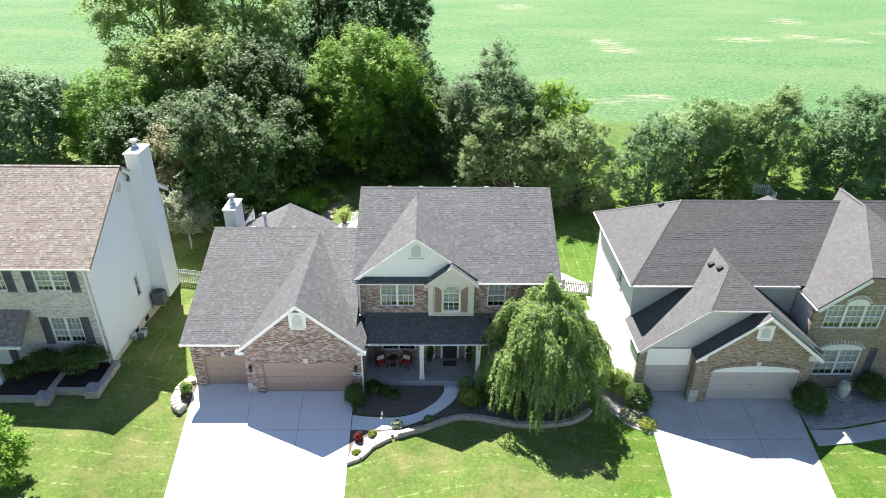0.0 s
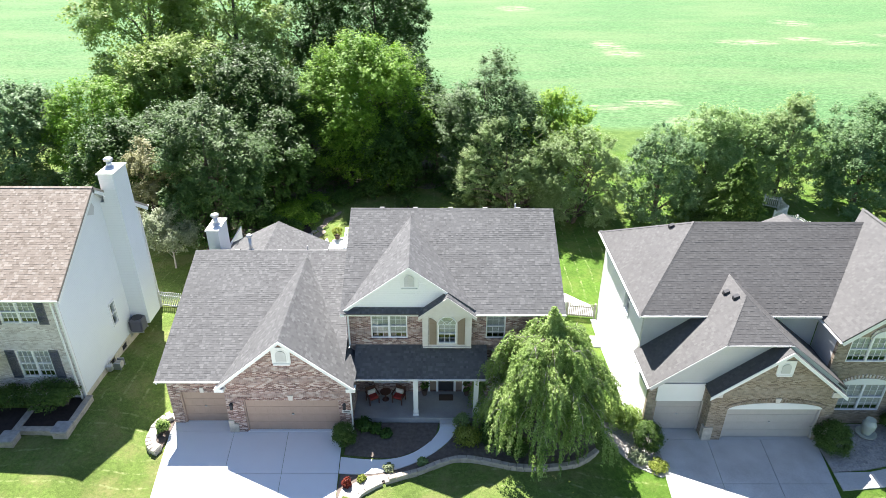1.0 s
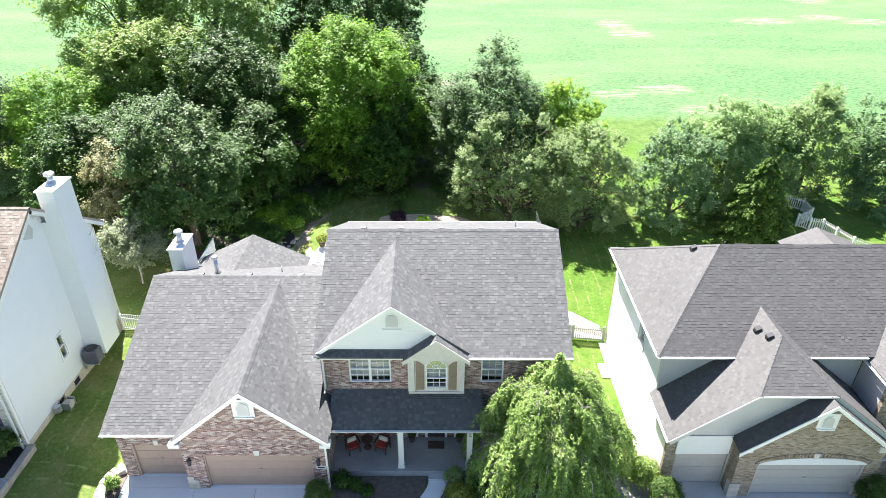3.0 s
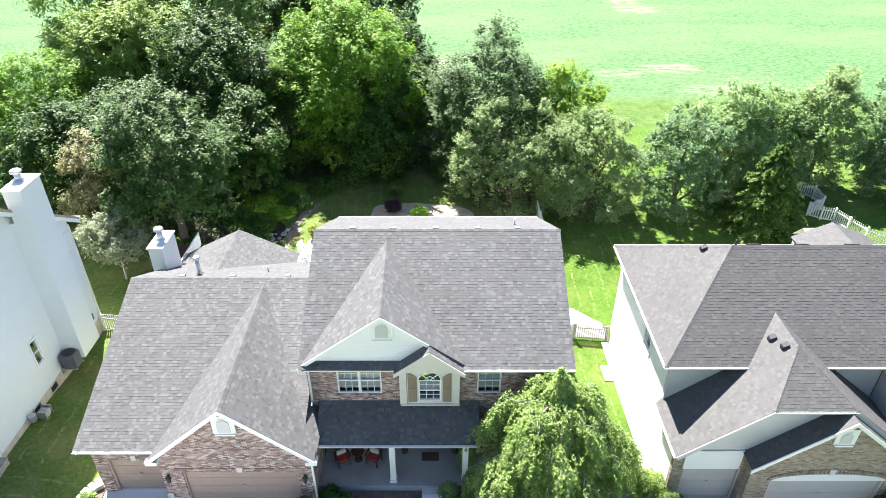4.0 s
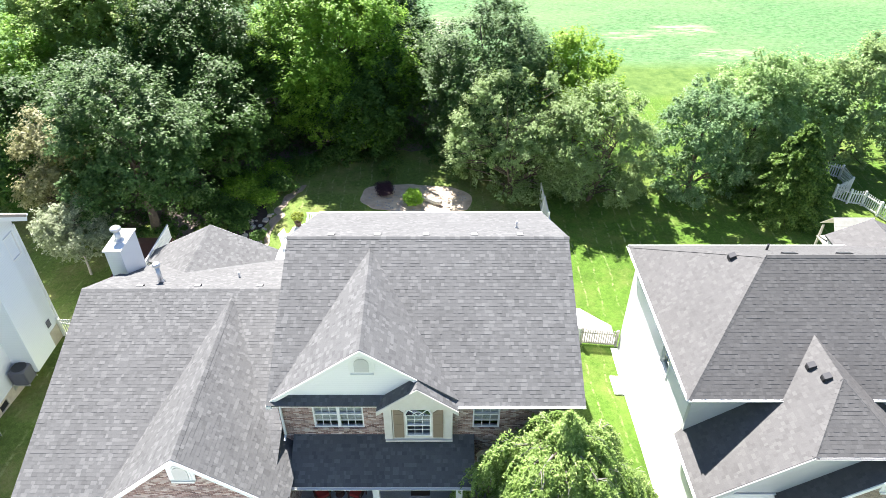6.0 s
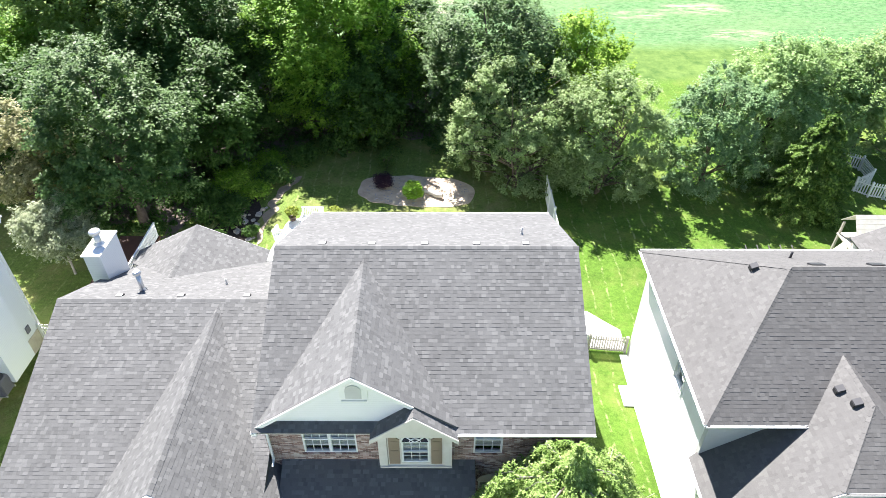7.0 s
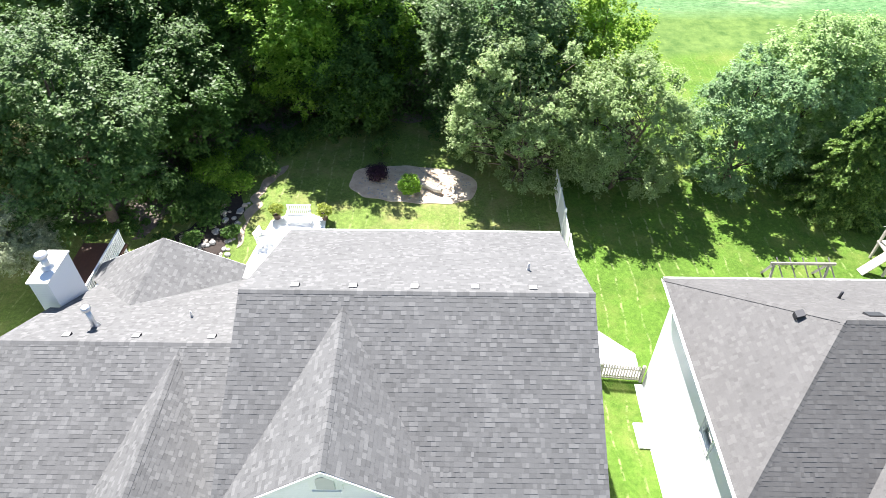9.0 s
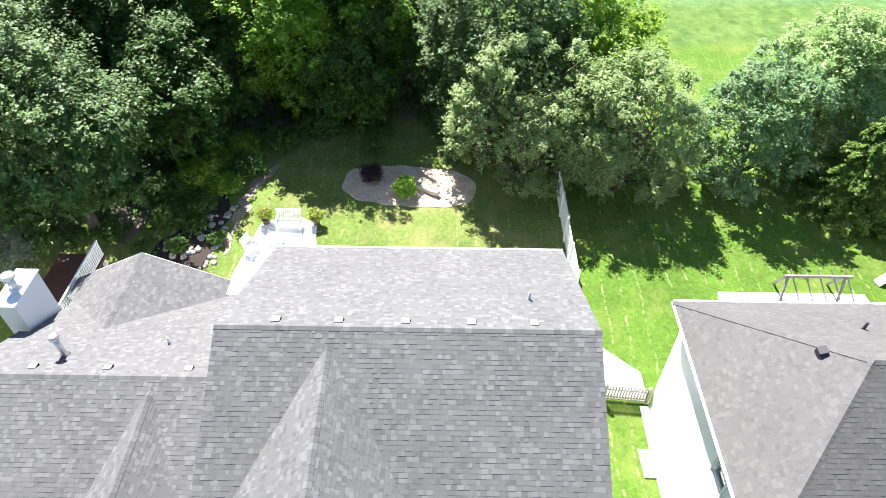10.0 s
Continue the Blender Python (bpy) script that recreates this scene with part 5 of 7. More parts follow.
        part("ridge_vent", Geo().prism([(x - 0.28, y - 0.16, z + 0.06), (x + 0.28, y - 0.16, z + 0.06), (x + 0.28, y + 0.16, z - 0.14), (x - 0.28, y + 0.16, z - 0.14)],
                                       [(x - 0.26, y - 0.15, z + 0.15), (x + 0.26, y - 0.15, z + 0.15), (x + 0.26, y + 0.15, z + 0.0), (x - 0.26, y + 0.15, z + 0.0)]), DARK_METAL, H)


build_tan_house()


# ---------------------------------------------------------------- trees and shrubs
def leaf_blades(rng, centres, normals, size, slim=0.6, droop=0.0, scatter=0.75, slender=False):
    """Leaf blades at centres, faced roughly along normals."""
    n = len(centres)
    nrm = normals + rng.normal(0, scatter, (n, 3))
    nrm /= np.linalg.norm(nrm, axis=1)[:, None] + 1e-9
    a = rng.normal(0, 1, (n, 3))
    a[:, 2] -= droop
    a -= nrm * np.sum(a * nrm, axis=1)[:, None]
    a /= np.linalg.norm(a, axis=1)[:, None] + 1e-9
    b = np.cross(nrm, a)
    s = size * rng.uniform(0.65, 1.35, (n, 1))
    a, b = a * s * 0.5, b * s * 0.5 * slim
    if slender:
        return np.stack([centres - a * 0.75 + b, centres + a, centres - a * 0.75 - b], axis=1)
    return np.stack([centres - a, centres + b * 0.9 - a * 0.1, centres + a, centres - b * 0.9 - a * 0.1], axis=1)


def crown_blades(rng, middle, radii, clumps, per, leaf, clump_size, slim=0.62, flat=0.72, low=-0.85, hollow=0.45, lobes=0.22, droop=0.3):
    """Leaves gathered into clumps over an uneven crown. Returns the blades and the clumps' middles."""
    middle, radii = np.array(middle, float), np.array(radii, float)
    d = rng.normal(0, 1, (clumps * 3, 3))
    d /= np.linalg.norm(d, axis=1)[:, None]
    d = d[d[:, 2] > low][:clumps]
    k = len(d)
    bulge_dir = rng.normal(0, 1, (7, 3))
    bulge_dir /= np.linalg.norm(bulge_dir, axis=1)[:, None]
    bulge = 1 + lobes * np.max(np.clip(d @ bulge_dir.T, 0, 1) ** 4 * rng.uniform(-0.5, 1.4, 7), axis=1)
    rad = rng.uniform(hollow, 1.0, k) ** 0.5 * bulge
    wide = np.where(d[:, 2] < 0, np.maximum(1 - d[:, 2] ** 2, 0.02) ** -0.35, 1.0)
    d = d * np.stack([wide, wide, np.ones(k)], axis=1)
    mids = middle + d * radii * rad[:, None] * 0.9
    size = clump_size * rng.uniform(0.6, 1.3, k)
    who = rng.integers(0, k, k * per)
    off = rng.normal(0, 1, (k * per, 3))
    off /= np.linalg.norm(off, axis=1)[:, None]
    off[:, 2] = np.where(off[:, 2] < -0.3, off[:, 2] * 0.4, off[:, 2])
    r = rng.uniform(0.2, 1.0, (k * per, 1)) ** 0.6 + np.maximum(rng.normal(0, 0.28, (k * per, 1)), 0)
    pts = mids[who] + off * r * size[who][:, None] * np.array((1.0, 1.0, flat))
    out = 0.9 * off + 0.4 * d[who] + np.array((0, 0, 1.0))
    return leaf_blades(rng, pts, out, leaf, slim, droop), mids


def spray_crown(rng, middle, radii, puff, leaf, cover=1.0, slim=0.62, low=-0.95, lobes=0.42, rise=0.6, loose=0.42, reach=1.45, heads=17):
    """A crown of rounded heads with gaps between them; each head is set with fans of leafy twigs. Returns the blades and the boughs' ends."""
    middle, radii = np.array(middle, float), np.array(radii, float) * np.array((0.94, 0.94, 0.97))
    r = min(radii[0], radii[1])
    i = np.arange(heads * 2)
    h = 1 - 2 * (i + 0.5) / len(i)
    w = np.sqrt(np.maximum(1 - h * h, 0))
    spin = rng.uniform(0, 6.28)
    dirs = np.stack([w * np.cos(i * 2.39996 + spin), w * np.sin(i * 2.39996 + spin), h], axis=1) + rng.normal(0, 0.16, (len(i), 3))
    dirs /= np.linalg.norm(dirs, axis=1)[:, None]
    dirs = dirs[(dirs[:, 2] > low) & (rng.uniform(0, 1, len(dirs)) > 0.14)]
    ends, outs = [], []
    for d in dirs:
        size = lobes * r * rng.uniform(0.45, 1.3)
        wide = max(1 - d[2] ** 2, 0.02) ** -0.35 if d[2] < 0 else 1.0
        c = middle + d * np.array((wide, wide, 1.0)) * (radii - size * 0.85) * rng.uniform(0.72, 1.14)
        k = max(5, int(cover * 4 * math.pi * size * size * 0.6 / (1.9 * puff * puff)))
        e = rng.normal(0, 1, (k * 3, 3))
        e /= np.linalg.norm(e, axis=1)[:, None]
        e = e[e @ (0.7 * d + np.array((0, 0, 0.5))) > -0.15][:k]
        ends.append(c + e * size * rng.uniform(0.62, 1.16, (len(e), 1)) * np.array((1, 1, 0.85)))
        outs.append(e)
    ends, outs = np.concatenate(ends), np.concatenate(outs)
    k = len(ends)
    size = puff * rng.uniform(0.5, 1.5, k)
    axis = 0.8 * outs + np.array((0, 0, rise)) + rng.normal(0, 0.15, (k, 3))
    axis /= np.linalg.norm(axis, axis=1)[:, None]
    fans = 8
    each = max(4, int(2.8 * puff * puff / (0.5 * slim * leaf * leaf) / fans))
    way = np.repeat(axis, fans, axis=0) + rng.normal(0, loose, (k * fans, 3))
    way /= np.linalg.norm(way, axis=1)[:, None]
    span = np.repeat(size, fans) * rng.uniform(0.6, 1.1, k * fans) * reach
    foot = np.repeat(ends - axis * size[:, None] * 0.6, fans, axis=0)
    t = rng.uniform(0.1, 1.0, (k * fans * each, 1)) ** 0.45
    way_l, who = np.repeat(way, each, axis=0), np.repeat(np.arange(k), fans * each)
    pts = np.repeat(foot, each, axis=0) + way_l * t * np.repeat(span, each)[:, None] + rng.normal(0, 1, (len(t), 3)) * (0.12 * size[who])[:, None]
    face = 0.35 * way_l + 0.35 * axis[who] + np.array((0, 0, 0.9))
    return leaf_blades(rng, pts, face, leaf, slim, 0.3, 0.38, True), ends


def tree(name, x, y, top, r, leaf_mat, label, crown_low=0.18, leaf=0.24, puff=0.85, bark=BARK, trunk=0.22, seed=0, lobes=0.42, rise=0.6, loose=0.42, reach=1.45, cover=1.0, heads=17, stems=1, ry=None, core=0.74, inner=52.0, category="tree", group=""):
    rng = np.random.default_rng(seed + 1000)
    z = level(x, y)
    T = thing(name, x, y, z, label, category, group)
    low = z + (top - z) * crown_low
    mid = (x, y, (low + top) / 2)
    half = (top - low) / 2
    q, mids = spray_crown(rng, mid, (r, ry or r, half), puff, leaf, cover, lobes=lobes, rise=rise, loose=loose, reach=reach, heads=heads)
    g = Geo()
    for s in range(stems):
        ang = rng.uniform(0, 6.28)
        bx, by = (x, y) if stems == 1 else (x + 0.25 * math.cos(ang), y + 0.25 * math.sin(ang))
        tip = Vector((x + rng.uniform(-0.12, 0.12) * r, y + rng.uniform(-0.12, 0.12) * r, top - half * 0.35)) if stems == 1 else Vector((x + 0.45 * r * math.cos(ang), y + 0.45 * r * math.sin(ang), top - half * 0.6))
        base = Vector((bx, by, z - 0.15))
        line = [base + (tip - base) * t + Vector((0.08 * r * math.sin(5 * t + seed), 0.06 * r * math.cos(4 * t + seed), 0)) * t for t in (0, 0.03, 0.12, 0.3, 0.5, 0.7, 1.0)]
        g.tube(line, [trunk * k / stems ** 0.5 for k in (1.5, 1.15, 1.0, 0.85, 0.62, 0.4, 0.12)], 8)
        picks = rng.choice(len(mids), min(len(mids), 22), replace=False)
        for i in picks:
            m = Vector(mids[i])
            t = min(max((m.z - z) / (tip.z - z) - 0.22, 0.12), 0.9)
            a = base + (tip - base) * t
            bend = (a + m) / 2 + Vector((0, 0, 0.12 * (m - a).length))
            g.tube([a, bend, m], [trunk * 0.42 * (1.1 - t), trunk * 0.26 * (1.1 - t), 0.02], 5)
    part("trunk", g, bark, T, "", True)
    # shaded inner leaves that close the crown
    n = int(inner * r * half)
    d = rng.normal(0, 1, (n, 3))
    d *= (rng.uniform(0.1, 1.0, n) ** 0.4 / np.linalg.norm(d, axis=1))[:, None]
    d[:, :2] *= np.where(d[:, 2] < 0, 1.15, 1.0)[:, None]
    deep = np.array(mid) + d * np.array((r, ry or r, half)) * core
    q = np.concatenate([q, leaf_blades(rng, deep, d, 0.27, 0.75, slender=True)])
    blades("crown", q, leaf_mat, T)
    return T


def shrub(name, x, y, r, h, leaf_mat, label, leaf=0.07, seed=0, density=1.0, ball=True, category="shrub", group="", z=None):
    rng = np.random.default_rng(seed + 5000)
    z = level(x, y) if z is None else z
    T = thing(name, x, y, z, label, category, group)
    area = 4 * math.pi * r * max(h / 2, r * 0.6)
    if ball:
        clumps, cs, hol, lob = 90, 0.28 * r, 0.9, 0.05
    else:
        clumps, cs, hol, lob = 46, 0.36 * r, 0.35, 0.35
    per = int(max(20, density * 4.0 * area / (leaf * leaf * 0.5) / clumps))
    q, mids = crown_blades(rng, (x, y, z + h * 0.52), (r * 0.88, r * 0.88, h * 0.47), clumps, min(per, 260), leaf, cs, low=-0.7, hollow=hol, lobes=lob)
    g = Geo()
    for i in range(7):
        m = Vector(mids[i * 3 % len(mids)])
        g.tube([(x + 0.06 * math.cos(i), y + 0.06 * math.sin(i), z - 0.05), (x + (m.x - x) * 0.4, y + (m.y - y) * 0.4, z + h * 0.3), tuple(m)], [0.025, 0.018, 0.008], 5)
    part("stems", g, BARK, T)
    blades("foliage", q, leaf_mat, T)
    return T


def weeping_tree(x, y, top, r, seed=3):
    """Boughs that arch outwards, each hung with a curtain of leafy strands."""
    rng = np.random.default_rng(seed)
    z = level(x, y)
    T = thing("weeping_tree", x, y, z, "green weeping cherry tree in the front bed", "tree")
    g = Geo()
    g.tube([(x, y, z - 0.1), (x + 0.05, y, z + 0.9), (x - 0.1, y + 0.05, z + 2.2), (x, y, top - 1.3), (x + 0.1, y, top - 0.3)], [0.2, 0.16, 0.14, 0.1, 0.03], 9)
    leaves, norms, twigs = [], [], Geo()
    count = 78
    for i in range(count):
        ang = i * 2.399 + rng.uniform(-0.25, 0.25)
        out = np.array((math.cos(ang), math.sin(ang), 0.0))
        side = np.array((-out[1], out[0], 0.0))
        tier = (i + 0.5) / count
        shape = 1 + 0.10 * math.sin(3 * ang + 0.8) + 0.08 * math.sin(5 * ang)
        reach = r * shape * (0.44 + 0.56 * tier ** 0.7) * rng.uniform(0.68, 1.08) * (1 - 0.42 * max(0.0, out[1]))
        crest = top - (top - z) * (0.13 + 0.43 * tier) + rng.uniform(-0.35, 0.35)
        start = np.array((x, y, min(crest - 0.5, top - 0.8)))
        droop = 0.6 + 2.1 * tier * rng.uniform(0.5, 1.2)
        p1 = np.array((x, y, crest + 0.5)) + out * reach * 0.4
        p2 = np.array((x, y, crest + 0.1)) + out * reach * 0.8
        p3 = np.array((x, y, max(crest - droop, z + 0.5))) + out * reach * 1.02
        arc = lambda s: (1 - s) ** 3 * start + 3 * (1 - s) ** 2 * s * p1 + 3 * (1 - s) * s * s * p2 + s ** 3 * p3
        g.tube([tuple(arc(s)) for s in (0, 0.2, 0.45, 0.7)], [0.035, 0.028, 0.02, 0.013], 5, False)
        twigs.tube([tuple(arc(s) + np.array((0, 0, 0.07))) for s in (0.3, 0.5, 0.7, 0.85, 1.0)], [0.026, 0.021, 0.016, 0.012, 0.006], 4, False)
        for k in range(3):
            s0, turn = rng.uniform(0.45, 0.85), rng.normal(0, 0.6)
            a0, ln = arc(s0), rng.uniform(0.4, 0.8)
            away = (out * math.cos(turn) + side * math.sin(turn)) * ln
            twigs.tube([tuple(a0 + np.array((0, 0, 0.05))), tuple(a0 + away * 0.5 + np.array((0, 0, 0.1))), tuple(a0 + away - np.array((0, 0, 0.5 * ln)))], [0.013, 0.01, 0.005], 4, False)
        # side shoots that leave the bough, arch over and hang
        for k in range(34):
            s = rng.uniform(0.2, 1.0) ** 0.8
            turn = rng.normal(0, 0.75)
            lean = out * math.cos(turn) + side * math.sin(turn)
            a = arc(s) + side * rng.normal(0, 0.2)
            fall = min(rng.uniform(0.3, 0.9 + 1.3 * tier) * (0.6 + 0.6 * s), max(0.3, a[2] - z - 0.55))
            away = rng.uniform(0.25, 0.6)
            n = int(14 + fall * 36)
            t = rng.uniform(0, 1, n)[:, None] ** 0.85
            line = a + np.array((0, 0, 1.0)) * (0.16 * np.sin(np.minimum(t * 2.2, 1.0) * math.pi) - fall * t ** 1.7) + lean * away * (1 - (1 - t) ** 2)
            leaves.append(line + rng.normal(0, 0.04, (n, 3)))
            norms.append(lean * 0.25 + np.array((0, 0, 1.0)) + lean * 0.7 * t)
    # the leader at the top, with short shoots that fall all round it
    for k in range(130):
        ang = rng.uniform(0, 6.283)
        lean = np.array((math.cos(ang), math.sin(ang), 0.0))
        a = np.array((x + 0.1, y, top + 0.35 - rng.uniform(0, 1) ** 0.7 * 1.6))
        fall, n = rng.uniform(0.3, 1.1), 46
        t = rng.uniform(0, 1, n)[:, None]
        leaves.append(a + np.array((0, 0, 1.0)) * (0.12 * np.sin(t * math.pi) - fall * t ** 1.6) + lean * (0.2 + 0.45 * (top + 0.4 - a[2])) * (1 - (1 - t) ** 2) + rng.normal(0, 0.04, (n, 3)))
        norms.append(np.tile(lean * 0.4 + np.array((0, 0, 1.0)), (n, 1)))
    part("twig_work", twigs, BARK_PALE, T)
    part("trunk", g, BARK, T, "", True)
    pts, nn = np.concatenate(leaves), np.concatenate(norms)
    blades("crown", leaf_blades(rng, pts, nn, 0.15, 0.34, 2.0, 0.4, True), LEAF_WEEP, T)
    return T


def conifer(x, y, top, r, seed=0):
    rng = np.random.default_rng(seed + 77)
    z = level(x, y)
    T = thing("conifer", x, y, z, "dark green conifer with level tiered boughs", "tree")
    g = Geo().tube([(x, y, z - 0.1), (x, y, z + (top - z) * 0.5), (x, y, top)], [0.16, 0.1, 0.02], 7)
    pts, nn = [], []
    for i in range(430):
        h = rng.uniform(0.06, 1.0) ** 1.2
        zz = z + (top - z) * h
        reach = r * (1 - h) ** 0.65 * rng.uniform(0.6, 1.08) + 0.12
        ang = rng.uniform(0, 6.283)
        out = np.array((math.cos(ang), math.sin(ang), 0))
        n = int(50 + 85 * reach)
        t = rng.uniform(0.15, 1, n)[:, None]
        side = np.cross(out, (0, 0, 1))
        spread = rng.uniform(-1, 1, (n, 1)) * 0.28 * reach * (1.15 - t)
        pts.append(np.array((x, y, zz)) + out * reach * t + side * spread + np.array((0, 0, 1)) * (-0.22 * reach * t * t + rng.normal(0, 0.05, (n, 1))))
        nn.append(np.tile(np.array((0, 0, 1)) + 0.4 * out, (n, 1)))
        if i % 8 == 0:
            g.tube([(x, y, zz), tuple(np.array((x, y, zz - 0.15 * reach)) + out * reach)], [0.03, 0.006], 4, False)
    part("trunk", g, BARK, T)
    blades("crown", leaf_blades(rng, np.concatenate(pts), np.concatenate(nn), 0.2, 0.5, 0.6, 0.5, True), LEAF_SPRUCE, T)
    return T


# the wood behind the brick house
tree("maple_tree", -17.4, 50.4, 11.5, 4.7, LEAF_MAPLE, "dense grey-green maple tree behind the back room", 0.1, 0.21, 0.72, seed=1, trunk=0.28, core=0.78, rise=0.75)
tree("locust_tree", -6.9, 66.5, 13.6, 6.6, LEAF_BRIGHT, "tall bright green locust tree at the wood's edge", -0.07, 0.25, 0.95, seed=2, trunk=0.35, lobes=0.4, rise=0.8, reach=1.6, heads=22)
tree("cottonwood_tree", -32.0, 77.0, 21.5, 7.6, LEAF_WOOD, "very tall olive green tree in the wood", 0.05, 0.28, 1.0, seed=3, trunk=0.5, lobes=0.34, reach=1.4, loose=0.5, heads=26)
tree("cottonwood_tree", -23.2, 78.0, 22.5, 7.4, LEAF_WOOD, "very tall olive green tree in the wood", 0.05, 0.28, 1.0, seed=4, trunk=0.5, lobes=0.34, reach=1.4, loose=0.5, heads=26)
tree("oak_tree", -8.0, 84.0, 20.5, 7.6, LEAF_DEEP, "tall dark tree at the back of the wood", 0.06, 0.3, 1.1, seed=5, trunk=0.45, core=0.82)
tree("oak_tree", -15.2, 86.0, 21.0, 5.0, LEAF_DEEP, "tall dark tree at the back of the wood", 0.05, 0.32, 1.1, seed=27, trunk=0.4)
tree("shade_tree", 5.3, 61.7, 12.6, 4.9, LEAF_MAPLE, "round dark green tree with upright shoots beside the wood", -0.07, 0.22, 0.8, seed=6, trunk=0.26, rise=1.0, loose=0.3, reach=1.8, lobes=0.4)
tree("understorey_tree", -26.0, 53.4, 9.2, 4.0, LEAF_DEEP, "dark green tree under the wood", 0.02, 0.25, 0.85, seed=31, core=0.82)
tree("young_tree", 12.0, 61.6, 10.2, 3.7, LEAF_FRESH, "small fresh yellow-green tree by the field", -0.07, 0.2, 0.65, seed=7, trunk=0.16)
tree("crab_apple_tree", 6.9, 56.3, 8.9, 4.5, LEAF_OLIVE, "olive green crab apple tree behind the lawn", -0.07, 0.15, 0.55, seed=8, ry=3.1, trunk=0.2, stems=3, rise=0.9, cover=0.9, loose=0.4, reach=1.4, heads=22)
tree("crab_apple_tree", 12.5, 55.8, 8.6, 4.5, LEAF_OLIVE, "broad olive green crab apple tree behind the lawn", -0.07, 0.15, 0.55, seed=9, ry=3.1, trunk=0.2, stems=3, rise=0.9, cover=0.9, loose=0.4, reach=1.4, heads=22)
tree("pear_tree", 20.4, 56.6, 7.9, 3.7, LEAF_PEAR, "grey-green pear tree behind the neighbouring lawn", -0.07, 0.17, 0.6, seed=10, ry=3.2, trunk=0.2)
tree("willow_tree", 25.6, 60.0, 8.7, 4.0, LEAF_SILVER, "pale silvery tree at the field's edge", -0.07, 0.2, 0.7, seed=11, trunk=0.2, loose=0.5, reach=1.4)
tree("willow_tree", 29.8, 61.5, 8.3, 3.6, LEAF_SILVER, "pale silvery tree at the field's edge", -0.07, 0.2, 0.7, seed=32, trunk=0.2, loose=0.5, reach=1.4)
tree("shade_tree", 34.0, 62.0, 9.9, 3.1, LEAF_OLIVE, "upright olive green tree at the field's edge", -0.07, 0.22, 0.75, seed=12, trunk=0.2)
tree("shade_tree", 41.2, 60.5, 9.3, 5.2, LEAF_PEAR, "broad grey-green tree at the field's edge", -0.07, 0.22, 0.8, seed=13, trunk=0.24)
tree("shade_tree", 51.0, 61.0, 9.2, 5.4, LEAF_OLIVE, "broad green tree at the field's edge", -0.07, 0.25, 0.9, seed=14, trunk=0.24)
conifer(26.4, 54.0, 5.8, 3.5)
tree("locust_tree", -31.6, 61.2, 11.7, 4.4, LEAF_BRIGHT, "bright green slender tree in the hedgerow", -0.07, 0.22, 0.8, seed=15, trunk=0.2, rise=0.8)
tree("shade_tree", -40.5, 62.0, 11.2, 6.0, LEAF_PEAR, "dense grey-green tree in the hedgerow", -0.07, 0.25, 0.9, seed=16, trunk=0.24)
tree("shade_tree", -51.0, 64.0, 11.2, 6.2, LEAF_PEAR, "dense green tree in the hedgerow", -0.07, 0.28, 1.0, seed=17, trunk=0.24)
tree("shade_tree", -63.0, 66.0, 11.0, 6.5, LEAF_DEEP, "dense green tree in the hedgerow", -0.07, 0.32, 1.1, seed=18, trunk=0.24)
tree("dying_tree", -22.2, 49.6, 8.4, 2.3, LEAF_TAN, "small tree with tan drying leaves", 0.15, 0.17, 0.6, seed=19, trunk=0.12, core=0.3)
tree("white_leaved_tree", -19.6, 45.4, 5.0, 1.9, LEAF_PALE, "small tree with whitish leaves on a pale stem", 0.25, 0.14, 0.45, BARK_PALE, 0.07, seed=20, core=0.3)
tree("understorey_tree", -23.0, 58.0, 9.4, 4.4, LEAF_DEEP, "dark green tree under the wood", 0.02, 0.24, 0.85, seed=21, core=0.82)
tree("understorey_tree", -14.6, 58.0, 8.2, 3.8, LEAF_DEEP, "dark green tree under the wood", 0.02, 0.24, 0.85, seed=22, core=0.82)
tree("understorey_tree", -17.5, 63.5, 12.5, 5.2, LEAF_DEEP, "dark green tree under the wood", 0.02, 0.26, 0.95, seed=23, core=0.82)
tree("understorey_tree", 0.4, 67.6, 8.2, 4.0, LEAF_DEEP, "dark green tree under the wood", 0.02, 0.25, 0.9, seed=24, core=0.82)
tree("understorey_tree", -26.0, 68.0, 14.0, 6.0, LEAF_WOOD, "olive green tree in the wood", 0.02, 0.27, 1.0, seed=25, core=0.82)
tree("understorey_tree", -4.8, 63.2, 7.0, 3.8, LEAF_DEEP, "low dark green tree under the wood", -0.05, 0.23, 0.8, seed=26, core=0.82)
tree("understorey_tree", -12.2, 64.8, 8.8, 3.8, LEAF_DEEP, "low dark green tree under the wood", -0.05, 0.23, 0.8, seed=33, core=0.82)
tree("understorey_tree", -3.0, 73.0, 11.0, 5.0, LEAF_DEEP, "dark green tree under the wood", 0.02, 0.3, 1.0, seed=28, core=0.82)
weeping_tree(6.0, 28.7, 7.2, 4.1)


# ---------------------------------------------------------------- front gardens
def bed(name, outline, material, label, lift=0.05, thick=0.15, step=0.35):
    return tagged(part(name, laid(outline, thick, lift, step), material), label, "flower bed", kind="structure")


def ragged(points, amount, seed, n=6):
    """A smooth closed outline with an uneven run."""
    line = bezier(points + points[:1], n)[:-1]
    return [(x + amount * noise.noise((x * 0.9, y * 0.9, seed)), y + amount * noise.noise((x * 0.9, y * 0.9, seed + 7.3))) for x, y in line]


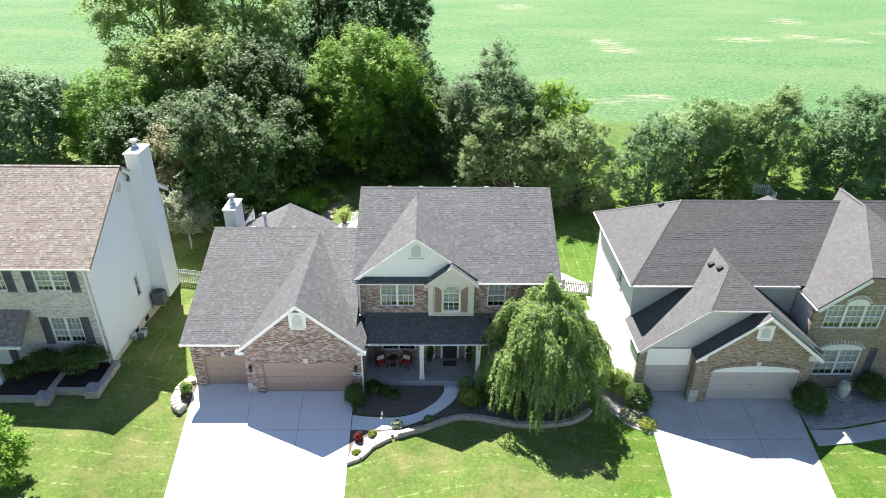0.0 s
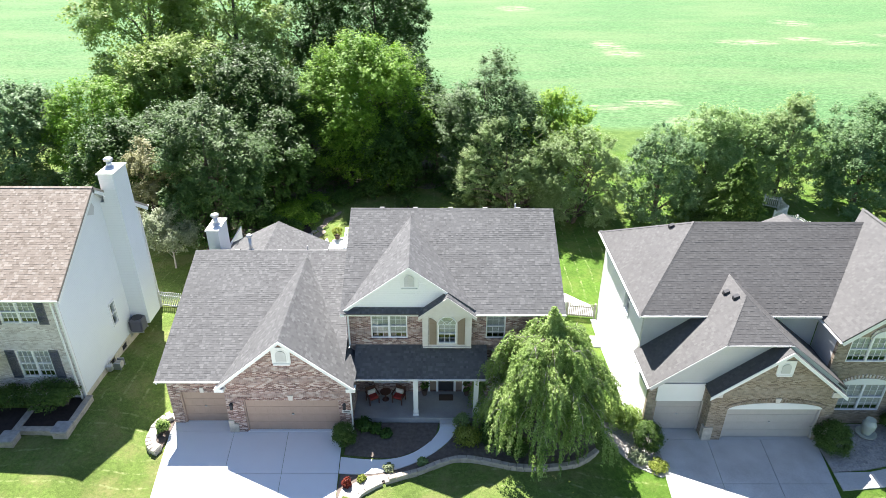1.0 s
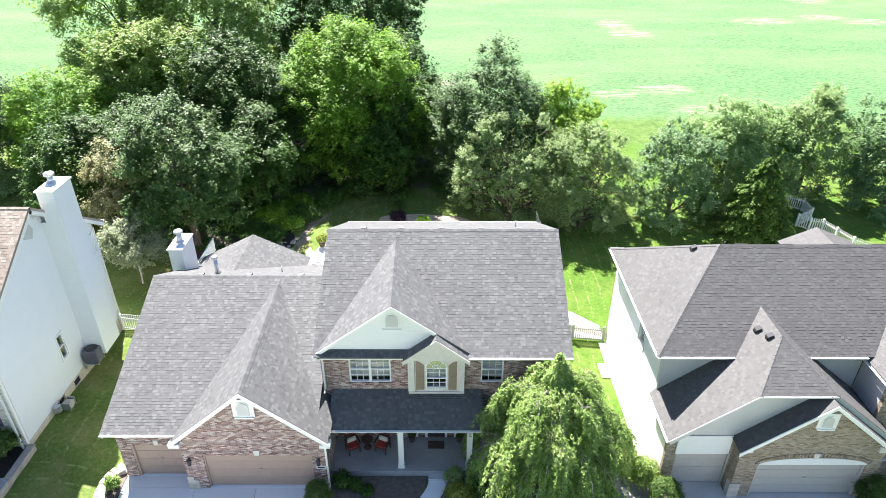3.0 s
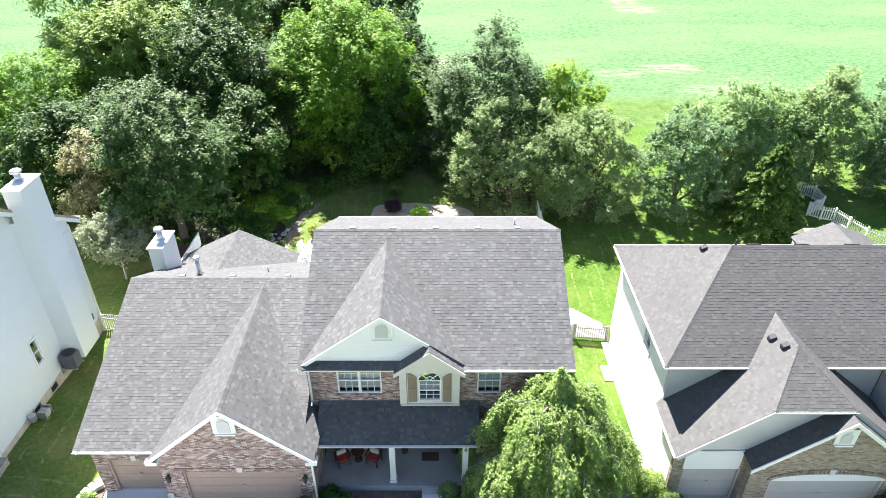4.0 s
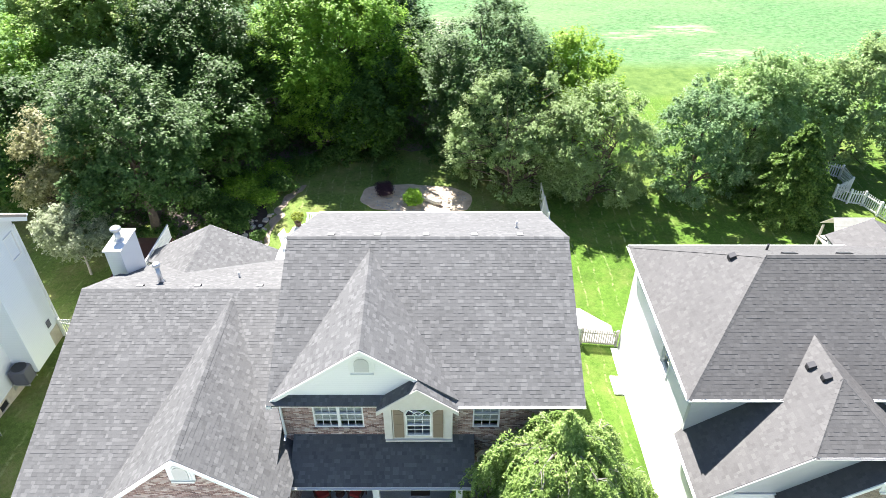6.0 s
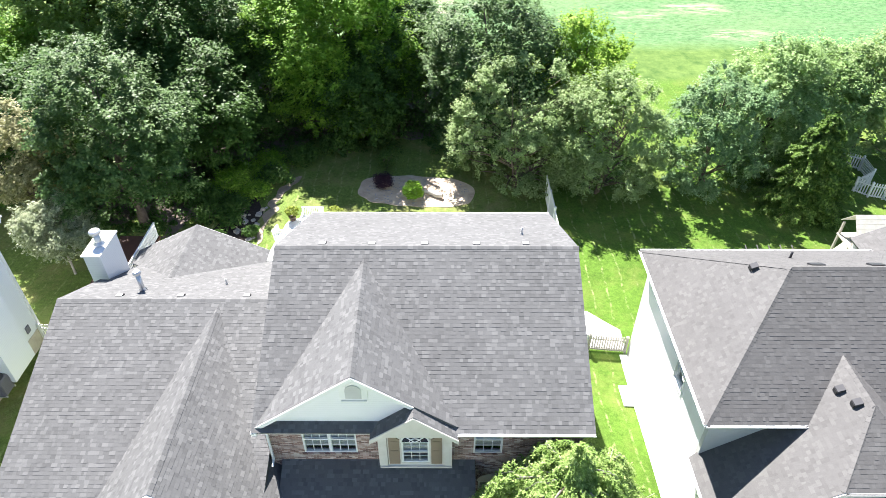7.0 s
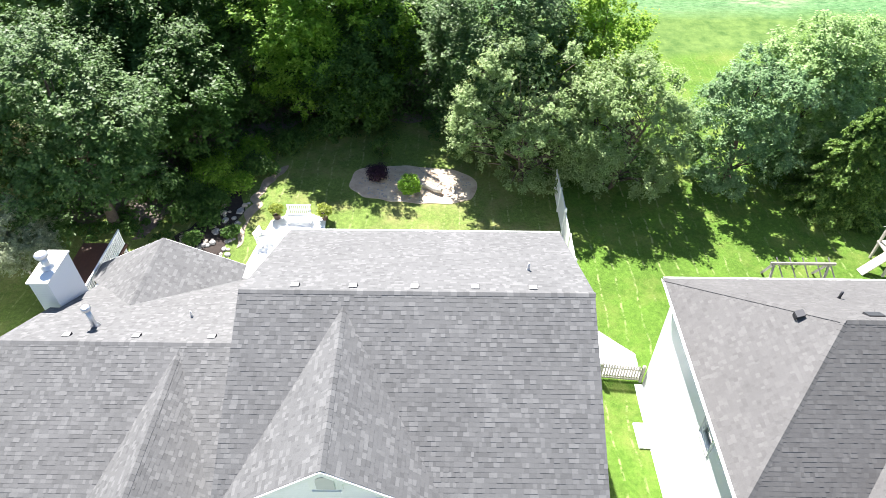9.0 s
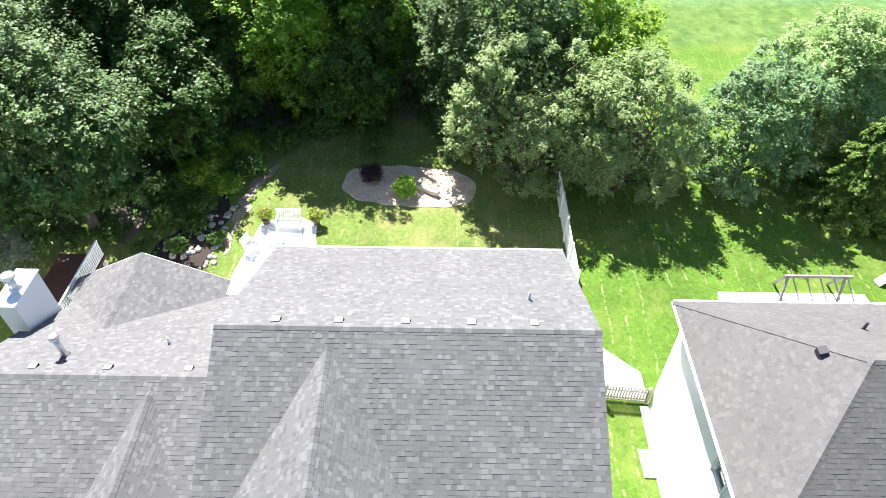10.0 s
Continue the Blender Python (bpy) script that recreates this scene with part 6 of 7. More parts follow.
def stone_edge(name, line, label, material=STONE, size=0.34, high=0.17, courses=1, seed=1, wide=0.22):
    """A curved low wall of single stones laid end to end."""
    rng = random.Random(seed)
    T = thing(name, line[0][0], line[0][1], level(*line[0]), label, "stone edging")
    for c in range(courses):
        rest, k = 0.0, 0
        dist = 0.5 * size * (c % 2)
        pts = [Vector((p[0], p[1], 0)) for p in line]
        while True:
            length = size * rng.uniform(0.8, 1.2)
            a, b = walk_line(pts, dist), walk_line(pts, dist + length - 0.015)
            if b is None:
                break
            z = min(level(a.x, a.y), level(b.x, b.y)) - 0.04 + c * high
            d = (b - a).normalized()
            s = Vector((-d.y, d.x, 0)) * (wide / 2) * rng.uniform(0.88, 1.1)
            h = (high + 0.04 if c == 0 else high) * rng.uniform(0.9, 1.05) - 0.008
            g = Geo()
            low = [a - s, b - s, b + s, a + s]
            m = 0.022
            top = [a - s + (d * m) + s.normalized() * m, b - s - d * m + s.normalized() * m, b + s - d * m - s.normalized() * m, a + s + d * m - s.normalized() * m]
            up = lambda ring, q: [Vector((p.x, p.y, q)) for p in ring]
            g.tube_rings([[tuple(p) for p in up(low, z)], [tuple(p) for p in up(low, z + h - m)], [tuple(p) for p in up(top, z + h)]])
            part("stone", g, material, T)
            dist += length
    return T


def walk_line(pts, dist):
    for a, b in zip(pts, pts[1:]):
        n = (b - a).length
        if dist <= n:
            return a + (b - a) * (dist / n) if n else a
        dist -= n
    return None


front_bed = bezier([(-4.35, 26.6), (-2.1, 26.4), (-0.9, 26.8), (0.1, 27.6), (0.45, 28.85)])
bed("mulch_bed", [(-4.35, 28.85)] + front_bed, MULCH, "dark mulch bed between the path and the porch")
outer = bezier([(-4.42, 23.1), (-3.75, 23.45), (-3.2, 24.2), (-2.4, 24.75), (-1.4, 25.15), (-0.5, 25.45), (0.5, 25.95), (1.4, 26.25), (2.6, 26.15), (4.2, 25.75), (5.8, 25.7), (7.4, 26.0), (8.6, 26.9)])
inner = bezier([(-4.38, 25.35), (-3.3, 25.3), (-2.2, 25.45), (-1.0, 25.9), (0.1, 26.6), (1.05, 27.6), (1.5, 28.85)])
bed("mulch_bed", outer + [(8.6, 30.4), (3.6, 30.4), (3.6, 28.85)] + inner[::-1], MULCH, "dark mulch bed curving from the driveway round the weeping tree")
bed("stone_bed", bezier([(-4.4, 23.2), (-3.7, 23.55), (-3.15, 24.25), (-2.4, 24.85), (-1.5, 25.2)]) + [(-1.35, 25.45), (-2.2, 25.3), (-3.0, 25.15), (-4.2, 24.4)], GRAVEL, "pale stone bed beside the path", 0.12)
stone_edge("bed_edging", outer[:26], "pale stone edging along the sunlit flower bed", STONE_PALE, 0.4, 0.2, 1, 4, 0.26)
stone_edge("bed_edging", outer[26:], "brown stone edging round the weeping tree's bed", STONE, 0.4, 0.17, 2, 5, 0.26)
ring = [(-13.75 + 0.74 * math.cos(t), 28.0 + 1.26 * math.sin(t)) for t in [1.7 + 3.1 * k / 30 for k in range(31)]]
stone_edge("planter_ring", ring, "round pale stone ring beside the garage", STONE_PALE, 0.3, 0.2, 2, 6, 0.5)
bed("mulch_bed", [(-13.72, 29.0)] + [(-13.75 + 0.62 * math.cos(t), 28.0 + 1.05 * math.sin(t)) for t in [1.8 + 2.8 * k / 14 for k in range(15)]] + [(-13.72, 27.0)], MULCH, "dark mulch inside the stone ring", 0.1)
shrub("shrub", -14.02, 28.1, 0.34, 0.95, LEAF_WEEP, "small green shrub inside the stone ring", 0.09, 1, ball=False)
shrub("boxwood", -4.42, 27.35, 0.62, 1.35, LEAF_BOX, "clipped egg-shaped dark boxwood beside the driveway", 0.06, 2)
shrub("shrub", 1.95, 27.55, 0.72, 0.85, LEAF_LIME, "yellow-green arching shrub in the mulch bed", 0.1, 3, ball=False)
shrub("shrub", 1.7, 28.5, 0.45, 1.0, LEAF_OLIVE, "thin upright shrub beside the porch", 0.09, 4, 0.6, ball=False)
shrub("shrub", 3.2, 27.7, 0.75, 0.85, LEAF_BOX, "low round dark shrub under the weeping tree", 0.07, 5)
shrub("shrub", 4.4, 26.9, 0.7, 0.8, LEAF_BOX, "low round dark shrub under the weeping tree", 0.07, 6)
shrub("shrub", 3.3, 28.9, 0.6, 0.9, LEAF_OLIVE, "thin shrub with drying twigs beside the porch", 0.08, 7, 0.5, ball=False)
for i, (x, y, r, h) in enumerate(((-3.55, 28.45, 0.45, 0.65), (-2.9, 28.2, 0.35, 0.5), (-2.3, 27.9, 0.3, 0.4))):
    shrub("hosta", x, y, r, h, LEAF_DEEP, "dark leafy plant in the mulch bed", 0.16, 10 + i, 0.5, ball=False, category="plant")
shrub("grass_tuft", -2.0, 25.62, 0.26, 0.4, LEAF_PALE, "pale tuft of ornamental grass by the path", 0.12, 20, 0.5, ball=False, category="plant")
shrub("grass_tuft", -0.35, 26.05, 0.24, 0.35, LEAF_OLIVE, "green tuft by the path", 0.12, 21, 0.5, ball=False, category="plant")
shrub("red_plant", -3.95, 24.6, 0.2, 0.6, LEAF_RED, "red-leaved plant in the stone bed", 0.15, 22, 0.5, ball=False, category="plant")
shrub("small_plant", -3.3, 24.95, 0.2, 0.3, LEAF_LIME, "small yellow-green plant in the stone bed", 0.1, 23, 0.5, ball=False, category="plant")
shrub("small_plant", -4.0, 23.75, 0.22, 0.25, LEAF_LIME, "small yellow-green plant in the stone bed", 0.1, 24, 0.5, ball=False, category="plant")


def porch_chair(x, y, z, turn):
    T = thing("armchair", 0, 0, 0, "dark wooden porch armchair with a red seat and pale pillow", "chair", "chairs on the porch")
    for a, b in ((-0.27, -0.25), (0.27, -0.25), (-0.27, 0.25), (0.27, 0.25)):
        part("leg", Geo().box(a - 0.025, a + 0.025, b - 0.025, b + 0.025, 0.0, 0.62 if b < 0 else 0.95), WOOD_BROWN, T)
    part("seat", Geo().box(-0.28, 0.28, -0.28, 0.26, 0.34, 0.39), WOOD_BROWN, T)
    part("cushion", Geo().soft_box(-0.25, 0.25, -0.27, 0.22, 0.39, 0.49, 0.03), CUSHION_RED, T, "red seat cushion")
    part("backrest", Geo().beam((0, 0.25, 0.92), (0, 0.3, 0.45), 0.5, 0.04, (0, 1, 0)), WOOD_BROWN, T)
    part("pillow", Geo().beam((0, 0.14, 0.78), (0, 0.2, 0.5), 0.42, 0.1, (0, 1, 0)), CUSHION_WHITE, T, "pale pillow")
    for a in (-0.3, 0.3):
        part("armrest", Geo().box(a - 0.035, a + 0.035, -0.3, 0.28, 0.62, 0.65), WOOD_BROWN, T)
    T.matrix_world = pose(x, y, z, 0, 0, turn)
    return T


porch_chair(-3.2, 30.15, 0.36, 28)
porch_chair(-1.75, 30.2, 0.36, -22)
tb = thing("side_table", -2.5, 30.35, 0.36, "small round dark table between the porch chairs", "table")
part("tabletop", Geo().lathe(-2.5, 30.35, [(0.28, 0.88), (0.3, 0.9), (0.3, 0.93)], 18), WOOD_BROWN, tb)
part("pedestal", Geo().lathe(-2.5, 30.35, [(0.2, 0.36), (0.18, 0.4), (0.04, 0.46), (0.04, 0.879)], 12), WOOD_BROWN, tb)
mat_t = tagged(part("doormat", Geo().soft_box(0.45, 1.25, 30.25, 30.75, 0.36, 0.385, 0.01), TERRACOTTA), "dark doormat on the porch floor", "doormat")
for i, x in enumerate((-0.35, 2.0)):
    pt = thing("porch_pot", x, 30.75, 0.36, "dark pot with a tall dark plant by the door", "plant pot", "pots by the door")
    part("pot", Geo().lathe(x, 30.75, [(0.12, 0.36), (0.17, 0.7), (0.19, 0.72), (0.15, 0.73)], 12), TERRACOTTA, pt)
    rngp = np.random.default_rng(90 + i)
    qp, mp = crown_blades(rngp, (x, 30.75, 1.2), (0.2, 0.2, 0.55), 24, 26, 0.09, 0.1)
    blades("foliage", qp, LEAF_BOX, pt)

# pale house: walled planters
for x0, x1, y0, y1 in ((-24.0, -21.2, 26.75, 29.0), (-21.0, -18.5, 27.35, 29.95)):
    bed("raised_soil", [(x0, y0), (x1, y0), (x1, y1), (x0, y1)], MULCH_DARK, "dark soil in a raised stone planter", 0.18, 0.3)


def block_wall(p, q, z0, z1, label, seed):
    rng = random.Random(seed)
    p, q = Vector((*p, 0)), Vector((*q, 0))
    T = thing("stone_wall", p.x, p.y, z0, label, "garden wall")
    d = (q - p).normalized()
    s = Vector((-d.y, d.x, 0)) * 0.14
    n = (q - p).length
    rows = 3
    for r in range(rows):
        a = -0.12 * (r % 2)
        while a < n:
            b = min(n, a + rng.uniform(0.3, 0.5))
            lo, hi = z0 + (z1 - z0) * r / rows, z0 + (z1 - z0) * (r + 1) / rows - 0.01
            e = rng.uniform(-0.015, 0.015)
            u, v = p + d * max(a, 0) + s.normalized() * e, p + d * (b - 0.012) + s.normalized() * e
            if (v - u).length > 0.03:
                part("block", Geo().prism([(*(w.xy), lo) for w in (u - s, v - s, v + s, u + s)], [(*(w.xy), hi) for w in (u - s, v - s, v + s, u + s)]), STONE, T)
            a = b
    part("coping", Geo().beam((p.x, p.y, z1 + 0.06), (q.x, q.y, z1 + 0.06), 0.34, 0.06), STONE, T)
    return T


block_wall((-24.2, 26.75), (-21.35, 26.75), 0.45, 0.95, "low wall of grey-brown stone blocks round a planter", 1)
block_wall((-21.1, 27.1), (-21.1, 29.9), 0.45, 0.95, "low wall of grey-brown stone blocks between planters", 2)
block_wall((-20.9, 27.4), (-19.05, 27.4), 0.45, 0.95, "low wall of grey-brown stone blocks round a planter", 3)
block_wall((-18.55, 27.75), (-18.55, 29.95), 0.45, 0.95, "low wall of grey-brown stone blocks beside the lawn", 4)
for i, (x, y) in enumerate(((-21.1, 26.75), (-18.75, 27.4))):
    T = thing("stone_post", x, y, 0.4, "square stone block post with a flat cap", "garden post", "planter posts")
    for r in range(3):
        for a, b in ((-0.36, -0.005), (0.005, 0.36)):
            if r % 2:
                part("block", Geo().box(x + a, x + b, y - 0.36, y + 0.36, 0.3 + r * 0.25, 0.54 + r * 0.25), STONE, T)
            else:
                part("block", Geo().box(x - 0.36, x + 0.36, y + a, y + b, 0.3 + r * 0.25, 0.54 + r * 0.25), STONE, T)
    part("cap", Geo().soft_box(x - 0.42, x + 0.42, y - 0.42, y + 0.42, 1.06, 1.16, 0.025), STONE_GREY, T)
for i, (x, y, r, h) in enumerate(((-22.2, 29.0, 0.9, 1.1), (-20.3, 29.0, 1.05, 1.3), (-19.4, 29.2, 0.85, 1.3), (-23.3, 28.4, 0.7, 0.8))):
    shrub("yew", x, y, r, h, LEAF_BOX, "dark spreading yew in the raised planter", 0.1, 40 + i, 0.8, ball=False, z=level(x, y) + 0.4)
tree("shrub_tree", -20.5, 21.0, 4.2, 2.0, LEAF_BRIGHT, "leafy bright green young tree on the front lawn", 0.05, 0.13, 0.42, seed=44, trunk=0.06)


def condenser(x, y, z):
    T = thing("air_conditioner", x, y, z, "dark grey outdoor air conditioner on a wall bracket", "air conditioner")
    part("bracket", Geo().box(x - 0.48, x + 0.4, y - 0.36, y - 0.3, z, z + 0.08).box(x - 0.48, x + 0.4, y + 0.3, y + 0.36, z, z + 0.08).box(x - 0.48, x - 0.42, y - 0.36, y + 0.36, z - 0.3, z), METAL, T)
    part("body", Geo().soft_box(x - 0.38, x + 0.38, y - 0.38, y + 0.38, z + 0.08, z + 0.92, 0.05), SHUTTER_GREY, T)
    for k in range(9):
        zz = z + 0.16 + k * 0.078
        part("louvre", Geo().box(x - 0.395, x + 0.395, y - 0.395, y + 0.395, zz, zz + 0.02), SHUTTER_GREY, T)
    part("top_grille", Geo().lathe(x, y, [(0.34, z + 0.925), (0.34, z + 0.945), (0.3, z + 0.955), (0.06, z + 0.965)], 20), DARK_METAL, T)
    return T


condenser(-18.3, 36.0, 1.0)
gm = thing("gas_meter", -18.55, 32.35, 0.55, "grey gas meter with pipes and a hose reel", "meter")
part("meter_body", Geo().soft_box(-18.72, -18.42, 32.2, 32.55, 0.75, 1.12, 0.04), METAL, gm)
part("pipe", Geo().tube([(-18.6, 32.65, 0.5), (-18.6, 32.65, 1.25), (-18.6, 32.4, 1.25), (-18.6, 32.4, 1.1)], [0.02] * 4, 7), METAL, gm)
part("hose_reel", Geo().tube([(-18.45, 32.9, 0.75), (-18.15, 32.9, 0.75)], [0.24, 0.24], 16), WOOD_GREY, gm)
for y in (32.62, 33.14):
    part("reel_frame", Geo().box(-18.5, -18.1, y, y + 0.04, 0.5, 1.02), METAL, gm)

# tan house garden
bed("gravel_bed", [(20.42, 25.95), (22.2, 26.1), (24.5, 26.6), (27.5, 27.3), (27.5, 29.3), (21.1, 29.3), (21.0, 28.1), (20.55, 28.0)], GRAVEL, "grey gravel bed before the tan brick wall")
tagged(part("footpath", laid([(20.3, 24.8), (22.3, 25.0), (25.0, 25.5), (28.0, 26.2), (28.0, 27.2), (25.0, 26.55), (22.3, 25.95), (20.4, 25.9)], 0.12, 0.05), CONCRETE_OLD), "grey concrete path beside the gravel bed", "path", kind="structure")
rg = random.Random(8)
gr = Geo()
for i in range(700):
    x, y = rg.uniform(20.9, 27.3), rg.uniform(26.3, 29.2)
    if y > 26.2 + (x - 20.8) * 0.17:
        s = rg.uniform(0.03, 0.075)
        gr.rock(x, y, level(x, y) + 0.045, s, s * rg.uniform(0.7, 1.2), s * 0.8, rg, 5)
tagged(part("gravel_stones", gr, STONE_GREY), "loose grey stones on the gravel bed", "gravel", kind="stuff")
shrub("boxwood", 20.95, 27.45, 0.95, 1.75, LEAF_BOX, "large clipped round dark boxwood beside the garage", 0.07, 50)
shrub("shrub", 25.2, 28.6, 0.9, 1.5, LEAF_BOX, "dark shrub under the window", 0.09, 51, ball=False)
shrub("shrub", 27.0, 28.0, 0.8, 1.1, LEAF_BOX, "dark round shrub in the gravel bed", 0.09, 52)
shrub("boxwood", 11.37, 27.6, 0.78, 1.6, LEAF_BOX, "round green shrub beside the neighbouring driveway", 0.08, 53)
shrub("shrub", 10.7, 29.0, 0.9, 1.4, LEAF_WOOD, "loose green shrub at the house corner", 0.1, 54, ball=False)
shrub("shrub", 9.9, 29.4, 0.7, 1.0, LEAF_WOOD, "loose green shrub at the house corner", 0.1, 55, ball=False)
shrub("variegated_plant", 10.75, 26.75, 0.5, 0.45, LEAF_PALE, "pale variegated low plant in the pale gravel", 0.11, 56, 0.7, ball=False, category="plant")
shrub("variegated_plant", 11.6, 26.2, 0.5, 0.45, LEAF_LIME, "yellow-green low plant in the pale gravel", 0.11, 57, 0.7, ball=False, category="plant")
bed("stone_bed", [(9.2, 28.8), (9.6, 27.4), (10.4, 26.3), (11.6, 25.6), (12.0, 25.75), (12.0, 28.7), (11.4, 29.6), (9.6, 29.9)], GRAVEL, "pale stone bed beside the neighbouring driveway", 0.05)
urn = thing("urn_fountain", 23.5, 28.5, -0.5, "pale green ceramic urn on a round dish", "urn")
part("dish", Geo().lathe(23.5, 28.5, [(0.2, -0.46), (0.48, -0.36), (0.52, -0.28), (0.46, -0.28), (0.3, -0.36)], 22), CERAMIC, urn)
part("urn", Geo().lathe(23.5, 28.5, [(0.2, -0.36), (0.25, -0.2), (0.33, 0.1), (0.34, 0.35), (0.24, 0.55), (0.2, 0.58), (0.24, 0.64), (0.18, 0.64)], 22), CERAMIC, urn)


# ---------------------------------------------------------------- fences
def picket_fence(name, p, q, high, label, material, pitch=0.13, wide=0.08, solid=False, z=None, group="", last=True):
    p, q = Vector((*p, 0)), Vector((*q, 0))
    zz = lambda v: (level(v.x, v.y) if z is None else z)
    T = thing(name, p.x, p.y, zz(p), label, "fence", group)
    d = (q - p).normalized()
    n = (q - p).length
    posts = max(1, round(n / 2.2))
    for i in range(posts + (1 if last else 0)):
        v = p + (q - p) * (i / posts)
        b = zz(v)
        ps = part("post", Geo().box(v.x - 0.06, v.x + 0.06, v.y - 0.06, v.y + 0.06, b - 0.1, b + high + 0.06), material, T)
        part("post_cap", Geo().prism([(v.x - 0.08, v.y - 0.08, b + high + 0.061), (v.x + 0.08, v.y - 0.08, b + high + 0.061), (v.x + 0.08, v.y + 0.08, b + high + 0.061), (v.x - 0.08, v.y + 0.08, b + high + 0.061)],
                                     [(v.x - 0.02, v.y - 0.02, b + high + 0.13), (v.x + 0.02, v.y - 0.02, b + high + 0.13), (v.x + 0.02, v.y + 0.02, b + high + 0.13), (v.x - 0.02, v.y + 0.02, b + high + 0.13)]), material, ps)
    for h in (0.2, high - 0.18):
        part("rail", Geo().beam((p.x, p.y, zz(p) + h), (q.x, q.y, zz(q) + h), 0.04, 0.09), material, T)
    k = int(n / pitch)
    side = Vector((-d.y, d.x, 0)) * 0.032
    for i in range(k):
        v = p + d * (pitch * (i + 0.5)) + side
        b = zz(v) + 0.05
        e = d * (wide / 2)
        low = [v - e - side * 0.3, v + e - side * 0.3, v + e + side * 0.3, v - e + side * 0.3]
        part("picket", Geo().prism([(w.x, w.y, b) for w in low], [(w.x, w.y, b + high - 0.04) for w in low]), material, T)
    return T


picket_fence("picket_fence", (7.1, 40.5), (9.35, 40.5), 1.1, "white picket fence between the houses", TRIM)
picket_fence("gate", (9.45, 40.45), (11.4, 40.38), 1.1, "weathered pale picket gate between the houses", WOOD_GREY)
picket_fence("picket_fence", (-18.7, 40.1), (-14.0, 40.0), 1.15, "white picket fence beside the pale house", TRIM)
for k in range(4):
    y0 = 46.6 + 2.1 * k
    T = thing("fence_panel", 8.9, y0, level(8.9, y0), "tall white vinyl fence panel at the lawn's edge", "fence", "tall fence panels")
    h = 1.85 - 0.12 * (k % 2)
    b = level(8.9, y0)
    part("post", Geo().box(8.83, 8.97, y0 - 0.07, y0 + 0.07, b - 0.1, b + h + 0.12), TRIM, T)
    for r in (0.15, h - 0.1):
        part("rail", Geo().box(8.87, 8.93, y0 + 0.07, y0 + 2.03, b + r, b + r + 0.12), TRIM, T)
    for i in range(12):
        yy = y0 + 0.075 + i * 0.163
        part("board", Geo().box(8.885, 8.915, yy, yy + 0.158, b + 0.1, b + h), TRIM, T)
# raised deck with a white railing behind the chimney
dk = thing("deck", -14.3, 44.4, -0.7, "raised deck with a white slatted railing behind the back room", "deck")
# the dark brown floor colour stands in for shadow on the deck
part("deck_floor", Geo().box(-16.6, -14.35, 42.0, 46.2, 2.0, 2.15), WOOD_BROWN, dk)
for x, y in ((-16.45, 42.15), (-14.5, 46.05), (-16.45, 46.05), (-14.5, 42.15)):
    part("deck_post", Geo().box(x - 0.07, x + 0.07, y - 0.07, y + 0.07, -0.9, 2.0), TRIM, dk)
rl = part("railing", Geo().box(-14.44, -14.36, 41.7, 46.1, 3.12, 3.2), TRIM, dk)
part("bottom_rail", Geo().box(-14.43, -14.37, 41.7, 46.1, 2.25, 2.32), TRIM, dk)
for i in range(30):
    y = 41.78 + i * 0.147
    part("baluster", Geo().box(-14.42, -14.38, y - 0.04, y + 0.04, 2.321, 3.119), TRIM, dk)

# concrete pad and side path of the tan house
tagged(part("concrete_pad", laid([(7.2, 43.4), (9.9, 43.35), (11.5, 42.0), (11.5, 40.6), (7.2, 40.8)], 0.1, 0.05), CONCRETE), "pale concrete pad behind the gate", "paving", kind="structure")
tagged(part("side_path", laid([(10.95, 29.9), (11.5, 29.6), (11.5, 40.2), (11.1, 40.2)], 0.1, 0.04), CONCRETE), "pale gravel strip along the white wall", "path", kind="structure")
tagged(part("step_pad", laid([(10.55, 36.7), (11.45, 36.7), (11.45, 38.0), (10.55, 38.0)], 0.1, 0.09), CONCRETE), "square concrete pad beside the white wall", "paving", kind="structure")

# ---------------------------------------------------------------- back garden
patio_line = [(-9.2, 47.9), (-8.95, 49.5), (-8.6, 51.6), (-7.6, 52.3), (-6.2, 52.3), (-5.3, 51.8), (-5.2, 50.6), (-4.6, 48.0), (-4.4, 42.9), (-7.6, 43.8), (-10.4, 44.0), (-10.6, 46.6), (-9.3, 46.9)]
tagged(part("patio", laid(patio_line, 0.12, 0.06), CONCRETE), "sunlit pale concrete patio behind the house", "patio", kind="structure")


def bench(x, y, turn, wide, label, name="garden_bench", category="bench"):
    T = thing(name, 0, 0, 0, label, category)
    w = wide / 2
    for a in (-w + 0.05, w - 0.05):
        part("leg", Geo().box(a - 0.035, a + 0.035, -0.28, -0.21, 0, 0.62), TRIM, T)
        part("leg", Geo().beam((a, 0.36, 0.98), (a, 0.2, 0.0), 0.07, 0.07, (0, 1, 0)), TRIM, T)
        part("armrest", Geo().box(a - 0.05, a + 0.05, -0.31, 0.3, 0.62, 0.66), TRIM, T)
    for k in range(6):
        b = -0.26 + k * 0.085
        part("seat_slat", Geo().box(-w, w, b, b + 0.065, 0.42, 0.45), TRIM, T)
    n = max(4, round(wide / 0.13))
    for k in range(n):
        a = -w + 0.06 + (wide - 0.12) * (k + 0.5) / n
        part("back_slat", Geo().beam((a, 0.345, 0.93), (a, 0.25, 0.46), 0.075, 0.02, (0, 1, 0)), TRIM, T)
    part("top_rail", Geo().box(-w, w, 0.325, 0.385, 0.931, 1.0), TRIM, T)
    T.matrix_world = pose(x, y, level(x, y) + 0.06, 0, 0, turn)
    return T


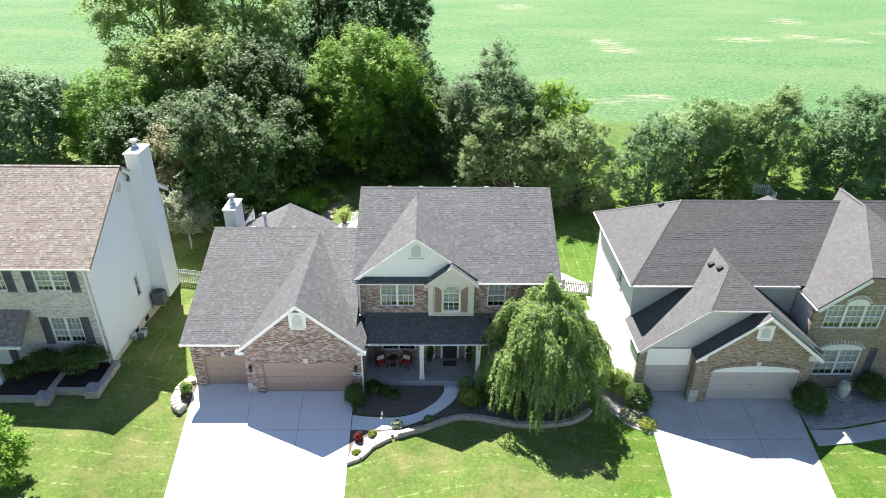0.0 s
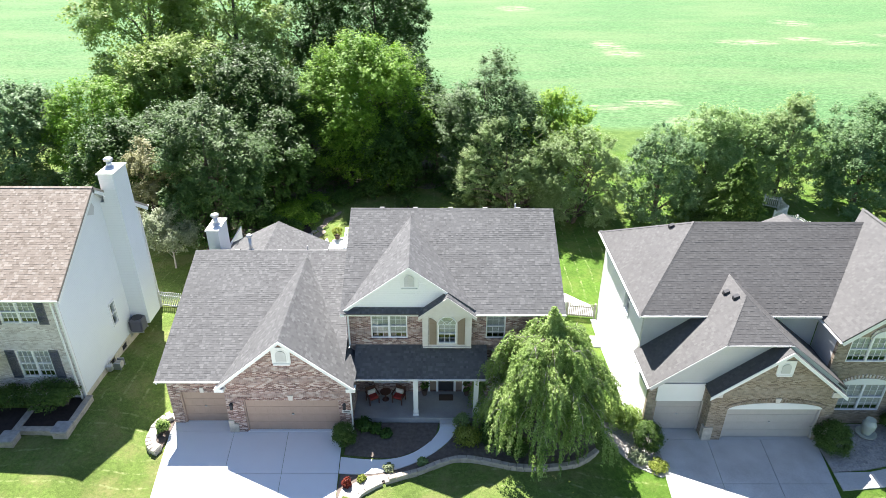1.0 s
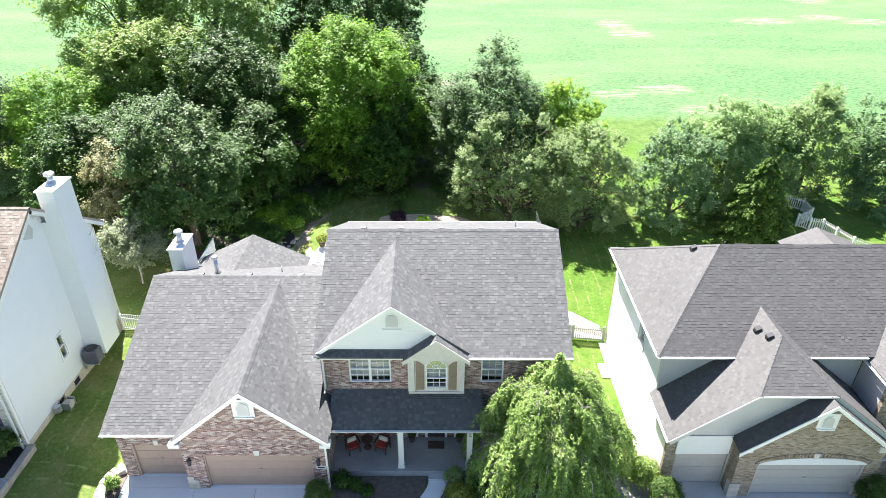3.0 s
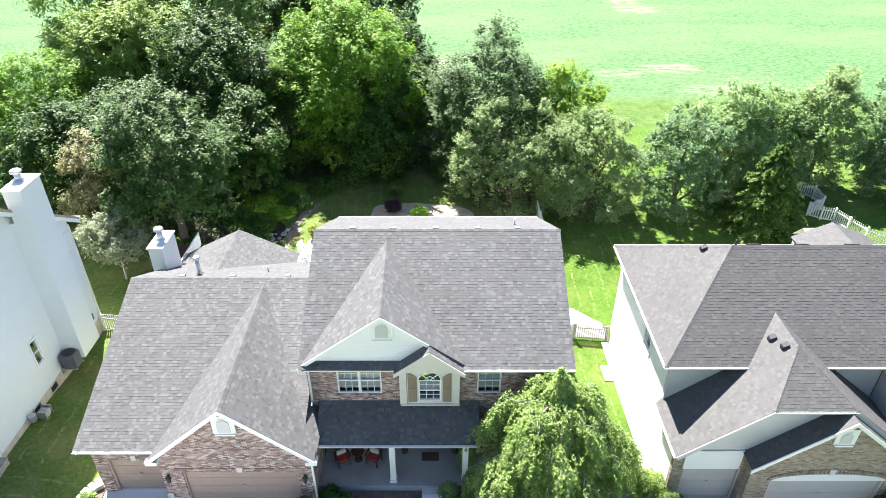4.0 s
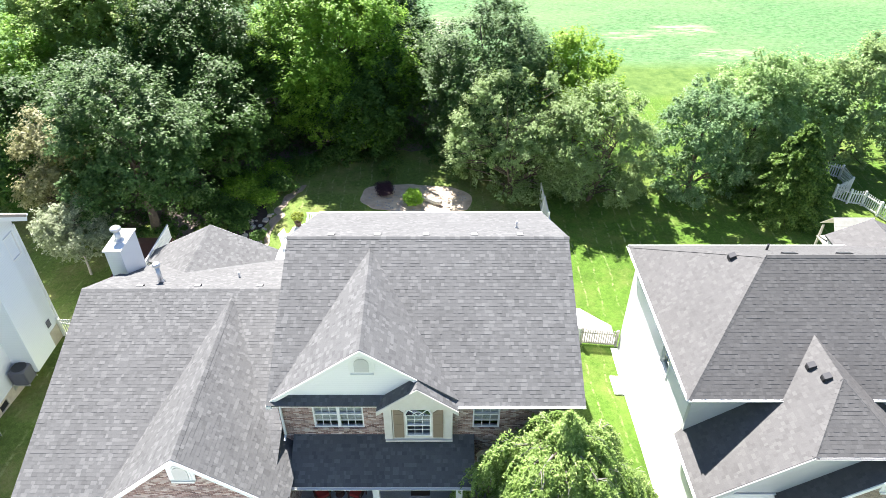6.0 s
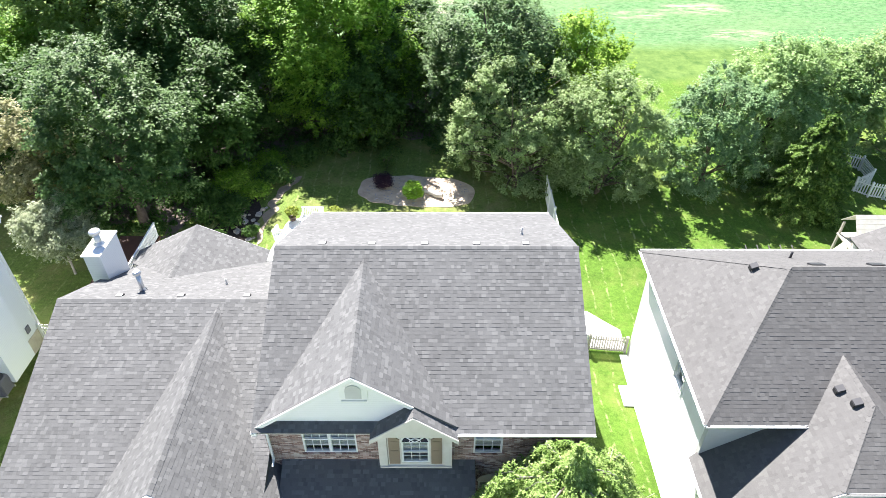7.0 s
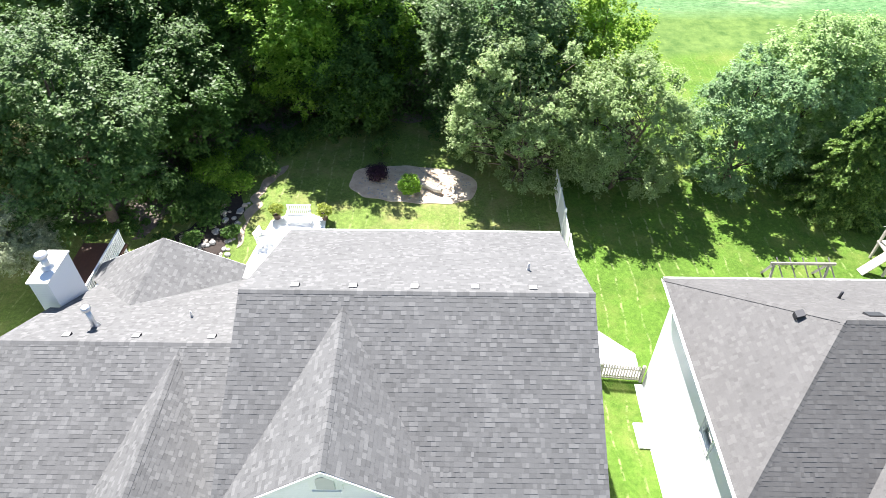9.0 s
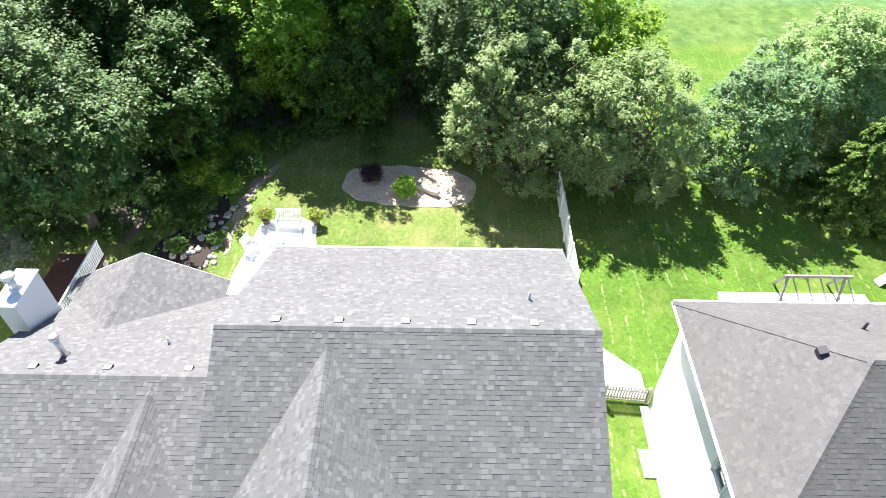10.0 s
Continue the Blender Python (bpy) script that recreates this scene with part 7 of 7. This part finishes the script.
bench(-6.85, 51.6, 0, 1.45, "white slatted garden bench on the patio")
bench(-8.55, 49.55, 72, 0.75, "white slatted garden armchair on the patio", "garden_chair", "chair")
for i, (x, y) in enumerate(((-8.25, 51.85), (-5.35, 51.85))):
    z = level(x, y) + 0.04
    pt = thing("potted_plant", x, y, z, "leafy green plant in a dark pot beside the bench", "potted plant", "pots by the bench")
    part("pot", Geo().lathe(x, y, [(0.17, z), (0.26, z + 0.38), (0.29, z + 0.4), (0.24, z + 0.41)], 16), TERRACOTTA, pt)
    qp, mp = crown_blades(np.random.default_rng(60 + i), (x, y, z + 0.72), (0.42, 0.42, 0.36), 26, 40, 0.12, 0.14)
    blades("foliage", qp, LEAF_LIME, pt)
tb = thing("low_table", -7.35, 50.35, level(-7.35, 50.35), "low white slatted table on the patio", "table")
z = level(-7.35, 50.35) + 0.06
part("tabletop", Geo().box(-7.75, -6.95, 50.1, 50.6, z + 0.42, z + 0.46), TRIM, tb)
for a in (-7.7, -7.0):
    for b in (50.14, 50.56):
        part("leg", Geo().box(a - 0.03, a + 0.03, b - 0.03, b + 0.03, z, z + 0.419), TRIM, tb)

SAND_DULL = plain_material("dull_soil", (0.30, 0.245, 0.19), 0.95, scale=2.5, amount=0.8, bump=0.6)
oval = [(-0.15 + 4.3 * math.cos(t) - 0.12 * math.cos(3 * t), 55.5 - 0.3 * math.cos(t) + 2.05 * math.sin(t) + 0.12 * math.sin(3 * t)) for t in [2 * math.pi * k / 22 for k in range(22)]]
bed("bare_soil", ragged(oval, 0.16, 9.0, 4), SAND, "sandy bare soil bed in the back lawn", 0.018, 0.1, 0.3)
pb = Geo()
rs = random.Random(31)
for i in range(260):
    t, q = rs.uniform(0, 6.283), rs.uniform(0, 1) ** 0.5
    x, y, k = -0.1 + 3.7 * q * math.cos(t), 55.5 + 1.8 * q * math.sin(t), rs.uniform(0.025, 0.075)
    pb.rock(x, y, level(x, y) + 0.012, k, k * rs.uniform(0.7, 1.2), k * 0.7, rs, 5)
tagged(part("pebbles", pb, STONE_GREY), "loose grey pebbles on the bare soil", "gravel", kind="stuff")
shrub("shrub", -0.35, 54.6, 0.72, 1.35, LEAF_BRIGHT, "clipped bright green shrub in the soil bed", 0.11, 70)
shrub("shrub", -2.5, 56.1, 0.75, 1.0, LEAF_PURPLE, "dark purple-leaved shrub in the soil bed", 0.11, 71, ball=False)
shrub("sapling", -2.5, 58.6, 0.6, 1.5, LEAF_DEEP, "thin green sapling behind the soil bed", 0.13, 72, 0.6, ball=False, category="tree")
lg = thing("driftwood_log", 1.2, 54.8, level(1.2, 54.8), "grey weathered log lying on the soil", "log")
zl = level(1.2, 54.8) + 0.16
part("log_body", Geo().tube([(0.2, 55.3, zl), (0.8, 55.05, zl + 0.05), (1.3, 54.7, zl + 0.05), (1.7, 54.5, zl + 0.12)], [0.1, 0.17, 0.19, 0.15], 9), WOOD_GREY, lg)
part("log_branch", Geo().tube([(1.3, 54.7, zl + 0.1), (1.55, 54.95, zl + 0.32)], [0.07, 0.03], 7), WOOD_GREY, lg)
rr = random.Random(5)


# soil-brown sheet over the lawn, partly colour for the trees' deep shade
bed("wood_floor", ragged([(-20.5, 50.5), (-18.0, 48.8), (-15.5, 49.6), (-13.9, 51.8), (-13.2, 55.6), (-12.0, 59.4), (-8.8, 62.6), (-4.0, 63.4), (1.0, 63.4), (3.6, 64.4), (3.0, 68.0), (0.0, 74.0), (-20.0, 75.0)], 1.2, 2.0), MULCH, "brown soil sheet that deepens the shade under the wood", 0.012, 0.1, 1.2)
bed("soil_strip", ragged([(-10.3, 49.2), (-9.8, 49.7), (-9.95, 51.6), (-9.5, 53.2), (-9.7, 54.7), (-9.0, 55.9), (-8.7, 57.2), (-9.1, 57.0), (-9.7, 55.9), (-10.2, 54.8), (-10.1, 53.2), (-10.5, 51.5)], 0.6, 5.0), SAND_DULL, "bare soil along the edge of the lawn", 0.03, 0.1, 0.4)
# dark bed and mostly grey stones carry the maple's shade in their colour
bed("creek_bed", ragged([(-14.2, 49.0), (-12.8, 47.9), (-11.4, 47.6), (-10.7, 48.8), (-10.7, 51.4), (-10.6, 53.4), (-11.2, 54.4), (-11.8, 52.4), (-13.2, 50.8)], 0.5, 3.0), MULCH_DARK, "stony garden stream bed beside the lawn", 0.015, 0.1, 0.5)
for k, pts in enumerate((bezier([(-14.2, 48.4), (-12.6, 47.6), (-11.2, 47.4), (-10.6, 48.9), (-10.7, 51.4), (-10.4, 53.2)], 9), bezier([(-13.4, 49.6), (-12.0, 48.9), (-11.6, 50.6), (-11.5, 52.6)], 8))):
    for x, y in pts:
        s = rr.uniform(0.09, 0.22)
        x, y = x + rr.uniform(-0.25, 0.25), y + rr.uniform(-0.25, 0.25)
        g = Geo().rock(x, y, level(x, y) - 0.03, s, s * rr.uniform(0.7, 1.2), s * rr.uniform(0.6, 1.0), rr)
        tagged(part("rock", g, rr.choice((STONE_GREY, STONE_GREY, STONE))), "rounded grey boulder along the garden stream", "rock", "boulders along the stream")
# the LEAF_BRIGHT clumps put a sunlit patch of ground cover into leaf colour
for i, (x, y, r, h, m) in enumerate(((-12.4, 52.9, 1.0, 0.9, LEAF_DEEP), (-11.4, 54.8, 1.1, 0.9, LEAF_BRIGHT), (-13.5, 51.6, 1.0, 1.0, LEAF_DEEP), (-10.7, 50.2, 0.5, 0.6, LEAF_DEEP), (-12.6, 49.4, 0.6, 0.7, LEAF_DEEP),
                                      (-10.4, 56.6, 1.2, 1.1, LEAF_DEEP), (-8.8, 59.4, 1.3, 1.2, LEAF_DEEP), (-6.4, 61.0, 1.4, 1.4, LEAF_DEEP), (-13.2, 55.2, 1.3, 1.4, LEAF_BRIGHT), (-15.2, 53.4, 1.4, 1.6, LEAF_DEEP),
                                      (-11.3, 58.7, 1.2, 0.9, LEAF_BRIGHT), (-12.7, 56.9, 1.3, 0.9, LEAF_BRIGHT), (-14.6, 57.2, 1.3, 1.0, LEAF_DEEP), (-10.5, 57.4, 1.0, 0.8, LEAF_BRIGHT), (-12.2, 51.2, 0.8, 0.6, LEAF_DEEP), (-14.0, 53.4, 1.1, 0.9, LEAF_DEEP))):
    shrub("fern_clump", x, y, r, h, m, "low leafy ground plants along the stream", 0.17, 80 + i, 0.7, ball=False, category="plant", group="ground plants")


def undergrowth():
    """Low leafy plants and ivy that cover the ground beneath the trees."""
    rng = np.random.default_rng(404)
    mids = []
    while len(mids) < 700:
        x, y = rng.uniform(-22, 5), rng.uniform(48.5, 72)
        edge = 61.2 if x > -8 else 61.2 + (x + 8) * 1.9
        if y > max(edge, 48.8 + 0.25 * abs(x + 18)) + rng.uniform(-0.8, 1.2):
            mids.append((x, y, level(x, y)))
    mids = np.array(mids)
    size = rng.uniform(0.3, 1.0, len(mids))
    who = np.repeat(np.arange(len(mids)), 62)
    off = rng.normal(0, 1, (len(who), 3))
    off /= np.linalg.norm(off, axis=1)[:, None]
    off[:, 2] = np.abs(off[:, 2]) * 0.8
    pts = mids[who] + off * size[who][:, None] * rng.uniform(0.6, 1.0, (len(who), 1))
    ob = blades("undergrowth", leaf_blades(rng, pts, off + np.array((0, 0, 0.8)), 0.2, 0.65, 0.2, 0.45, True), LEAF_DEEP)
    return tagged(ob, "low dark leafy undergrowth and ivy beneath the wood", "undergrowth", kind="stuff")


undergrowth()


# ---------------------------------------------------------------- play things behind the tan house
def swing_frame():
    T = thing("swing_set", 20.8, 46.5, -1.1, "weathered wooden swing frame with a slanted ladder top", "swing set")
    z = level(20.8, 46.5)
    top = z + 2.1
    for x in (19.35, 22.2):
        part("leg", Geo().beam((x, 46.5, top), (x - 0.45, 45.3, z), 0.1, 0.1, (1, 0, 0)), WOOD_DARK, T)
        part("leg", Geo().beam((x, 46.5, top), (x + 0.5, 47.9, z), 0.1, 0.1, (1, 0, 0)), WOOD_DARK, T)
    part("top_beam", Geo().beam((19.1, 46.5, top + 0.06), (22.5, 46.5, top + 0.06), 0.1, 0.14), WOOD_DARK, T)
    for k in range(5):
        x = 19.5 + k * 0.68
        part("slat", Geo().beam((x, 46.85, top + 0.14), (x + 0.5, 45.3, z + 0.9), 0.05, 0.05, (1, 0, 0)), WOOD_DARK, T)


swing_frame()
tagged(part("play_pad", laid([(16.3, 45.6), (24.5, 45.6), (24.3, 47.2), (16.6, 47.2)], 0.1, 0.04), CONCRETE), "pale gravel strip under the swing frame", "paving", kind="structure")


def play_tower(x, y):
    z = level(x, y)
    T = thing("play_house", x, y, z, "wooden play house with a pale pitched plank roof", "play house")
    for a in (-1.2, 1.2):
        for b in (-0.75, 0.75):
            part("post", Geo().box(x + a - 0.06, x + a + 0.06, y + b - 0.06, y + b + 0.06, z, z + 2.2), WOOD_GREY, T)
    part("floor", Geo().box(x - 1.3, x + 1.3, y - 0.85, y + 0.85, z + 1.2, z + 1.28), WOOD_GREY, T)
    for s in (-1, 1):
        for k in range(5):
            a, b = k / 5, (k + 0.94) / 5
            part("roof_board", Geo().prism([(x - 1.3, y + s * a * 1.0, z + 3.2 - a * 1.05), (x + 1.3, y + s * a * 1.0, z + 3.2 - a * 1.05), (x + 1.3, y + s * b * 1.0, z + 3.2 - b * 1.05), (x - 1.3, y + s * b * 1.0, z + 3.2 - b * 1.05)],
                                           [(x - 1.3, y + s * a * 1.0, z + 3.24 - a * 1.05), (x + 1.3, y + s * a * 1.0, z + 3.24 - a * 1.05), (x + 1.3, y + s * b * 1.0, z + 3.24 - b * 1.05), (x - 1.3, y + s * b * 1.0, z + 3.24 - b * 1.05)]), WOOD_PALE, T)
    for k in range(9):
        part("baluster", Geo().box(x - 1.2 + k * 0.28, x - 1.08 + k * 0.28, y - 0.86, y - 0.82, z + 1.281, z + 1.95), TRIM, T)
    part("rail", Geo().box(x - 1.3, x + 1.3, y - 0.87, y - 0.81, z + 1.951, z + 2.03), WOOD_GREY, T)
    part("ladder", Geo().beam((x - 1.25, y - 0.3, z + 1.25), (x - 2.4, y - 0.5, z + 0.05), 0.5, 0.08), WOOD_GREY, T)


play_tower(27.7, 48.5)

zig = [(31.9, 59.6), (33.0, 58.8), (32.8, 56.95), (31.1, 55.9), (31.8, 55.2), (32.7, 54.9), (33.1, 53.5), (33.6, 51.95), (35.0, 50.4), (36.8, 49.4)]
for p, q in zip(zig, zig[1:]):
    picket_fence("picket_fence", p, q, 1.15, "white picket fence in zigzag lengths across the lawn", TRIM, 0.17, 0.085, group="zigzag fence", last=q == zig[-1])


# single shingles of the stretch nearest the ridge
MAIN_ROOF.lay_singles(MAIN_ROOF_TOP)
